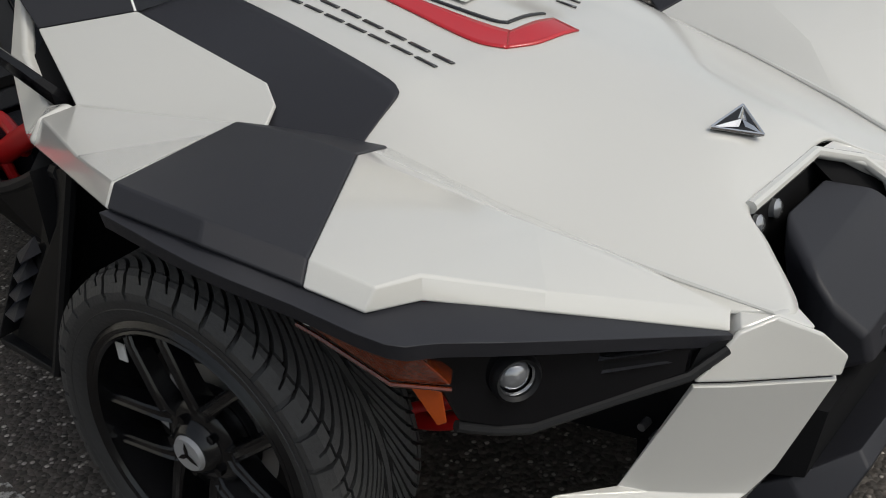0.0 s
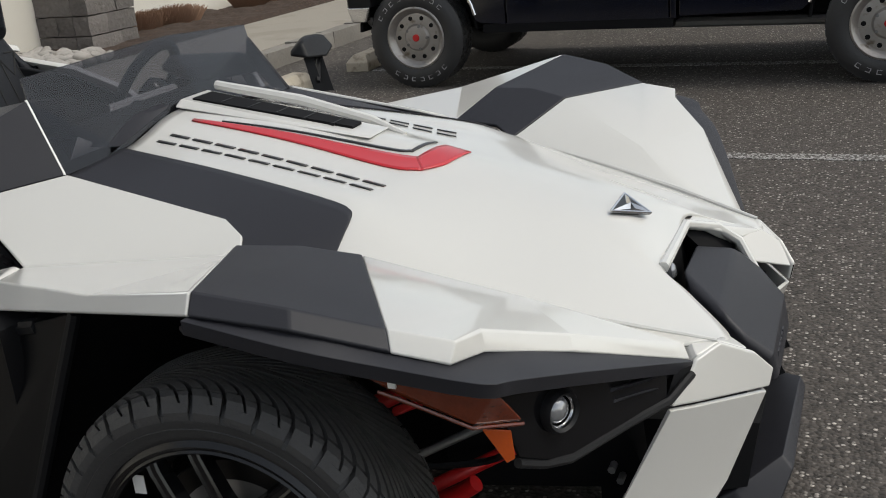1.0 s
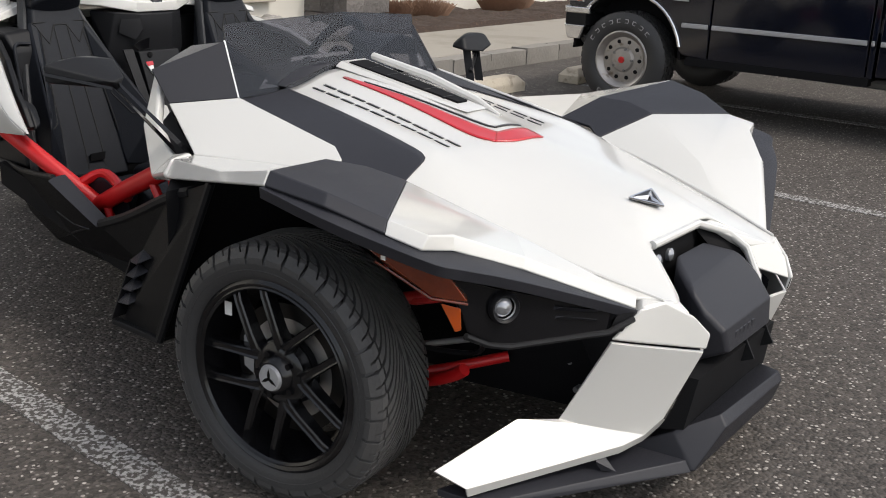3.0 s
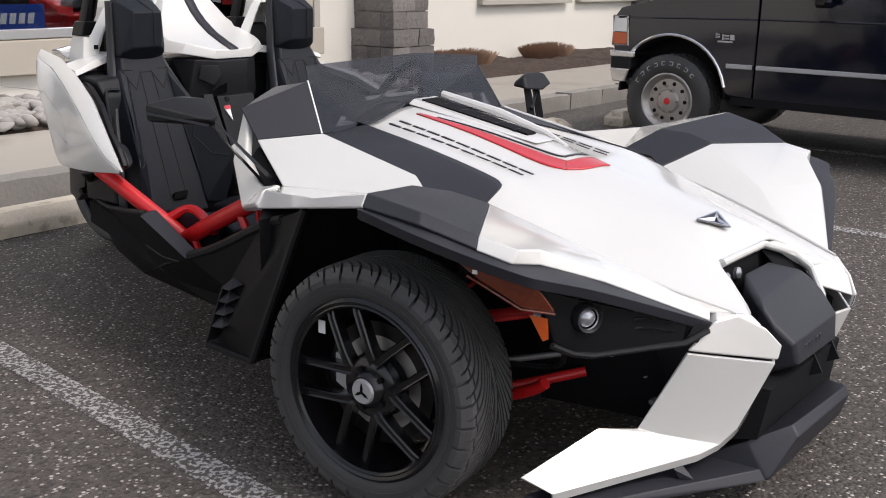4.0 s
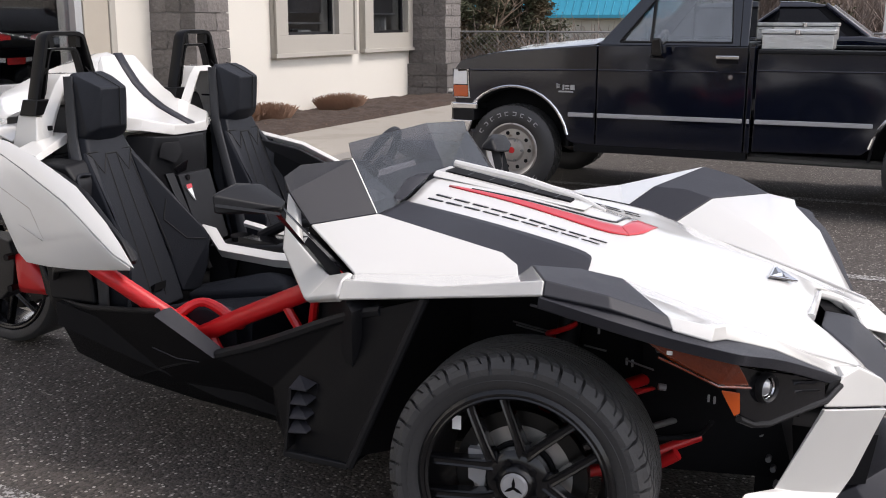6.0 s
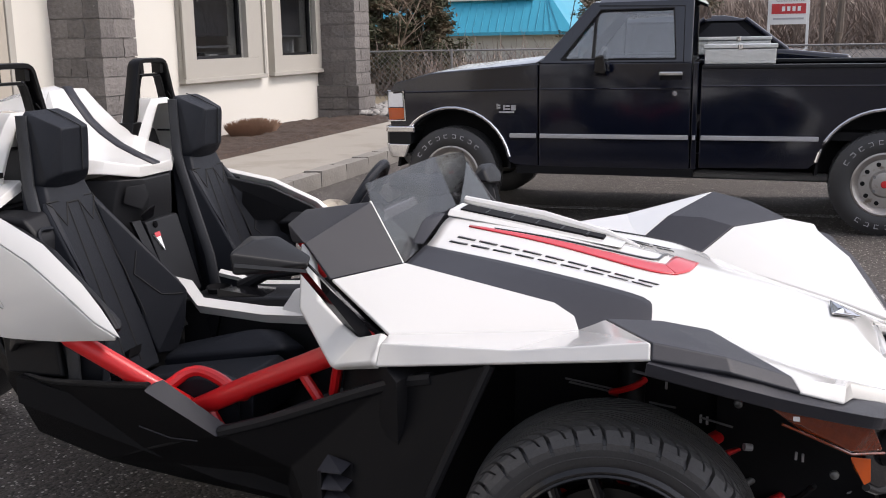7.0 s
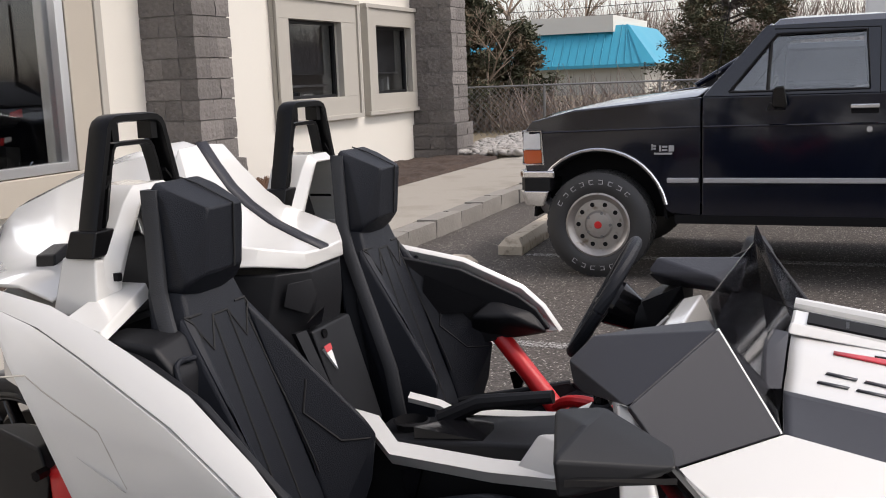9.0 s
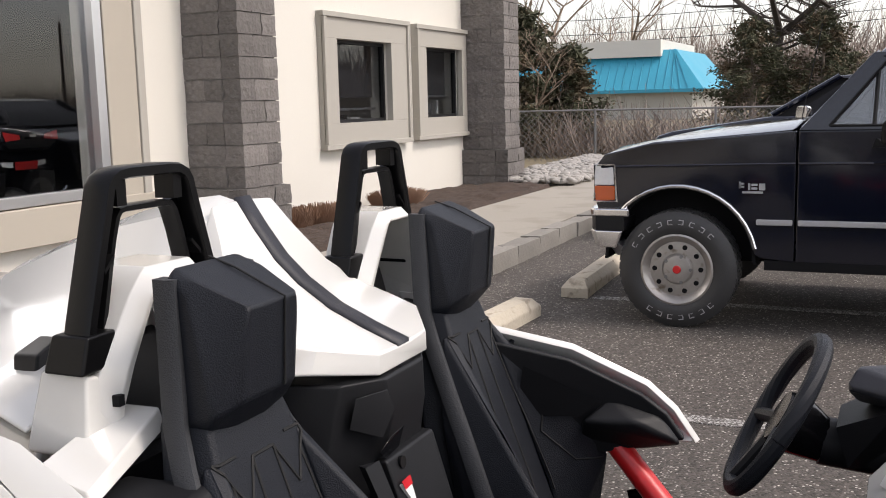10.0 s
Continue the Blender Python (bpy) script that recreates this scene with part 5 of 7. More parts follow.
# centre hump: dark ridge stripe, broad white flanks, upright lower lip
ridge = [(-2.0, 1.290), (-1.965, 1.238), (-1.92, 1.180), (-1.873, 1.138), (-1.806, 1.094), (-1.735, 1.062), (-1.672, 1.038)]
flank = [(-.035, 1.285), (-.06, 1.228), (-.105, 1.155), (-.15, 1.105), (-.165, 1.078), (-.13, 1.066), (-.035, 1.042)]
lip = [(-.085, 1.20), (-.12, 1.15), (-.16, 1.08), (-.195, 1.045), (-.195, 1.03), (-.15, 1.028), (-.035, 1.005)]
n = len(ridge)
V = []
for sg, rows_ in ((-1, lip), (-1, flank), (-1, None), (1, None), (1, flank), (1, lip)):
    if rows_:
        V += [(x, CY + .012 + sg * (CY + .012 - y), z) for (x, _), (y, z) in zip(ridge, rows_)]
    else:
        V += [(x, CY + .012 + sg * .02, z) for x, z in ridge]
F = [(r * n + i, r * n + i + 1, (r + 1) * n + i + 1, (r + 1) * n + i) for r in range(5) for i in range(n - 1)]
F += [tuple(r * n + n - 1 for r in range(6))]
shell("hump", V, F, WHITE, rear, thick=0.008, bevel=0, soft=24)
hv = [(x, CY + .012 + w, z + .006) for w in (-.022, .024) for x, z in ridge] + [(-1.672, CY + .012 + w, .998) for w in (-.022, .024)]
shell("hump_stripe", hv, [(i, i + 1, i + n + 1, i + n) for i in range(n - 1)] + [(n - 1, 2 * n, 2 * n + 1, 2 * n - 1)], PATCH, rear, "dark satin ridge stripe", thick=0.006, bevel=0.0)


def hoop(yc, m):
    """Roll hoop: hollow moulded black arch with a slot under its top bar, on a white tower; m is the side of the outer leg."""
    HX = -1.905
    H = thing("roll_hoop", "", "")
    H.parent = roadster

    def arch(path, dep, w, back=0.0):
        """Bevelled bar along (y, z) points of the hoop's plane; w is its width at each point."""
        bm = bmesh.new()
        rings = []
        for i, (y, z) in enumerate(path):
            y0, z0 = path[max(0, i - 1)]
            y1, z1 = path[min(len(path) - 1, i + 1)]
            L = math.hypot(y1 - y0, z1 - z0)
            ny, nz = -(z1 - z0) / L, (y1 - y0) / L
            sec = [(u * w[i] / 2, x * dep / 2) for u, x in ((-1, -.72), (-.72, -1), (.72, -1), (1, -.72), (1, .72), (.72, 1), (-.72, 1), (-1, .72))]
            rings.append([bm.verts.new((HX + back + x, yc + y + ny * u, z + nz * u)) for u, x in sec])
        for p, q in zip(rings, rings[1:]):
            for i in range(8):
                bm.faces.new((p[i], p[(i + 1) % 8], q[(i + 1) % 8], q[i]))
        bm.faces.new(rings[0][::-1])
        bm.faces.new(rings[-1])
        return bm
    # outer rim and inner rim of the hollow arch, joined by a recessed web
    half = [(.155, 1.115), (.142, 1.17), (.108, 1.285), (.092, 1.338), (.088, 1.354), (.080, 1.366), (.066, 1.373), (.045, 1.375)]
    full = half + [(-y, z) for y, z in half[::-1]]
    part("hoop_arch", arch(full, .046, [.018] * len(full)), HOOP_BLACK, H, smooth=35)
    inn = [(.112, 1.13), (.103, 1.17), (.076, 1.275), (.064, 1.31), (.056, 1.32), (.044, 1.322)]
    finn = inn + [(-y, z) for y, z in inn[::-1]]
    part("inner_rim", arch(finn, .03, [.010] * len(finn), -.006), HOOP_BLACK, H, smooth=35)
    for sg in (-1, 1):
        part("leg_web", bm_hull([(HX + dx, yc + sg * y, z) for y, z in ((.112, 1.13), (.148, 1.13), (.066, 1.322), (.092, 1.335)) for dx in (-.022, -.006)]), GLOSS_BLACK, H)
        part("leg_rib", bm_hull([(HX + dx, yc + sg * y, z) for y, z in ((.088, 1.255), (.108, 1.235), (.088, 1.262), (.108, 1.242)) for dx in (-.006, .018)]), HOOP_BLACK, H)
        part("slot_post", bm_hull([(HX + dx, yc + sg * y, z) for y in (.052, .072) for z in (1.328, 1.37) for dx in (-.02, .016)]), HOOP_BLACK, H)
        part("hoop_foot", bm_hull([(HX + x, yc + sg * y, z) for x, y, z in ((-.045, .176, 1.104), (.028, .176, 1.104), (-.045, .088, 1.108), (.028, .088, 1.108), (-.036, .164, 1.158), (.030, .162, 1.158), (-.036, .095, 1.158), (.030, .095, 1.158))]), HOOP_BLACK, H, bevel=0.005)
    tw = thing("hoop_tower", "", "")
    tw.parent = roadster
    outer = [(.168, .985), (.165, 1.05), (.14, 1.105), (.112, 1.15), (.082, 1.205), (.060, 1.232), (.050, 1.239)]
    inner = [(.116, .985), (.113, 1.05), (.094, 1.105), (.074, 1.15), (.055, 1.195), (.048, 1.212), (.042, 1.217)]
    outer += [(-y, z) for y, z in outer[::-1]]
    inner += [(-y, z) for y, z in inner[::-1]]
    bm = bmesh.new()
    rings = []
    for (yo, zo), (yi, zi) in zip(outer, inner):
        fx = -1.868 + (zo - .985) * .095
        rings.append([bm.verts.new(v) for v in ((-1.965, yc + yo, zo), (fx - .022, yc + yo, zo), (fx, yc + yi * .75 + yo * .25, zi * .75 + zo * .25), (fx, yc + yi, zi), (-1.965, yc + yi, zi))])
    for a, b in zip(rings, rings[1:]):
        for k in range(5):
            bm.faces.new((a[k], a[(k + 1) % 5], b[(k + 1) % 5], b[k]))
    bm.faces.new(rings[0])
    bm.faces.new(rings[-1][::-1])
    part("tower_arch", bm, WHITE, tw, bevel=0.004)
    for sg in (-1, 1):
        part("tower_base", bm_hull([(x, yc + sg * y, z) for x, y, z in ((-1.880, .172, .985), (-1.995, .176, .985), (-1.995, .10, .985), (-1.86, .118, .985), (-1.878, .178, 1.0), (-1.884, .162, 1.105), (-1.965, .165, 1.105), (-1.965, .10, 1.105), (-1.872, .112, 1.09))]), WHITE, tw, bevel=0.006)
        part("tower_bolt_hole", bm_box((-1.861, yc + sg * .128, 1.062), (.012, .012, .016)), DEEP, tw)
    part("tower_wall", bm_hull([(x, yc + y, z) for x in (-1.975, -1.96) for y, z in ((-.12, .98), (.12, .98), (-.05, 1.22), (.05, 1.22))]), WHITE, tw)
    part("tower_insert", bm_hull([(-1.94, yc - .085, .96), (-1.94, yc + .085, .96), (-1.945, yc - .05, 1.13), (-1.945, yc + .05, 1.13), (-1.90, yc - .08, .96), (-1.90, yc + .08, .96), (-1.925, yc - .045, 1.12), (-1.925, yc + .045, 1.12)]), PLASTIC, tw, "black tower insert", bevel=0.005)
    # ledge between the inner edge of the outer leg and the body seam
    o = m
    part("tower_ledge", bm_hull([(x, yc + o * y, z) for x, y, z in ((-1.828, .082, 1.044), (-1.818, .082, 1.016), (-1.798, .262, .985), (-1.79, .265, .965), (-1.90, .085, 1.044), (-1.90, .17, 1.02), (-1.90, .25, 1.0), (-1.90, .25, .95), (-1.88, .082, 1.0))]), WHITE, tw, bevel=0.005)
    part("brace_cap", bm_hull([(x, yc + o * y, z) for x, y, z in ((-2.12, -.03, 1.05), (-2.12, -.03, 1.10), (-2.18, -.045, 1.04), (-2.18, -.045, 1.095), (-2.10, .05, 1.035), (-2.10, .04, 1.085), (-2.17, .03, 1.025), (-2.17, .025, 1.078))]), PLASTIC, tw, "black brace cap", bevel=0.006)


hoop(HOOP_Y[0], -1)
hoop(HOOP_Y[1], 1)
part("far_ledge", bm_hull([(-1.83, .29, 1.044), (-1.82, .29, 1.01), (-1.80, .35, 1.035), (-1.79, .35, 1.005), (-1.90, .24, 1.05), (-1.90, .36, 1.04), (-1.9, .3, 1.0)]), WHITE, rear, bevel=0.005)
part("far_ledge", bm_hull([(-1.81, .36, 1.02), (-1.81, .50, 1.02), (-1.80, .36, .96), (-1.80, .50, .96), (-1.88, .36, 1.03), (-1.88, .5, 1.03)]), PLASTIC, rear, bevel=0.004)
for y in (.39, .46):
    part("ledge_bolt", bm_cyl((-1.81, y, .995), (-1.796, y, .993), .008, n=8), GLOSS_BLACK, rear)

# dark moulded wall behind the seats
part("bulkhead", bm_hull([(-1.86, -.52, .96), (-1.86, .58, .96), (-1.74, -.46, .36), (-1.74, .50, .36), (-2.0, -.5, .96), (-2.0, .58, .96), (-2.0, -.4, .45), (-2.0, .45, .45)]), PLASTIC, rear)
for y, s in ((-.53, 1), (.60, -1)):
    pod = part("side_pod", bm_hull([(-1.70, y - .035, .955), (-1.70, y + .07 * s, .965), (-1.84, y - .035, .965), (-1.84, y + .06, .965), (-1.60, y - .05, .5), (-1.60, y + .05, .5), (-1.8, y - .05, .5), (-1.8, y + .05, .5), (-1.655, y - .03, .90), (-1.655, y + .045, .90)]), PLASTIC, rear, bevel=0.012, seg=3)
    part("pod_frame", bm_tube([(-1.66, y + .035, .92), (-1.665, y - .015, .925), (-1.655, y - .03, .90), (-1.605, y - .035, .70)], .006, 8, smooth_steps=2), VINYL, pod)
locker = part("centre_locker", bm_hull([(-1.70, -.115, 1.005), (-1.70, .19, 1.005), (-1.662, -.03, 1.0), (-1.662, .12, 1.0), (-1.655, -.02, .93), (-1.655, .11, .93), (-1.72, -.14, .86), (-1.72, .21, .86), (-1.80, -.16, 1.01), (-1.80, .24, 1.01), (-1.8, -.1, .70), (-1.8, .17, .70), (-1.70, -.05, .72), (-1.70, .14, .72)]), PLASTIC, rear, bevel=0.006)
part("locker_facet", bm_hull([(-1.655, -.035, .985), (-1.68, -.105, .985), (-1.690, -.115, .93), (-1.655, -.055, .90), (-1.645, -.025, .945)]), PLASTIC, locker, bevel=0.004)
part("locker_latch", bm_hull([(-1.648, -.045, .905), (-1.640, -.005, .915), (-1.652, -.08, .885), (-1.66, -.045, .86), (-1.655, .0, .87)]), GLOSS_BLACK, locker, bevel=0.003)
part("locker_lock", bm_cyl((-1.67, -.005, .842), (-1.645, -.005, .845), .011, n=12), GLOSS_BLACK, locker)
label_tri = part("warning_label", bm_hull([(-1.634, -.034, .815), (-1.634, -.004, .818), (-1.616, -.004, .76), (-1.642, -.034, .812), (-1.642, -.004, .815), (-1.627, -.004, .76)]), DECAL_WHITE, rear, "white warning label with a red top")
part("label_band", bm_hull([(-1.634, -.035, .821), (-1.634, -.003, .823), (-1.629, -.031, .806), (-1.629, -.003, .808), (-1.645, -.02, .81)]), RED_STRIPE, label_tri)
part("locker_column", bm_hull([(-1.655, -.05, .86), (-1.655, .14, .86), (-1.57, -.04, .60), (-1.57, .13, .60), (-1.75, -.05, .86), (-1.75, .14, .86), (-1.7, -.05, .55), (-1.7, .14, .55)]), PLASTIC, rear, bevel=0.006)

# seams of a backrest: chevrons under the headrest, raised centre tab, bolster facets
SEAMS = [[(.105, .985), (.06, .912), (.026, .975), (.0, .975)], [(.026, .975), (.03, .80), (.036, .48)], [(.060, .985), (.105, .985)], [(.135, .80), (.118, .73), (.155, .66), (.20, .655)], [(.085, .955), (.10, .80), (.115, .60)]]



def seat(yc):
    """Bucket seat: faceted headrest running into a flat tapered back, edged by a raised shell rim."""
    S = thing("bucket_seat", "", "")
    S.parent = roadster

    def P(pts):
        return [(x, yc + y, z) for x, y, z in pts]

    def both(pts):
        return P([(x, s * y, z) for x, y, z in pts for s in (1, -1)])
    part("backrest", bm_hull(both([(-1.515, .125, .44), (-1.545, .12, .55), (-1.625, .115, .78), (-1.705, .098, 1.0), (-1.72, .09, 1.04), (-1.80, .10, 1.04), (-1.74, .17, .8), (-1.64, .19, .5), (-1.62, .18, .44)])), VINYL, S, bevel=0.012, seg=3)
    for s in (1, -1):
        part("bolster", bm_hull(P([(x, s * y, z) for x, y, z in ((-1.70, .088, .985), (-1.625, .108, .80), (-1.56, .112, .62), (-1.525, .12, .47), (-1.455, .215, .665), (-1.475, .195, .70), (-1.60, .165, .83), (-1.715, .112, .99), (-1.47, .215, .56), (-1.50, .20, .46), (-1.60, .215, .60), (-1.70, .17, .84), (-1.62, .20, .46))])), VINYL, S, bevel=0.008, seg=3)
        # shell rim: a flat-faced strip from the top of the headrest down the outer edge
        line = [(-1.772, .094, 1.236), (-1.764, .102, 1.13), (-1.757, .110, 1.035), (-1.735, .126, .985), (-1.685, .160, .895), (-1.63, .197, .80), (-1.58, .225, .70), (-1.555, .235, .58), (-1.56, .23, .46)]
        bm = bmesh.new()
        rings = []
        for x, y, z in line:
            rings.append([bm.verts.new((x + dx, yc + s * (y + dy), z)) for dx, dy in ((-.022, .002), (.0, .005), (.012, -.001), (.012, -.011), (.0, -.022), (-.022, -.022))])
        for a, b in zip(rings, rings[1:]):
            for i in range(6):
                bm.faces.new((a[i], a[(i + 1) % 6], b[(i + 1) % 6], b[i]))
        bm.faces.new(rings[0])
        bm.faces.new(rings[-1][::-1])
        part("side_strip", bm, VINYL_GREY, S, "dark grey shell rim", smooth=40)
    part("belt_slot", bm_hull(both([(-1.515, .03, .535), (-1.522, .03, .505), (-1.54, .028, .52)])), DEEP, S)
    part("headrest", bm_hull(both([(-1.778, .072, 1.250), (-1.735, .078, 1.232), (-1.772, .088, 1.238), (-1.662, .060, 1.198), (-1.675, .062, 1.068), (-1.705, .098, 1.048), (-1.715, .092, 1.03), (-1.72, .03, 1.012), (-1.742, .090, 1.215), (-1.785, .088, 1.22), (-1.785, .095, 1.03)])), VINYL, S, bevel=0.006, seg=2)
    for s in (1,):
        part("headrest_seam", bm_tube(P([(-1.785, .018, 1.2515), (-1.74, .018, 1.2375), (-1.660, .022, 1.1995), (-1.672, .030, 1.068)]), .0018, 6), SEAM, S)
    skins = [o for o in S.children if o.name.split(".")[0] in ("backrest", "bolster")]
    trees = [BVHTree.FromPolygons([v.co for v in o.data.vertices], [tuple(p.vertices) for p in o.data.polygons]) for o in skins]
    for line in SEAMS:
        for s in (1, -1):
            pts = []
            for (y0, z0), (y1, z1) in zip(line, line[1:]):
                for k in range(7):
                    y, z = y0 + (y1 - y0) * k / 6, z0 + (z1 - z0) * k / 6
                    hits = [t.ray_cast(Vector((-1.1, yc + s * y, z)), Vector((-1, 0, 0)))[0] for t in trees]
                    hits = [h for h in hits if h is not None]
                    if hits:
                        pts.append(max(hits, key=lambda h: h.x) + Vector((.0004, 0, 0)))
            if len(pts) > 2:
                part("seam", bm_tube(pts, .0026, 6), SEAM, S)
    part("cushion", bm_hull(both([(-1.54, .15, .425), (-1.10, .13, .505), (-1.055, .12, .48), (-1.05, .14, .38), (-1.5, .17, .33), (-1.3, .14, .445)])), VINYL, S, bevel=0.010)
    for s in (1, -1):
        part("cushion_bolster", bm_hull(P([(x, s * y, z) for x, y, z in ((-1.52, .14, .455), (-1.52, .235, .475), (-1.30, .15, .49), (-1.22, .215, .555), (-1.09, .13, .525), (-1.05, .215, .505), (-1.14, .235, .55), (-1.05, .21, .38), (-1.5, .23, .34), (-1.5, .14, .36))])), VINYL, S, bevel=0.012)
        part("belt_buckle", bm_hull(P([(-1.40, s * .255, .47), (-1.40, s * .27, .47), (-1.37, s * .255, .58), (-1.37, s * .27, .58), (-1.425, s * .26, .56)])), GLOSS_BLACK, S)
    part("seat_belt", bm_hull(P([(-1.66, .235, .87), (-1.655, .275, .87), (-1.52, .27, .52), (-1.52, .30, .52), (-1.675, .24, .87), (-1.54, .28, .52)])), PLASTIC, S, "black seat belt webbing")


seat(SEAT_Y[0])
seat(SEAT_Y[1])

# console, lever, dash, screen
cab = roadster
part("console", bm_hull([(-1.55, -.03, .60), (-1.55, .14, .60), (-.85, -.06, .66), (-.85, .2, .66), (-1.55, -.05, .25), (-1.55, .15, .25), (-.85, -.1, .2), (-.85, .2, .2)]), PLASTIC, cab, bevel=0.01)
part("console_rail", bm_tube([(-1.56, -.05, .655), (-1.50, -.06, .65), (-1.44, -.085, .60), (-1.2, -.10, .59), (-1.05, -.12, .60), (-.95, -.16, .64)], .026, 4), WHITE, cab, "white console side rail")
part("console_rail", bm_tube([(-1.5, .14, .655), (-1.42, .145, .64), (-1.38, .15, .62), (-1.1, .165, .63), (-1.0, .18, .68)], .013, 4), WHITE, cab, "white console side rail")
part("rail_gusset", bm_hull([(-1.16, -.12, .585), (-1.03, -.15, .6), (-1.10, -.09, .68), (-1.06, -.09, .685), (-1.12, -.10, .60), (-1.02, -.1, .62), (-1.0, -.13, .66)]), WHITE, cab, bevel=0.004)
part("console_tray", bm_hull([(-1.42, -.02, .607), (-1.42, .10, .607), (-1.12, -.03, .615), (-1.12, .11, .615), (-1.42, -.02, .64), (-1.36, .10, .63)]), GLOSS_BLACK, cab)
part("cup_holder", bm_lathe([(.045, 0), (.04, .004), (.036, -.02), (0, -.03)], Matrix.Translation((-1.46, .06, .625)), 24), DEEP, cab)
part("handbrake", bm_tube([(-1.40, .10, .62), (-1.3, .10, .67), (-1.12, .10, .70)], [.022, .02, .016], 10), PLASTIC, cab)
part("gear_gaiter", bm_lathe([(.06, 0), (.055, .015), (.042, .02), (.045, .03), (.03, .05), (.018, .07)], Matrix.Translation((-1.0, .06, .64)), 20), VINYL, cab)
part("gear_knob", bm_tube([(-1.0, .06, .70), (-1.0, .065, .75), (-.995, .07, .80)], [.014, .022, .018], 12), GLOSS_BLACK, cab)
part("dash_bracket", bm_hull([(-.93, -.13, .75), (-.90, -.20, .74), (-.88, .0, .83), (-.83, -.05, .83), (-.86, -.16, .72), (-.97, -.02, .84), (-.9, -.1, .86)]), WHITE, cab, "white dash support", bevel=0.006)
dash_points = ((-.936, -.444, .953), (-.905, -.40, .985), (-.84, -.33, .985), (-.80, -.07, .93), (-.72, -.30, 1.0), (-.689, -.455, 1.022), (-.795, -.635, .942), (-.90, -.49, .91), (-.93, -.44, .91), (-.80, -.1, .88), (-.70, -.40, .95))
part("dash_pad", bm_hull(dash_points), PATCH, cab, "dark satin dash pad", bevel=0.006)
part("dash_pad", bm_hull([(-.95, .33, .952), (-.93, .36, .985), (-.87, .33, .975), (-.78, .25, .965), (-.72, .40, .985), (-.79, .60, .945), (-.89, .57, .93), (-.93, .40, .91), (-.75, .55, .90), (-.72, .22, .93)]), PATCH, cab, "dark satin dash pad", bevel=0.008)
side_base = [(-.795, -.64, .944), (-.689, -.455, 1.022), (-.588, -.495, .872), (-.732, -.632, .852)]
shell("dash_panel", side_base, [(0, 1, 2, 3)], PATCH, cab, "dark satin screen base panel", thick=0.010, bevel=0.003)
shell("dash_panel", [(-.795, .56, .944), (-.689, .415, 1.022), (-.58, .425, .872), (-.72, .56, .852)], [(0, 1, 2, 3)], PATCH, cab, "dark satin screen base panel", thick=0.010, bevel=0.003)
part("dash_centre", bm_hull([(-.905, -.03, .855), (-.905, .16, .855), (-.80, -.07, .935), (-.80, .20, .935), (-.75, -.2, .80), (-.75, .25, .80), (-.86, -.05, .76), (-.86, .18, .76), (-.84, -.06, .925), (-.84, .19, .925)]), WHITE, cab, "white dash centre panel", bevel=0.006)
part("dash_emblem", bm_hull([(-.875, .02, .892), (-.86, .02, .906), (-.875, .10, .892), (-.86, .10, .906), (-.85, .06, .914), (-.885, .06, .884)]), CAP_GREY, cab)
part("dash_screen", bm_box((-.88, .05, .82), (.01, .22, .1)), GLOSS_BLACK, cab)
part("dash_under", bm_hull([(-.72, -.55, .86), (-.72, .55, .86), (-.85, -.45, .80), (-.85, .5, .80), (-.6, -.45, .86), (-.6, .4, .86), (-.65, -.5, .3), (-.65, .5, .3)]), DEEP, cab)
part("screen_post", bm_tube([(-.588, -.497, .874), (-.689, -.457, 1.024)], .003, 8), DECAL_WHITE, cab, "bright screen edge strip")
scr = [(-.705, -.445, 1.068), (-.676, .03, 1.085), (-.600, .03, .918), (-.615, -.27, .868), (-.588, -.495, .872), (-.706, .43, 1.056), (-.61, .27, .872), (-.58, .42, .865), (-.689, -.455, 1.022), (-.689, .415, 1.022)]
ws = shell("windscreen", scr, [(0, 1, 2, 3, 4, 8), (1, 5, 9, 7, 6, 2)], SMOKE, cab, "smoked low windscreen", thick=0.004, bevel=0)
ws.visible_shadow = False
for p in ws.data.polygons:
    p.use_smooth = False
part("cowl_vent", bm_hull([(-.62, -.30, .88), (-.61, .27, .885), (-.74, -.33, .93), (-.74, .32, .935), (-.66, -.32, .90), (-.66, .3, .91)]), PLASTIC, cab)
part("hood_cut", bm_hull([(-.60, -.10, .935), (-.60, -.30, .885), (-.68, -.20, .93), (-.66, -.33, .89), (-.70, -.10, .95), (-.62, -.2, .93)]), PATCH, cab)
sw = thing("steering_wheel", "", "")
sw.parent = roadster
axis = Vector((-.86, -.12, .5)).normalized()
mm = Matrix.Translation((-1.068, .40, .872)) @ axis.to_track_quat("Z", "Y").to_matrix().to_4x4()
ring = [tuple(mm @ Vector((.158 * math.cos(a), .158 * math.sin(a), 0))) for a in np.linspace(0, 2 * math.pi, 41)]
part("wheel_rim", bm_tube(ring, .0165, 10), VINYL, sw)
part("wheel_boss", bm_lathe([(0, .0), (.05, -.002), (.06, -.03), (.04, -.10), (0, -.10)], mm, 20), GLOSS_BLACK, sw)
for a in (200, 340, 270):
    d = Vector((math.cos(radians(a)), math.sin(radians(a)), 0))
    part("wheel_spoke", bm_tube([tuple(mm @ (d * .04 + Vector((0, 0, -.015)))), tuple(mm @ (d * .155))], .014, 8), PLASTIC, sw)
part("column", bm_tube([tuple(mm @ Vector((0, 0, -.09))), (-.80, .44, .80)], .045, 12), PLASTIC, cab)
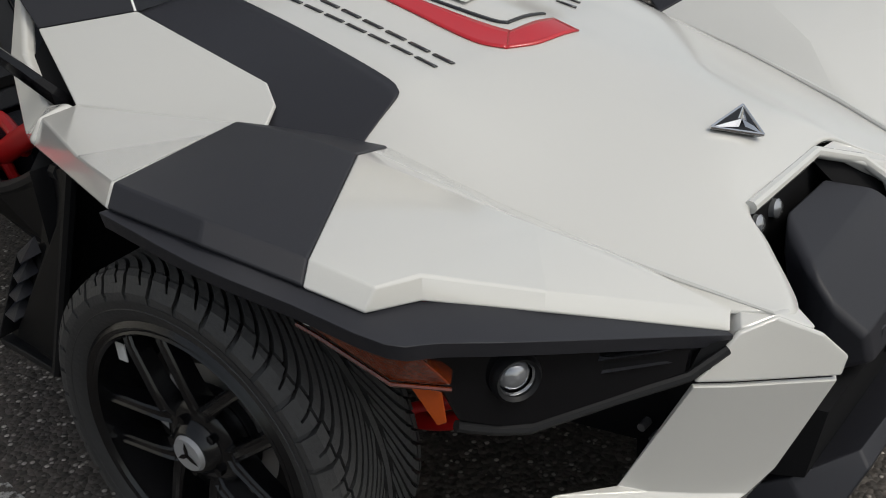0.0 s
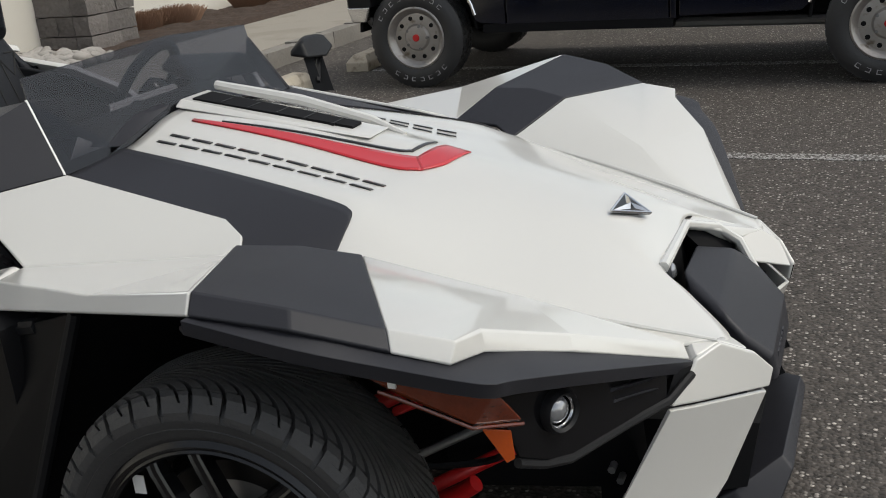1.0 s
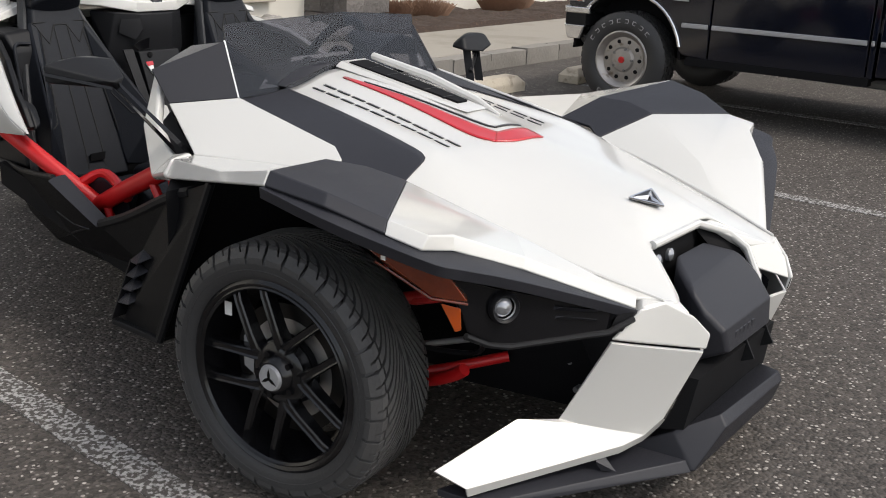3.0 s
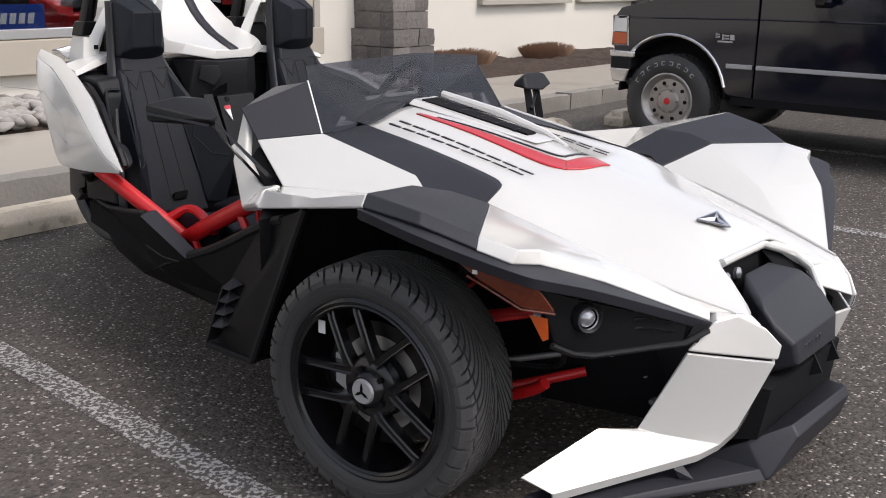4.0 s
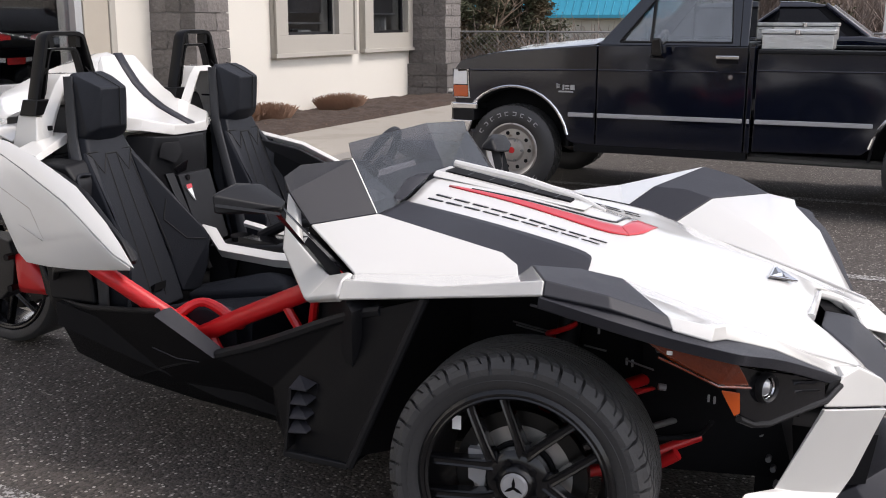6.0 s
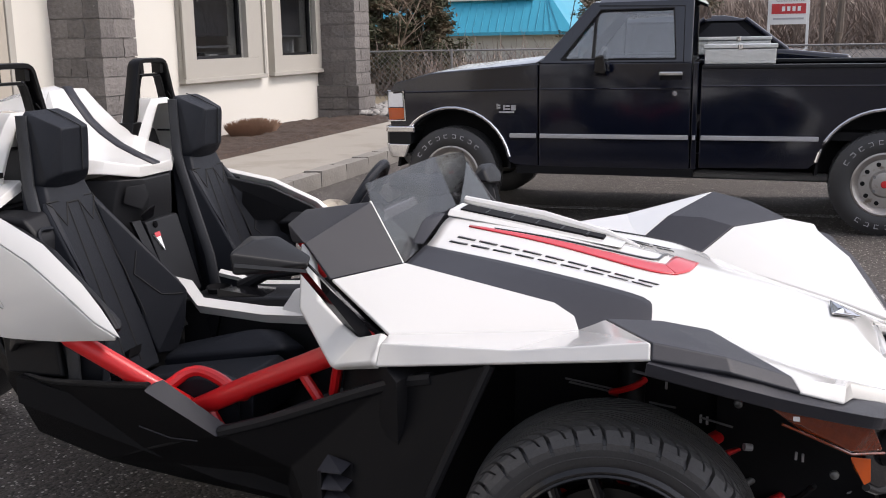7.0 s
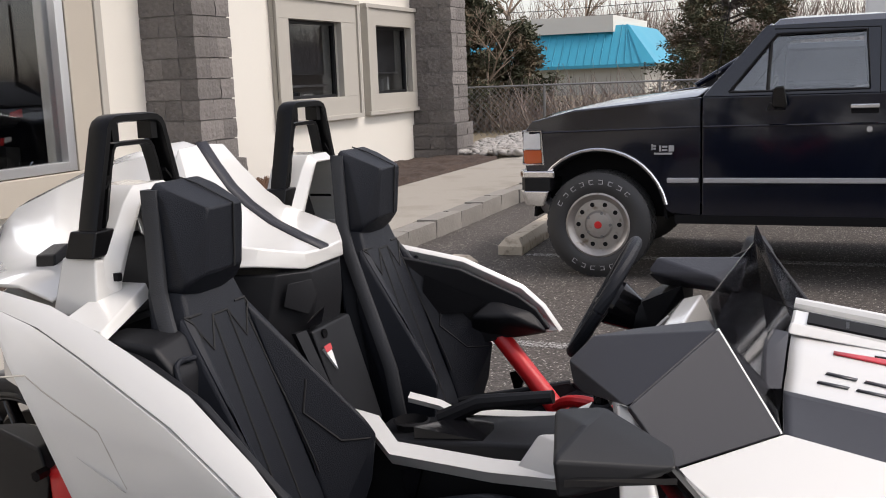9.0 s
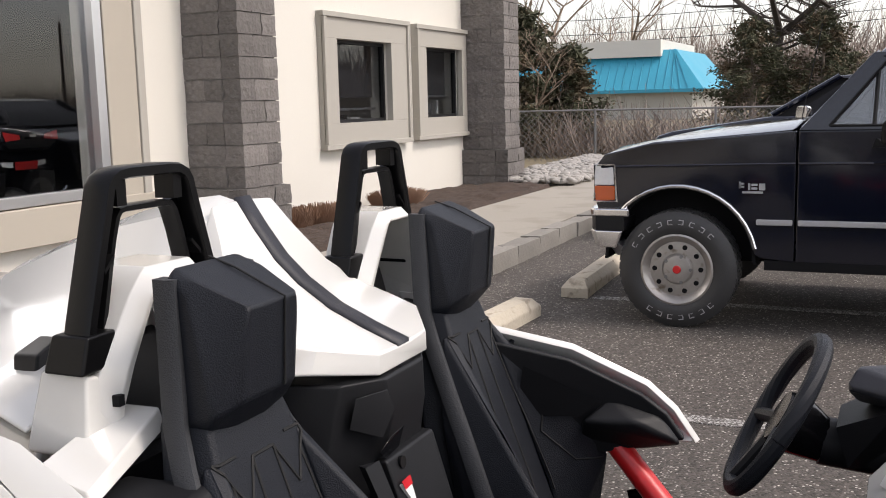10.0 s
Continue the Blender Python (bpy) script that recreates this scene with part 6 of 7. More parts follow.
part("switch_pod", bm_hull([(-.96, .33, .88), (-.96, .47, .88), (-.86, .3, .93), (-.86, .5, .93), (-.94, .35, .80), (-.86, .45, .78)]), PLASTIC, cab)

mirror = thing("door_mirror", "", "")
mirror.parent = roadster
part("mirror_arm", bm_hull([(-.66, -.665, .72), (-.63, -.69, .725), (-.66, -.68, .75), (-.73, -.82, .93), (-.70, -.84, .93), (-.735, -.84, .945)]), GLOSS_BLACK, mirror, bevel=0.004)
part("mirror_arm", bm_hull([(-.60, -.66, .72), (-.585, -.68, .725), (-.6, -.67, .745), (-.71, -.80, .925), (-.69, -.82, .925), (-.70, -.82, .94)]), GLOSS_BLACK, mirror)
part("mirror_head", bm_hull([(-.815, -.97, .985), (-.86, -.80, .99), (-.80, -.76, .985), (-.70, -.80, .95), (-.69, -.84, .94), (-.81, -.97, .935), (-.85, -.81, .93), (-.71, -.81, .915), (-.79, -.77, .93), (-.80, -.88, 1.0)]), PLASTIC, mirror, "black faceted mirror head", bevel=0.006)
part("mirror_groove", bm_hull([(-.80, -.975, .965), (-.69, -.845, .928), (-.80, -.978, .957), (-.69, -.848, .921), (-.79, -.95, .96)]), GLOSS_BLACK, mirror)
mirror2 = thing("door_mirror", "", "")
mirror2.parent = roadster
for y in (.78, .84):
    part("mirror_arm", bm_hull([(-.70, y, .78), (-.67, y + .012, .78), (-.74, y + .02, .90), (-.71, y + .03, .90), (-.70, y + .012, .78)]), PLASTIC, mirror2)
part("mirror_arm", bm_tube([(-.69, .79, .82), (-.72, .86, .88)], .008, 6), PLASTIC, mirror2)
part("mirror_head", bm_hull([(-.70, .76, .90), (-.70, .95, .91), (-.73, .78, .955), (-.73, .93, .96), (-.78, .76, .91), (-.78, .95, .915), (-.68, .86, .89), (-.77, .86, .962)]), PLASTIC, mirror2, "black faceted mirror head", bevel=0.012, seg=3)

# ---- black pickup truck in the next bay ----


def arc(cx, cz, r, a0, a1, n=12):
    return [(cx + r * math.cos(radians(a)), cz + r * math.sin(radians(a))) for a in np.linspace(a0, a1, n)]


def truck_wheel(parent, x, y, face):
    W = thing("truck_wheel", "", "")
    W.parent = parent
    W.matrix_basis = Matrix.Translation((x, y, .372)) @ Euler((radians(90 * face), 0, 0)).to_matrix().to_4x4()
    r, h, rim = .366, .12, .216
    part("tyre", bm_lathe([(rim - .01, -h * .8), (rim + .02, -h), ((rim + r) / 2, -h * 1.08), (r - .03, -h * .98), (r, -h * .8), (r, h * .8), (r - .03, h * .98), ((rim + r) / 2, h * 1.08), (rim + .02, h), (rim - .01, h * .8)], n=64), RUBBER, W, "black all-terrain tyre with raised white lettering")
    V, F = [], []
    for i in range(40):
        for k, z0 in enumerate((-.095, -.045, .005, .055)):
            a0 = 2 * math.pi * (i + .5 * (k % 2)) / 40
            a1 = a0 + 2 * math.pi / 40 * .72
            b = len(V)
            for rr in (r - .004, r + .007):
                V += [(rr * math.cos(a), rr * math.sin(a), z) for a, z in ((a0, z0), (a1, z0 + .006), (a1, z0 + .042), (a0, z0 + .036))]
            F += [(b + 4, b + 5, b + 6, b + 7)] + [(b + j, b + (j + 1) % 4, b + 4 + (j + 1) % 4, b + 4 + j) for j in range(4)]
    mesh = bpy.data.meshes.new("tread")
    mesh.from_pydata(V, [], F)
    link_mesh("tread", mesh, RUBBER, W)
    part("rim", bm_lathe([(rim + .012, h * .98), (rim, h * 1.02), (rim - .012, h * .95), (rim - .03, h * .78), (.175, h * .66), (.12, h * .70), (.10, h * .70), (.085, h * .86), (.05, h * .9), (0, h * .9)], n=48), CAST_WHEEL, W, "cast aluminium wheel with ten round holes")
    for k in range(10):
        a = 2 * math.pi * k / 10
        part("rim_hole", bm_cyl((0.145 * math.cos(a), 0.145 * math.sin(a), h * .6), (0.145 * math.cos(a), 0.145 * math.sin(a), h * .712), .016, n=14), DEEP, W)
    for k in range(5):
        a = 2 * math.pi * k / 5
        part("lug_nut", bm_cyl((.085 * math.cos(a), .085 * math.sin(a), h * .7), (.085 * math.cos(a), .085 * math.sin(a), h * .92), .011, n=6), STEEL, W)
    part("hub_cap", bm_lathe([(0, h * .97), (.022, h * .97), (.026, h * .94), (.028, h * .8)], n=24), RED, W, "small red hub emblem cap")
    bars = []
    for k in list(range(0, 9)) + list(range(15, 22)):
        a = radians(150 - 13 * k)
        m = Matrix.Rotation(a, 4, "Z") @ Matrix.Translation(((rim + r) / 2 + .012, 0, h * 1.066))
        bm = bm_box((.013, 0, 0), (.005, .030, .003), m)
        bm_box((-.013, 0, 0), (.005, .030, .003), m, bm)
        if k % 2:
            bm_box((0, -.014, 0), (.030, .0055, .003), m, bm)
        else:
            bm_box((0, .013, 0), (.030, .0055, .003), m, bm)
        part("letter_bar", bm, TRUCK_TRIM, W)
    return W


def pickup(name, label, paint, boxes=True):
    T = thing(name, label, "pickup truck")
    Y0, Y1 = 4.85, 6.62

    def side_prism(nm, outline, y, d, mat=paint, lab="", bevel=0.007):
        return part(nm, bm_prism([(x, y, z) for x, z in outline], (0, d, 0)), mat, T, lab, bevel=bevel, seg=2)
    fender = [(-2.60, .62), (-2.66, .80), (-2.65, 1.03), (-2.60, 1.095), (-2.3, 1.165), (-1.435, 1.235), (-1.435, .445), (-1.63, .46)] + arc(-2.13, .42, .47, 8, 158)
    door = [(-1.425, 1.235), (-.285, 1.235), (-.285, .445), (-1.425, .445)]
    bed = [(-.215, 1.205), (2.35, 1.205), (2.35, .55), (1.65, .52)] + arc(1.07, .42, .47, 12, 168) + [(.55, .47), (-.215, .46)]
    for y, d in ((Y0, .05), (Y1, -.05)):
        side_prism("front_fender", fender, y, d)
        side_prism("door", door, y, d)
        side_prism("cab_corner", [(-.275, 1.235), (-.235, 1.235), (-.235, .445), (-.275, .445)], y, d)
        side_prism("bed_side", bed, y, d)
        o = -.012 if d > 0 else .012
        for x0, x1 in ((-1.66, -1.44), (-1.42, -.29), (-.272, -.238), (-.21, .62)):
            part("side_moulding", bm_box(((x0 + x1) / 2, y + o, .685), (x1 - x0 - .01, .02, .035)), TRUCK_TRIM, T, "grey rubbing strip with bright edge", bevel=0.006)
        for cx in (-2.13, 1.07):
            pts = [(x, y + o * .6, z) for x, z in arc(cx, .42, .478, 12, 168, 18)]
            part("arch_trim", bm_tube(pts, .014, 8), CHROME, T, "bright wheel arch trim")
            part("arch_liner", bm_prism([(x, y + d * 5.2, z) for x, z in arc(cx, .42, .47, 0, 180, 14)], (0, d * 3, 0)), DEEP, T)
            part("arch_roof", bm_prism([(x, y + d * .5, z) for x, z in arc(cx, .42, .475, 0, 180, 14) + arc(cx, .42, .455, 180, 0, 14)], (0, d * 6, 0)), DEEP, T)
        part("body_crease", bm_tube([(-2.62, y + o * .1, 1.015), (-1.44, y + o * .1, 1.04)], .008, 6), paint, T)
        part("body_crease", bm_tube([(-1.42, y + o * .1, 1.04), (-.28, y + o * .1, 1.045)], .008, 6), paint, T)
        part("body_crease", bm_tube([(-.21, y + o * .1, 1.06), (2.33, y + o * .1, 1.065)], .008, 6), paint, T)
        # door frame and pillars
        inb = .1 if d > 0 else -.1

        def on_door(x, z, deep=0.0):
            f = (z - 1.235) / .44
            return (x, y + d * (.4 + deep) * (1 - f) + (inb + d * deep) * f, z)
        outer = [(-1.425, 1.235), (-1.03, 1.678), (-.285, 1.684), (-.285, 1.235)]
        hole = [(-1.255, 1.262), (-.965, 1.622), (-.43, 1.626), (-.405, 1.262)]
        shell("door_frame", [on_door(*p) for p in outer + hole], [(k, (k + 1) % 4, 4 + (k + 1) % 4, 4 + k) for k in range(4)], paint, T, thick=0.035, bevel=0.008)
        part("vent_bar", bm_tube([on_door(-1.015, 1.255), on_door(-1.0, 1.59)], .013, 6), PLASTIC, T)
        part("window_seal", bm_tube([on_door(*p, -.3) for p in hole + hole[:1]], .009, 6), PLASTIC, T)
        part("frame_line", bm_tube([on_door(-.345, 1.235, -.36), on_door(-.35, 1.64, -.36), on_door(-.98, 1.655, -.36)], .004, 6), DEEP, T)
        g = part("door_glass", bm_prism([on_door(*p, .12) for p in ((-1.30, 1.245), (-.98, 1.64), (-.40, 1.645), (-.38, 1.245))], (0, d * .1, 0)), CAR_GLASS, T, "clear door window")
        g.visible_shadow = False
        part("door_handle", bm_box((-.43, y + o * 1.5, 1.155), (.17, .02, .028)), CHROME, T, bevel=0.006)
        part("handle_cup", bm_box((-.43, y + o * .3, 1.135), (.16, .012, .05)), DEEP, T)
        part("door_lock", bm_cyl((-.40, y, 1.01), (-.40, y + o * 1.3, 1.01), .018, n=14), CHROME, T)
        part("wing_mirror", bm_hull([(-.98, y + o * 13, 1.16), (-.87, y + o * 18, 1.15), (-.98, y + o * 14, 1.29), (-.90, y + o * 18, 1.305), (-.94, y + o * 7, 1.17), (-.9, y + o * 8, 1.28), (-.88, y + o * 17, 1.2)]), GLOSS_BLACK, T, "black door mirror", bevel=0.018, seg=3)
        part("mirror_glass", bm_hull([(-.868, y + o * 17, 1.18), (-.868, y + o * 9, 1.185), (-.878, y + o * 17, 1.28), (-.878, y + o * 9, 1.27), (-.866, y + o * 13, 1.23)]), CHROME, T)
        part("mirror_bracket", bm_hull([(-1.02, y, 1.14), (-.90, y, 1.14), (-.96, y + o * 12, 1.17), (-.90, y + o * 12, 1.17), (-.96, y + o * 12, 1.15), (-1.0, y, 1.19)]), PLASTIC, T)
        for i, (dx, dz, sx, sz) in enumerate(((-.045, 0, .03, .012), (-.045, .018, .03, .01), (-.055, .01, .01, .04), (0, .0, .012, .04), (.03, .012, .035, .012), (.03, -.01, .035, .012), (.075, .0, .035, .04), (.02, -.034, .12, .012))):
            part("badge_bar", bm_box((-1.70 + dx, y + o * .6, .90 + dz), (sx, .012, sz)), TRUCK_TRIM, T)
        part("rocker", bm_box((-.93, y + d, .42), (1.35, .1, .06)), DEEP, T)
    part("hood", bm_hull([(-2.66, Y0 + .05, 1.02), (-2.66, Y1 - .05, 1.02), (-2.60, Y0 + .04, 1.095), (-2.60, Y1 - .04, 1.095), (-2.56, Y0 + .3, 1.13), (-2.56, Y1 - .3, 1.13), (-2.3, Y0 + .03, 1.168), (-2.3, Y1 - .03, 1.168), (-2.1, Y0 + .35, 1.225), (-2.1, Y1 - .35, 1.225), (-1.45, Y0 + .03, 1.24), (-1.45, Y1 - .03, 1.24), (-1.42, Y0 + .3, 1.29), (-1.42, Y1 - .3, 1.29)]), paint, T, bevel=0.012, seg=3)
    part("engine_block", bm_box((-2.0, (Y0 + Y1) / 2, .8), (1.1, Y1 - Y0 - .5, .5)), DEEP, T)
    part("cab_floor", bm_box((-.85, (Y0 + Y1) / 2, .47), (1.2, Y1 - Y0 - .1, .1)), DEEP, T)
    part("bench_seat", bm_hull([(x, y, z) for y in (Y0 + .1, Y1 - .1) for x, z in ((-.35, .6), (-.35, 1.25), (-.48, 1.25), (-.55, .85), (-1.0, .82), (-1.0, .6))]), VINYL_GREY, T)
    part("steering_wheel", bm_tube([(-1.05 + .06 * math.sin(a), Y0 + .42 + .18 * math.cos(a), 1.17 + .17 * math.sin(a)) for a in np.linspace(0, 6.283, 24)], .015, 8), PLASTIC, T)
    part("dashboard", bm_hull([(x, y, z) for y in (Y0 + .06, Y1 - .06) for x, z in ((-1.40, 1.22), (-1.15, 1.2), (-1.12, .95), (-1.4, .8))]), PLASTIC, T)
    part("roof", bm_hull([(x, y, z) for y, dz in ((Y0 + .1, 0), (Y1 - .1, 0)) for x, z in ((-1.0, 1.675), (-.27, 1.68))] + [(x, y, z) for y in (Y0 + .2, Y1 - .2) for x, z in ((-.96, 1.72), (-.3, 1.725))] + [(x, y, 1.745) for y in (Y0 + .5, Y1 - .5) for x in (-.85, -.35)]), paint, T, bevel=0.012, seg=3)
    part("windscreen", bm_hull([(-1.405, Y0 + .06, 1.245), (-1.41, Y1 - .06, 1.245), (-1.0, Y0 + .14, 1.672), (-1.0, Y1 - .14, 1.672), (-1.45, (Y0 + Y1) / 2, 1.27), (-1.02, (Y0 + Y1) / 2, 1.69), (-1.40, (Y0 + Y1) / 2, 1.25)]), CAR_GLASS, T)
    part("rear_glass", bm_box((-.255, (Y0 + Y1) / 2, 1.46), (.008, Y1 - Y0 - .35, .38)), CAR_GLASS, T)
    part("cab_back", bm_box((-.25, (Y0 + Y1) / 2, .85), (.03, Y1 - Y0 - .04, .8)), paint, T)
    part("windscreen_edge", bm_tube([(-1.41, Y0 + .05, 1.25), (-1.005, Y0 + .125, 1.685), (-1.0, Y1 - .125, 1.685)], .008, 6), CHROME, T)
    for y in (Y0 + .45, Y1 - .6):
        part("wiper", bm_tube([(-1.44, y, 1.285), (-1.39, y + .35, 1.30)], .009, 6), PLASTIC, T)
    part("aerial", bm_tube([(-1.55, Y1 - .15, 1.24), (-1.42, Y1 - .14, 1.95)], .004, 6), PLASTIC, T)
    # front
    part("grille", bm_hull([(-2.67, y, z) for y in (Y0 + .3, Y1 - .3) for z in (.78, 1.02)] + [(-2.6, y, z) for y in (Y0 + .28, Y1 - .28) for z in (.76, 1.04)]), PLASTIC, T)
    for y, s in ((Y0, 1), (Y1, -1)):
        part("headlight", bm_hull([(-2.668, y - s * .004, .90), (-2.665, y - s * .004, 1.025), (-2.535, y - s * .008, .90), (-2.54, y - s * .008, 1.02), (-2.675, y + s * .28, .88), (-2.675, y + s * .28, 1.03), (-2.6, y + s * .2, .95)]), HEADLIGHT, T, "clear headlight", bevel=0.006)
        part("indicator", bm_hull([(-2.668, y - s * .004, .80), (-2.668, y - s * .004, .895), (-2.53, y - s * .008, .805), (-2.53, y - s * .008, .895), (-2.675, y + s * .28, .80), (-2.675, y + s * .28, .875), (-2.6, y + s * .2, .84)]), ORANGE, T, "amber corner indicator", bevel=0.004)
        part("lamp_bezel", bm_tube([(-2.665, y - s * .002, .795), (-2.665, y - s * .002, 1.03), (-2.53, y - s * .006, 1.03), (-2.52, y - s * .006, .795), (-2.665, y - s * .002, .795)], .009, 6), CHROME, T)
    bump_plan = [(-2.735, Y0 + .35), (-2.735, Y1 - .35), (-2.70, Y0 + .02), (-2.70, Y1 - .02), (-2.66, Y0 - .04), (-2.66, Y1 + .04), (-2.43, Y0 - .05), (-2.43, Y1 + .05), (-2.45, Y0 + .1), (-2.45, Y1 - .1)]
    part("front_bumper", bm_hull([(x, y, z) for x, y in bump_plan for z in (.70, .752)]), CHROME, T, "chrome front bumper", bevel=0.012, seg=3)
    part("bumper_pad", bm_hull([(x + (.012 if x < -2.5 else -.03), y, z) for x, y in bump_plan for z in (.61, .702)]), PLASTIC, T, "black bumper band", bevel=0.006)
    part("bumper_lower", bm_hull([(x + dx, y, z) for x, y in bump_plan for z, dx in ((.612, 0 if x < -2.5 else -.04), (.50, .035 if x < -2.5 else -.08))]), CHROME, T, "dull chrome lower bumper", bevel=0.012, seg=3)
    part("lower_valance", bm_hull([(-2.60, Y0 + .1, .50), (-2.60, Y1 - .1, .50), (-2.40, Y0 + .06, .50), (-2.40, Y1 - .06, .50), (-2.56, Y0 + .16, .42), (-2.56, Y1 - .16, .42), (-2.42, Y0 + .1, .42), (-2.42, Y1 - .1, .42)]), TRUCK_TRIM, T, "dull grey valance", bevel=0.01)
    # bed
    part("bed_floor", bm_box((1.07, (Y0 + Y1) / 2, .70), (2.5, Y1 - Y0 - .1, .06)), DEEP, T)
    part("tailgate", bm_box((2.33, (Y0 + Y1) / 2, .88), (.05, Y1 - Y0, .62)), paint, T, bevel=0.01)
    for y, s in ((Y0, 1), (Y1, -1)):
        part("bed_rail", bm_box((1.07, y + s * .04, 1.2), (2.56, .11, .03)), PLASTIC, T, "dark plastic bed rail cap", bevel=0.008)
        part("tail_light", bm_box((2.36, y + s * .05, .95), (.03, .1, .3)), RED, T)
    part("rear_bumper", bm_box((2.45, (Y0 + Y1) / 2, .55), (.16, Y1 - Y0, .16)), CHROME, T, bevel=0.015)
    part("axle", bm_cyl((1.07, Y0 + .1, .38), (1.07, Y1 - .1, .38), .05), DEEP, T)
    part("front_axle", bm_cyl((-2.13, Y0 + .1, .38), (-2.13, Y1 - .1, .38), .05), DEEP, T)
    for y in (Y0 + .45, Y1 - .45):
        part("frame_rail", bm_box((-.1, y, .45), (4.8, .1, .14)), DEEP, T)
    part("exhaust", bm_tube([(-1.3, Y0 + .35, .38), (1.9, Y0 + .3, .36)], .035, 8), STEEL, T)
    for x in (-2.13, 1.07):
        truck_wheel(T, x, Y0 + .09, 1)
        truck_wheel(T, x, Y1 - .09, -1)
    return T


pickup("pickup_truck", "glossy black older pickup truck with chrome bumper", TRUCK_PAINT)
for y, dz, dx in ((4.98, 0, 0), (6.1, .05, -.05)):
    b = thing("tool_box", "bright aluminium tread-plate tool box on the truck bed", "tool box", "bed tool boxes")
    b.location = (.05 + dx, y, 1.217 + dz)
    part("box", bm_box((0, 0.12, .055), (.50, .36, .11)), TREAD_PLATE, b, bevel=0.006)
    part("lid", bm_box((0, 0.12, .127), (.52, .38, .03)), TREAD_PLATE, b, bevel=0.006)
    part("latch", bm_cyl((0, -.08, .11), (0, -.08, .14), .02, n=12), CHROME, b)


def dark_car(x, y, label):
    """Dark sport-utility car seen over the pickup: bonnet, raked screens, roof, side glass."""
    C = thing("parked_car", label, "car")
    C.location = (x, y, 0)
    W2 = .88
    lower = [(-1.15, .35), (-1.20, .75), (-1.12, 1.05), (-.95, 1.10), (.0, 1.235), (2.35, 1.27), (3.05, 1.20), (3.12, .85), (3.08, .35)]
    part("body", bm_prism([(px, -W2, pz) for px, pz in lower], (0, 2 * W2, 0)), TRUCK_PAINT, C, "glossy dark body", bevel=0.05, seg=3)
    part("cabin", bm_hull([(px, sy * w, pz) for sy in (-1, 1) for px, pz, w in ((.02, 1.22, .80), (2.38, 1.24, .80), (.58, 1.585, .64), (1.0, 1.625, .62), (1.75, 1.62, .62), (1.95, 1.575, .64))]), DEEP, C)
    part("roof", bm_hull([(px, sy * w, pz) for sy in (-1, 1) for px, pz, w in ((.58, 1.60, .66), (1.0, 1.635, .60), (1.75, 1.632, .60), (1.97, 1.59, .66), (.62, 1.575, .68), (1.93, 1.57, .68))]), TRUCK_PAINT, C, bevel=0.012, seg=3)
    for nm, a, b in (("windscreen", (-.01, .585), (1.245, 1.60)), ("rear_glass", (2.41, 1.965), (1.255, 1.59))):
        dx = -.012 if a[0] < 1 else .012
        part(nm, bm_hull([(px + k * dx, sy * w, pz) for sy in (-1, 1) for k in (0, 1) for px, pz, w in ((a[0], b[0], .78), (a[1], b[1], .64))]), GLOSS_BLACK if nm == "windscreen" else HEADLIGHT, C)
        for sy in (-1, 1):
            part("pillar", bm_tube([(a[0], sy * .80, b[0]), (a[1], sy * .655, b[1])], .028, 8), TRUCK_PAINT, C)
    for sy in (-1, 1):
        part("side_glass", bm_hull([(px, sy * w, pz) for px, pz, w in ((.18, 1.25, .81), (2.2, 1.265, .81), (.64, 1.55, .67), (1.88, 1.55, .67), (.18, 1.25, .80), (1.2, 1.4, .72))]), GLOSS_BLACK, C)
        part("wing_mirror", bm_hull([(.20, sy * .90, 1.20), (.32, sy * 1.04, 1.20), (.22, sy * .92, 1.34), (.32, sy * 1.04, 1.34), (.38, sy * .92, 1.24), (.38, sy * 1.02, 1.32)]), CHROME if sy < 0 else PLASTIC, C, bevel=0.02)
        for px in (-.55, 2.35):
            part("tyre", bm_cyl((px, sy * .66, .36), (px, sy * .895, .36), .36, n=32), RUBBER, C, bevel=0.02)
            part("rim", bm_cyl((px, sy * .86, .36), (px, sy * .90, .36), .22, n=32), CAST_WHEEL, C, bevel=0.008)
    return C


dark_car(-2.0, 9.55, "dark parked car with raked screens beyond the pickup truck")

# ---- beyond the car park ----
annex = thing("roadside_shop", "low white shop with a teal metal mansard roof", "building")
AX0, AX1, AY = -34.0, -12.2, 60.0
part("wall", bm_box(((AX0 + AX1) / 2, AY + 6, 0.6), (AX1 - AX0, 12, 3.0)), material("pale_masonry", (0.5, 0.48, 0.43), 0.9, var=0.1, grain=2, big=0.3), annex)
part("parapet", bm_box((AX1 - 6, AY + 6, 4.25), (8, 11, 1.0)), STUCCO, annex)
part("parapet", bm_box((AX1 - 13, AY + 6, 4.0), (6, 11, .7)), STUCCO, annex)
roof_bm = bm_hull([(AX0, AY - .8, 1.75), (AX1 + .8, AY - .8, 1.75), (AX0, AY + 1.2, 4.15), (AX1 - 1.2, AY + 1.2, 4.15), (AX0, AY + 12, 1.75), (AX1 + .8, AY + 12, 1.75), (AX0, AY + 11, 4.15), (AX1 - 1.2, AY + 11, 4.15)])
part("roof", roof_bm, TEAL_ROOF, annex, "teal standing-seam metal roof")
for i in range(44):
    x = AX0 + .25 + i * .5
    part("roof_seam", bm_tube([(x, AY - .84, 1.78), (min(x, AX1 - 1.3), AY + 1.18, 4.18)], .03, 4), TEAL_ROOF, annex)
part("fascia", bm_box(((AX0 + AX1) / 2, AY - .82, 1.68), (AX1 - AX0 + 1.6, .06, .2)), TEAL_ROOF, annex)


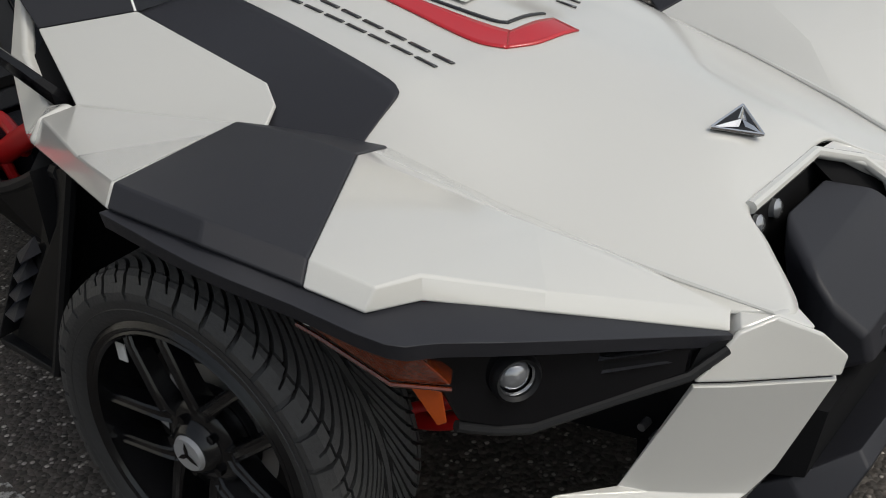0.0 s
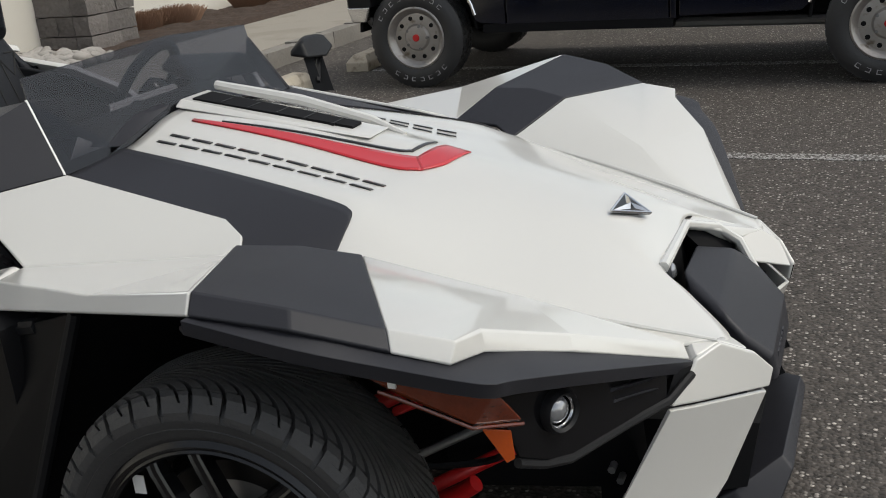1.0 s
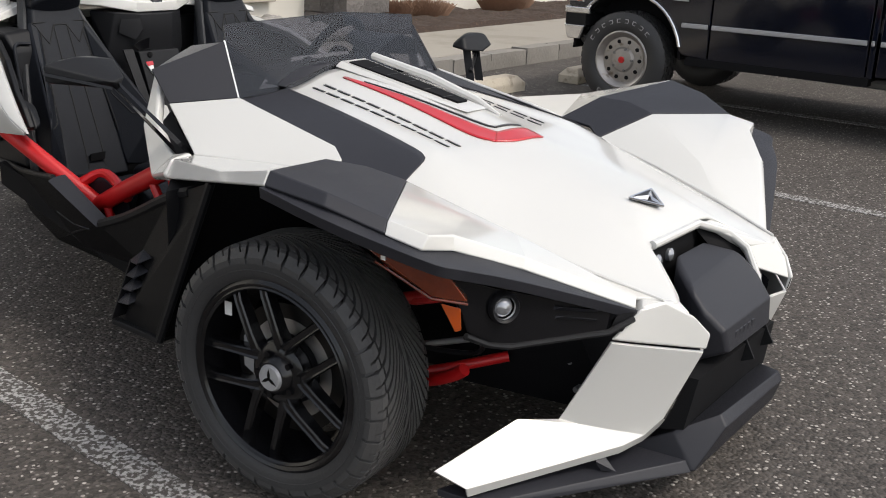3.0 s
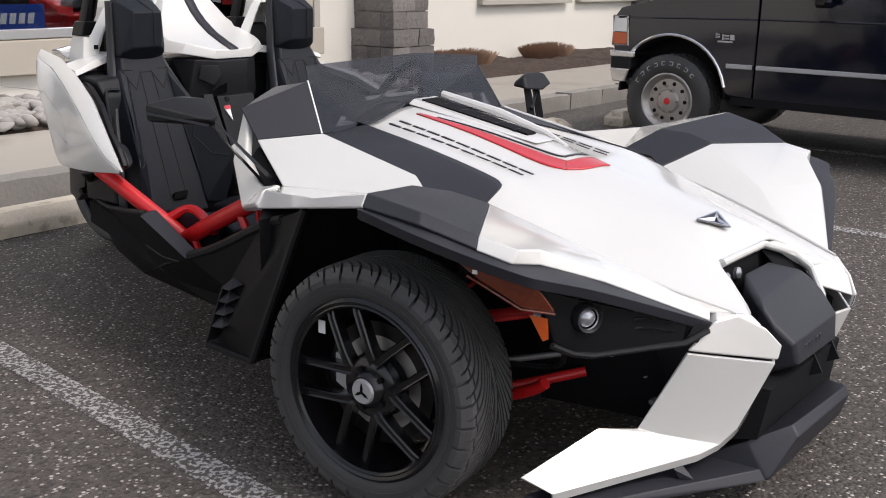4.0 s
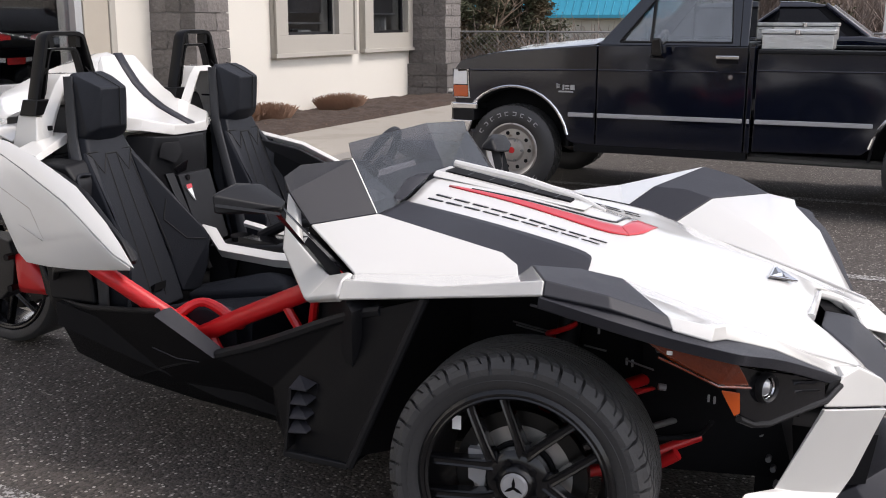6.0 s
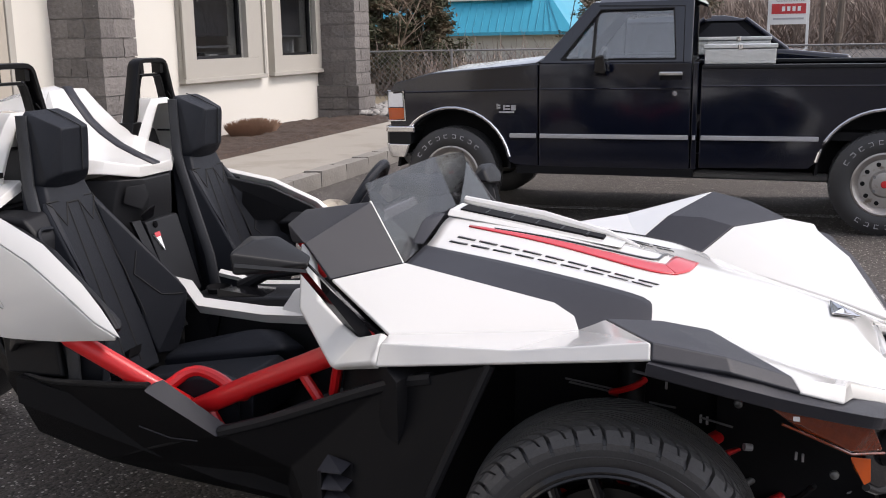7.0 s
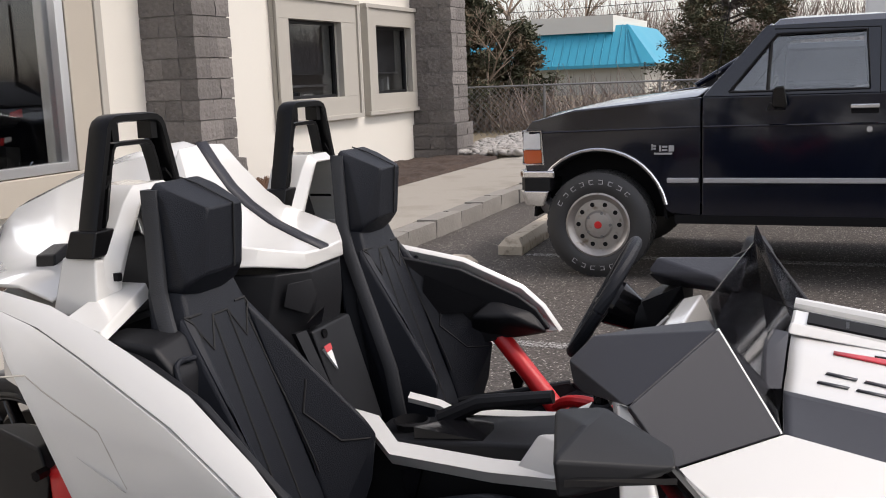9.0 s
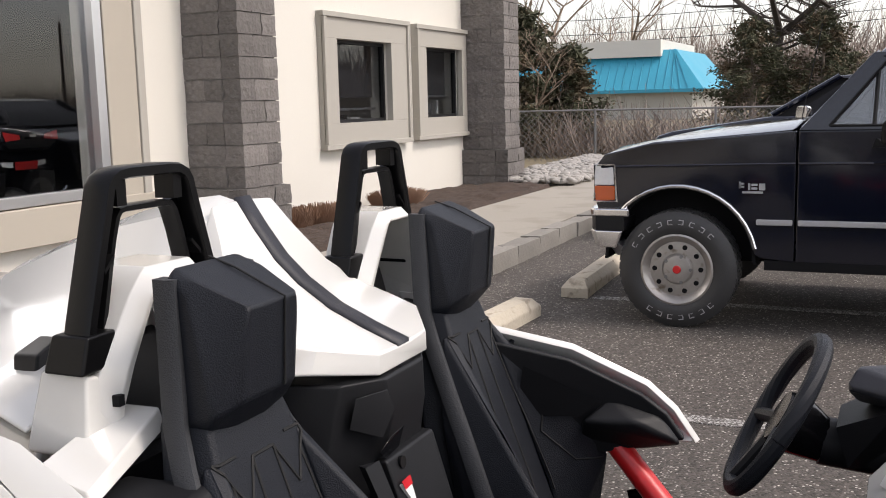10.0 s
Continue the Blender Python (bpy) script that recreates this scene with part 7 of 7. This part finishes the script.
def fence(pts, h=1.15):
    f = thing("chain_fence", "grey steel chain-link fence with top rail", "fence")
    for (x0, y0), (x1, y1) in zip(pts, pts[1:]):
        n = max(2, int(math.hypot(x1 - x0, y1 - y0) / 2.4))
        for i in range(n):
            x, y = x0 + (x1 - x0) * i / n, y0 + (y1 - y0) * i / n
            part("post", bm_cyl((x, y, 0), (x, y, h + .04), .03, n=8), STEEL, f)
        part("top_rail", bm_cyl((x0, y0, h), (x1, y1, h), .022, n=8), STEEL, f)
        bm = bmesh.new()
        L = math.hypot(x1 - x0, y1 - y0)
        d = Vector((x1 - x0, y1 - y0, 0)) / L
        k = 0.0
        while k < L + h:
            for s in (1, -1):
                a = k if s > 0 else k - h
                b = a - h * s * -1 if s > 0 else k
                p0, p1 = (k - h, 0) if s > 0 else (k, 0), (k, h) if s > 0 else (k - h, h)
                q0 = max(0, min(L, p0[0]))
                q1 = max(0, min(L, p1[0]))
                if abs(p1[0] - p0[0]) > 1e-6 and q0 != q1:
                    z = lambda t: p0[1] + (p1[1] - p0[1]) * (t - p0[0]) / (p1[0] - p0[0])
                    A, B = Vector((x0, y0, 0)) + d * q0, Vector((x0, y0, 0)) + d * q1
                    A.z, B.z = z(q0), z(q1)
                    bm_tube([A, B], .006, 3, bm)
            k += .14
        part("mesh", bm, STEEL, f)
    return f


fence([(-12.5, 20.5), (-4.6, 21.5), (3.0, 22.5)])


def branchy(name, label, at, height, spread, seed, depth=4, r0=.16, mat=None, upright=0.6, twigs=True):
    """Bare tree: tapered trunk that forks again and again into fine twigs."""
    rnd = random.Random(seed)
    t = thing(name, label, "tree", "bare trees")
    t.location = at
    trunk, limbs = bmesh.new(), bmesh.new()

    def grow(p, d, length, r, level):
        steps = 3
        pts, rad = [p.copy()], [r]
        q = p.copy()
        for s in range(steps):
            d = (d + Vector((rnd.uniform(-.16, .16), rnd.uniform(-.16, .16), rnd.uniform(-.05, .12)))).normalized()
            q = q + d * (length / steps)
            pts.append(q.copy())
            rad.append(r * (1 - .45 * (s + 1) / steps))
        bm_tube(pts, rad, 8 if level == 0 else (5 if level < 3 else 3), trunk if level == 0 else limbs)
        if level < depth:
            n = rnd.randint(3, 4) if level else rnd.randint(5, 7)
            for i in range(n):
                k = rnd.uniform(.35, 1.0) if i else 1.0
                base = pts[min(steps, 1 + int(k * steps * .99))] if k > .4 else pts[1]
                a = rnd.uniform(0, 6.283)
                side = Vector((math.cos(a), math.sin(a), rnd.uniform(-.1, .5)))
                nd = (d * upright + side * spread).normalized()
                grow(base, nd, length * rnd.uniform(.5, .78), max(.006, r * rnd.uniform(.38, .58)), level + 1)
    grow(Vector((0, 0, -.2)), Vector((0, 0, 1)), height * .42, r0, 0)
    part("trunk", trunk, mat or BARK, t)
    part("branchwork", limbs, mat or TWIG, t)
    return t


def evergreen(name, label, at, height, width, seed, n=5200):
    """Conifer: trunk, tiers of drooping boughs and thousands of small needle sprays."""
    rnd = random.Random(seed)
    t = thing(name, label, "tree", "evergreens")
    t.location = at
    part("trunk", bm_tube([(0, 0, -.2), (0, 0, height * .95)], [.14, .02], 8), BARK, t)
    bm = bmesh.new()
    V, F = [], []
    nb = int(30 + height * 8)
    per = n // nb
    for b in range(nb):
        z = height * (0.06 + .9 * (b / nb))
        L = width * (1 - z / height) ** .75 * rnd.uniform(.65, 1.1) + .1
        a = rnd.uniform(0, 6.283)
        tip = Vector((L * math.cos(a), L * math.sin(a), z + L * rnd.uniform(-.1, .35)))
        bm_tube([(0, 0, z), tip], [.03, .006], 4, bm)
        for _ in range(per):
            k = rnd.uniform(.25, 1.0)
            p = Vector((0, 0, z)).lerp(tip, k) + Vector((rnd.gauss(0, .11), rnd.gauss(0, .11), rnd.gauss(0, .09))) * (0.6 + width * .3)
            s = rnd.uniform(.05, .12) * (.7 + height * .08)
            u = Vector((rnd.gauss(0, 1), rnd.gauss(0, 1), rnd.gauss(0, .6))).normalized() * s
            w = u.cross(Vector((rnd.gauss(0, 1), rnd.gauss(0, 1), rnd.gauss(0, 1)))).normalized() * s * .35
            i = len(V)
            V += [tuple(p - u), tuple(p + w), tuple(p + u), tuple(p - w)]
            F.append((i, i + 1, i + 2, i + 3))
    part("branchwork", bm, BARK, t)
    mesh = bpy.data.meshes.new("crown")
    mesh.from_pydata(V, [], F)
    link_mesh("crown", mesh, NEEDLES, t)
    return t


def brush(label, area, n, h, seed, mat):
    """A thicket: many thin upright stems with side twigs."""
    rnd = random.Random(seed)
    V, F = [], []
    for _ in range(n):
        x, y = rnd.uniform(*area[:2]), rnd.uniform(*area[2:])
        hh = h * rnd.uniform(.4, 1.1)
        p = Vector((x, y, -.05))
        for k in range(5):
            d = Vector((rnd.gauss(0, .55), rnd.gauss(0, .55), 1)).normalized() * hh * rnd.uniform(.5, 1)
            w = Vector((rnd.uniform(-1, 1), rnd.uniform(-1, 1), 0)).normalized() * (.012 + .006 * h)
            q = p + d * (k * .12)
            i = len(V)
            V += [tuple(q - w), tuple(q + w), tuple(q + d + w * .2), tuple(q + d - w * .2)]
            F.append((i, i + 1, i + 2, i + 3))
    mesh = bpy.data.meshes.new("brush")
    mesh.from_pydata(V, [], F)
    return tagged(link_mesh("brush", mesh, mat), label, "brush", kind="stuff")


evergreen("evergreen", "dense rust-green evergreen shrub behind the fence", (-10.0, 23.5, 0), 3.7, 2.0, 1, 15000)
evergreen("evergreen", "dense rust-green evergreen shrub behind the fence", (-8.9, 24.4, 0), 2.8, 1.5, 2, 9000)
evergreen("evergreen", "tall dark evergreen beside the teal roof", (-6.6, 43, 0), 4.5, 3.0, 3, 12000)
evergreen("evergreen", "tall dark evergreen beside the teal roof", (-3.9, 44, 0), 4.7, 3.2, 4, 12000)
branchy("bare_tree", "leafless shrub with pale stems behind the fence", (-9.0, 22.4, 0), 3.4, .75, 11, 4, .05)
branchy("bare_tree", "leafless roadside tree behind the teal roof", (-26, 78, 0), 15, .7, 12, 4, .25)
branchy("bare_tree", "leafless roadside tree behind the teal roof", (-21, 82, 0), 13, .7, 13, 4, .22)
branchy("bare_tree", "big spreading leafless tree with dark limbs", (-5.9, 46, 0), 10.0, 1.1, 14, 4, .34, mat=DARK_BARK, upright=.35)
branchy("bare_tree", "leafless tree on the far verge", (3, 52, 0), 12, .8, 15, 4, .22)
branchy("bare_tree", "leafless tree on the far verge", (9, 48, 0), 10, .8, 16, 4, .2)
branchy("bare_tree", "leafless tree on the far verge", (16, 52, 0), 12, .8, 17, 4, .24)
branchy("bare_tree", "leafless small tree behind the pickup", (7.0, 27, 0), 5.0, .8, 18, 4, .09)
branchy("bare_tree", "leafless small tree behind the pickup", (11.5, 30, 0), 6.0, .8, 19, 4, .1)
brush("dry brown thicket of bare stems along the fence", (-13, -4, 22.0, 24.5), 500, 1.3, 21, BRUSH)
brush("grey-brown winter woods on the far bank", (-60, 70, 88, 120), 5200, 8.5, 22, BRUSH)
brush("grey-brown winter woods on the far bank", (8, 60, 44, 62), 1900, 3.2, 23, BRUSH)

sign = thing("road_sign", "white roadside sign board with black and red rows on two posts", "sign")
SX, SY = .75, 46.0
for x in (SX - .82, SX + .82):
    part("sign_post", bm_box((x, SY, 2.0), (.12, .12, 4.2)), DECAL_WHITE, sign, bevel=0.01)
part("sign_board", bm_box((SX, SY - .04, 2.95), (1.55, .10, 2.3)), DECAL_WHITE, sign, bevel=0.01)
part("sign_bar", bm_box((SX, SY - .10, 2.48), (1.45, .02, .44)), RED_STRIPE, sign, "dark red name panel")
for i in range(4):
    part("letter_bar", bm_box((SX - .22 + i * .22, SY - .115, 2.48), (.13, .012, .2)), DECAL_WHITE, sign)
part("letter_bar", bm_box((SX - .52, SY - .115, 2.48), (.2, .012, .26)), RED, sign)
part("letter_bar", bm_box((SX, SY - .10, 2.05), (1.3, .02, .08)), TRUCK_TRIM, sign)


def sign_word(text, x, z, size, mat):
    """A raised word in the built-in font, facing -y."""
    cu = bpy.data.curves.new("word", "FONT")
    cu.body, cu.size, cu.align_x, cu.align_y, cu.extrude = text, size, "CENTER", "CENTER", .006
    tmp = bpy.data.objects.new("word", cu)
    mesh = bpy.data.meshes.new_from_object(tmp)
    bpy.data.objects.remove(tmp)
    mesh.materials.clear()
    ob = link_mesh("word", mesh, mat, sign)
    ob.matrix_world = pose(x, SY - .105, z, 90, 0, 0)


sign_word("NAILS", SX + .1, 3.28, .42, DECAL_BLACK)
sign_word("CLEANERS", SX + .05, 2.88, .26, TRUCK_TRIM)

lines = thing("utility_line", "sagging black overhead utility wires on wooden poles", "utility line")
for k, z in enumerate((6.0, 6.6, 7.6)):
    pts = [(-45 + i * 8, 70 - i * .5, z - .9 * math.sin(math.pi * ((i % 6) / 6))) for i in range(14)]
    part("wire", bm_tube(pts, .02, 4), PLASTIC, lines)
for x in (-45, 3, 51):
    part("pole", bm_cyl((x, 70 - (x + 45) / 16, 0), (x, 70 - (x + 45) / 16, 8.6), .16, .11, n=10), BARK, lines)

# vehicles on show behind the shop glass


def show_bike(x, y, turn, mat, label):
    b = thing("motorcycle", label, "motorcycle", "show vehicles")
    b.matrix_world = pose(x, y, .16, 0, 0, turn)
    for xx in (-.65, .65):
        part("wheel", bm_tube([(xx + .27 * math.cos(a), 0, .3 + .27 * math.sin(a)) for a in np.linspace(0, 6.283, 25)], .06, 8), RUBBER, b)
    part("body", bm_hull([(-.8, -.18, .75), (-.8, .18, .75), (.55, -.2, .95), (.55, .2, .95), (.3, -.2, .45), (.3, .2, .45), (-.5, -.2, .5), (-.5, .2, .5), (.75, 0, 1.15)]), mat, b, bevel=0.04)
    part("seat", bm_hull([(-.75, -.16, .8), (-.75, .16, .8), (0, -.15, .82), (0, .15, .82), (-.7, 0, .95), (-.1, 0, .88)]), VINYL, b, bevel=0.03)
    part("screen", bm_hull([(.6, -.18, 1.1), (.6, .18, 1.1), (.45, -.14, 1.35), (.45, .14, 1.35), (.58, -.18, 1.1), (.43, 0, 1.36)]), SMOKE, b)
    part("handlebar", bm_tube([(.4, -.38, 1.08), (.5, 0, 1.05), (.4, .38, 1.08)], .018, 8), CHROME, b)
    for s in (-1, 1):
        part("tail_light", bm_hull([(-.82, s * .12, .74), (-.80, s * .26, .76), (-.82, s * .12, .82), (-.78, s * .27, .84), (-.74, s * .2, .78)]), RED, b)
    return b


def touring_bike(x, y):
    """Seen from its tail: top box, lamps, panniers, pipes."""
    b = thing("motorcycle", "black touring motorcycle with top box and red tail lights indoors", "motorcycle", "show vehicles")
    b.matrix_world = pose(x, y, .16, 0, 0, 0)
    part("wheel", bm_tube([(-.1 + .26 * math.cos(a), 0, .32 + .26 * math.sin(a)) for a in np.linspace(0, 6.283, 25)], .07, 8), RUBBER, b)
    part("wheel", bm_tube([(-1.6 + .26 * math.cos(a), 0, .32 + .26 * math.sin(a)) for a in np.linspace(0, 6.283, 25)], .07, 8), RUBBER, b)
    part("body", bm_hull([(-1.5, -.2, .9), (-1.5, .2, .9), (-.1, -.16, .85), (-.1, .16, .85), (-1.3, -.2, .4), (-1.3, .2, .4), (-.2, -.14, .5), (-.2, .14, .5), (-1.3, 0, 1.1)]), GLOSS_BLACK, b, bevel=0.04)
    box = part("top_box", bm_hull([(x0, y0, z0) for x0, w, z0 in ((.16, .24, .96), (.20, .31, 1.04), (.16, .27, 1.14), (-.3, .28, 1.15), (-.3, .3, .96), (0, .2, 1.19)) for y0 in (-w, w)]), GLOSS_BLACK, b, "glossy black top box", bevel=0.03, seg=3)
    part("backrest", bm_hull([(-.22, -.2, 1.17), (-.22, .2, 1.17), (-.25, -.17, 1.36), (-.25, .17, 1.36), (-.34, -.2, 1.17), (-.34, .2, 1.17), (-.33, 0, 1.38)]), VINYL, b, bevel=0.03)
    for s in (-1, 1):
        part("tail_light", bm_hull([(.205, s * .13, 1.06), (.205, s * .29, 1.05), (.205, s * .14, 1.10), (.19, s * .30, 1.13), (.16, s * .2, 1.08)]), RED, box, "red tail lamp")
        part("side_lamp", bm_hull([(.10, s * .13, .82), (.09, s * .24, .835), (.10, s * .13, .87), (.08, s * .25, .875), (.05, s * .2, .85)]), HEADLIGHT, b, "clear side lamp")
        part("pannier", bm_hull([(x0, s * y0, z0) for x0, y0, z0 in ((.08, .18, .80), (.06, .38, .78), (.04, .20, .42), (.0, .44, .40), (-.55, .2, .8), (-.55, .42, .75), (-.55, .2, .42), (-.55, .44, .42))]), GLOSS_BLACK, b, bevel=0.03, seg=3)
        part("exhaust", bm_tube([(-.9, s * .3, .28), (.12, s * .34, .33)], .045, 12), CHROME, b)
        part("rail", bm_tube([(.10, s * .46, .62), (.02, s * .30, .40)], .014, 8), CHROME, b)
    part("brake_light", bm_hull([(.11, -.12, .80), (.11, .12, .80), (.12, -.13, .87), (.12, .13, .87), (.05, 0, .83)]), RED, b, "red brake lamp")
    part("box_badge", bm_box((.212, 0, 1.09), (.004, .07, .02)), CHROME, box)
    return b


touring_bike(-7.85, 5.0)
show_bike(-8.3, 4.0, 165, GLOSS_BLACK, "black motorcycle with red tail lights indoors")
show_bike(-8.1, 3.1, 165, RED, "red sports motorcycle indoors")
show_bike(-8.3, 1.6, 165, RED, "red sports motorcycle indoors")
# added fill light with no fitting behind it, brightens the vehicles indoors
showroom_fill = new("showroom_fill", bpy.data.lights.new("showroom_fill", "AREA"))
showroom_fill.data.energy, showroom_fill.data.size = 130, 3.0
showroom_fill.matrix_world = look((-9.5, 3.5, 3.6), (-8.6, 3.0, 0))
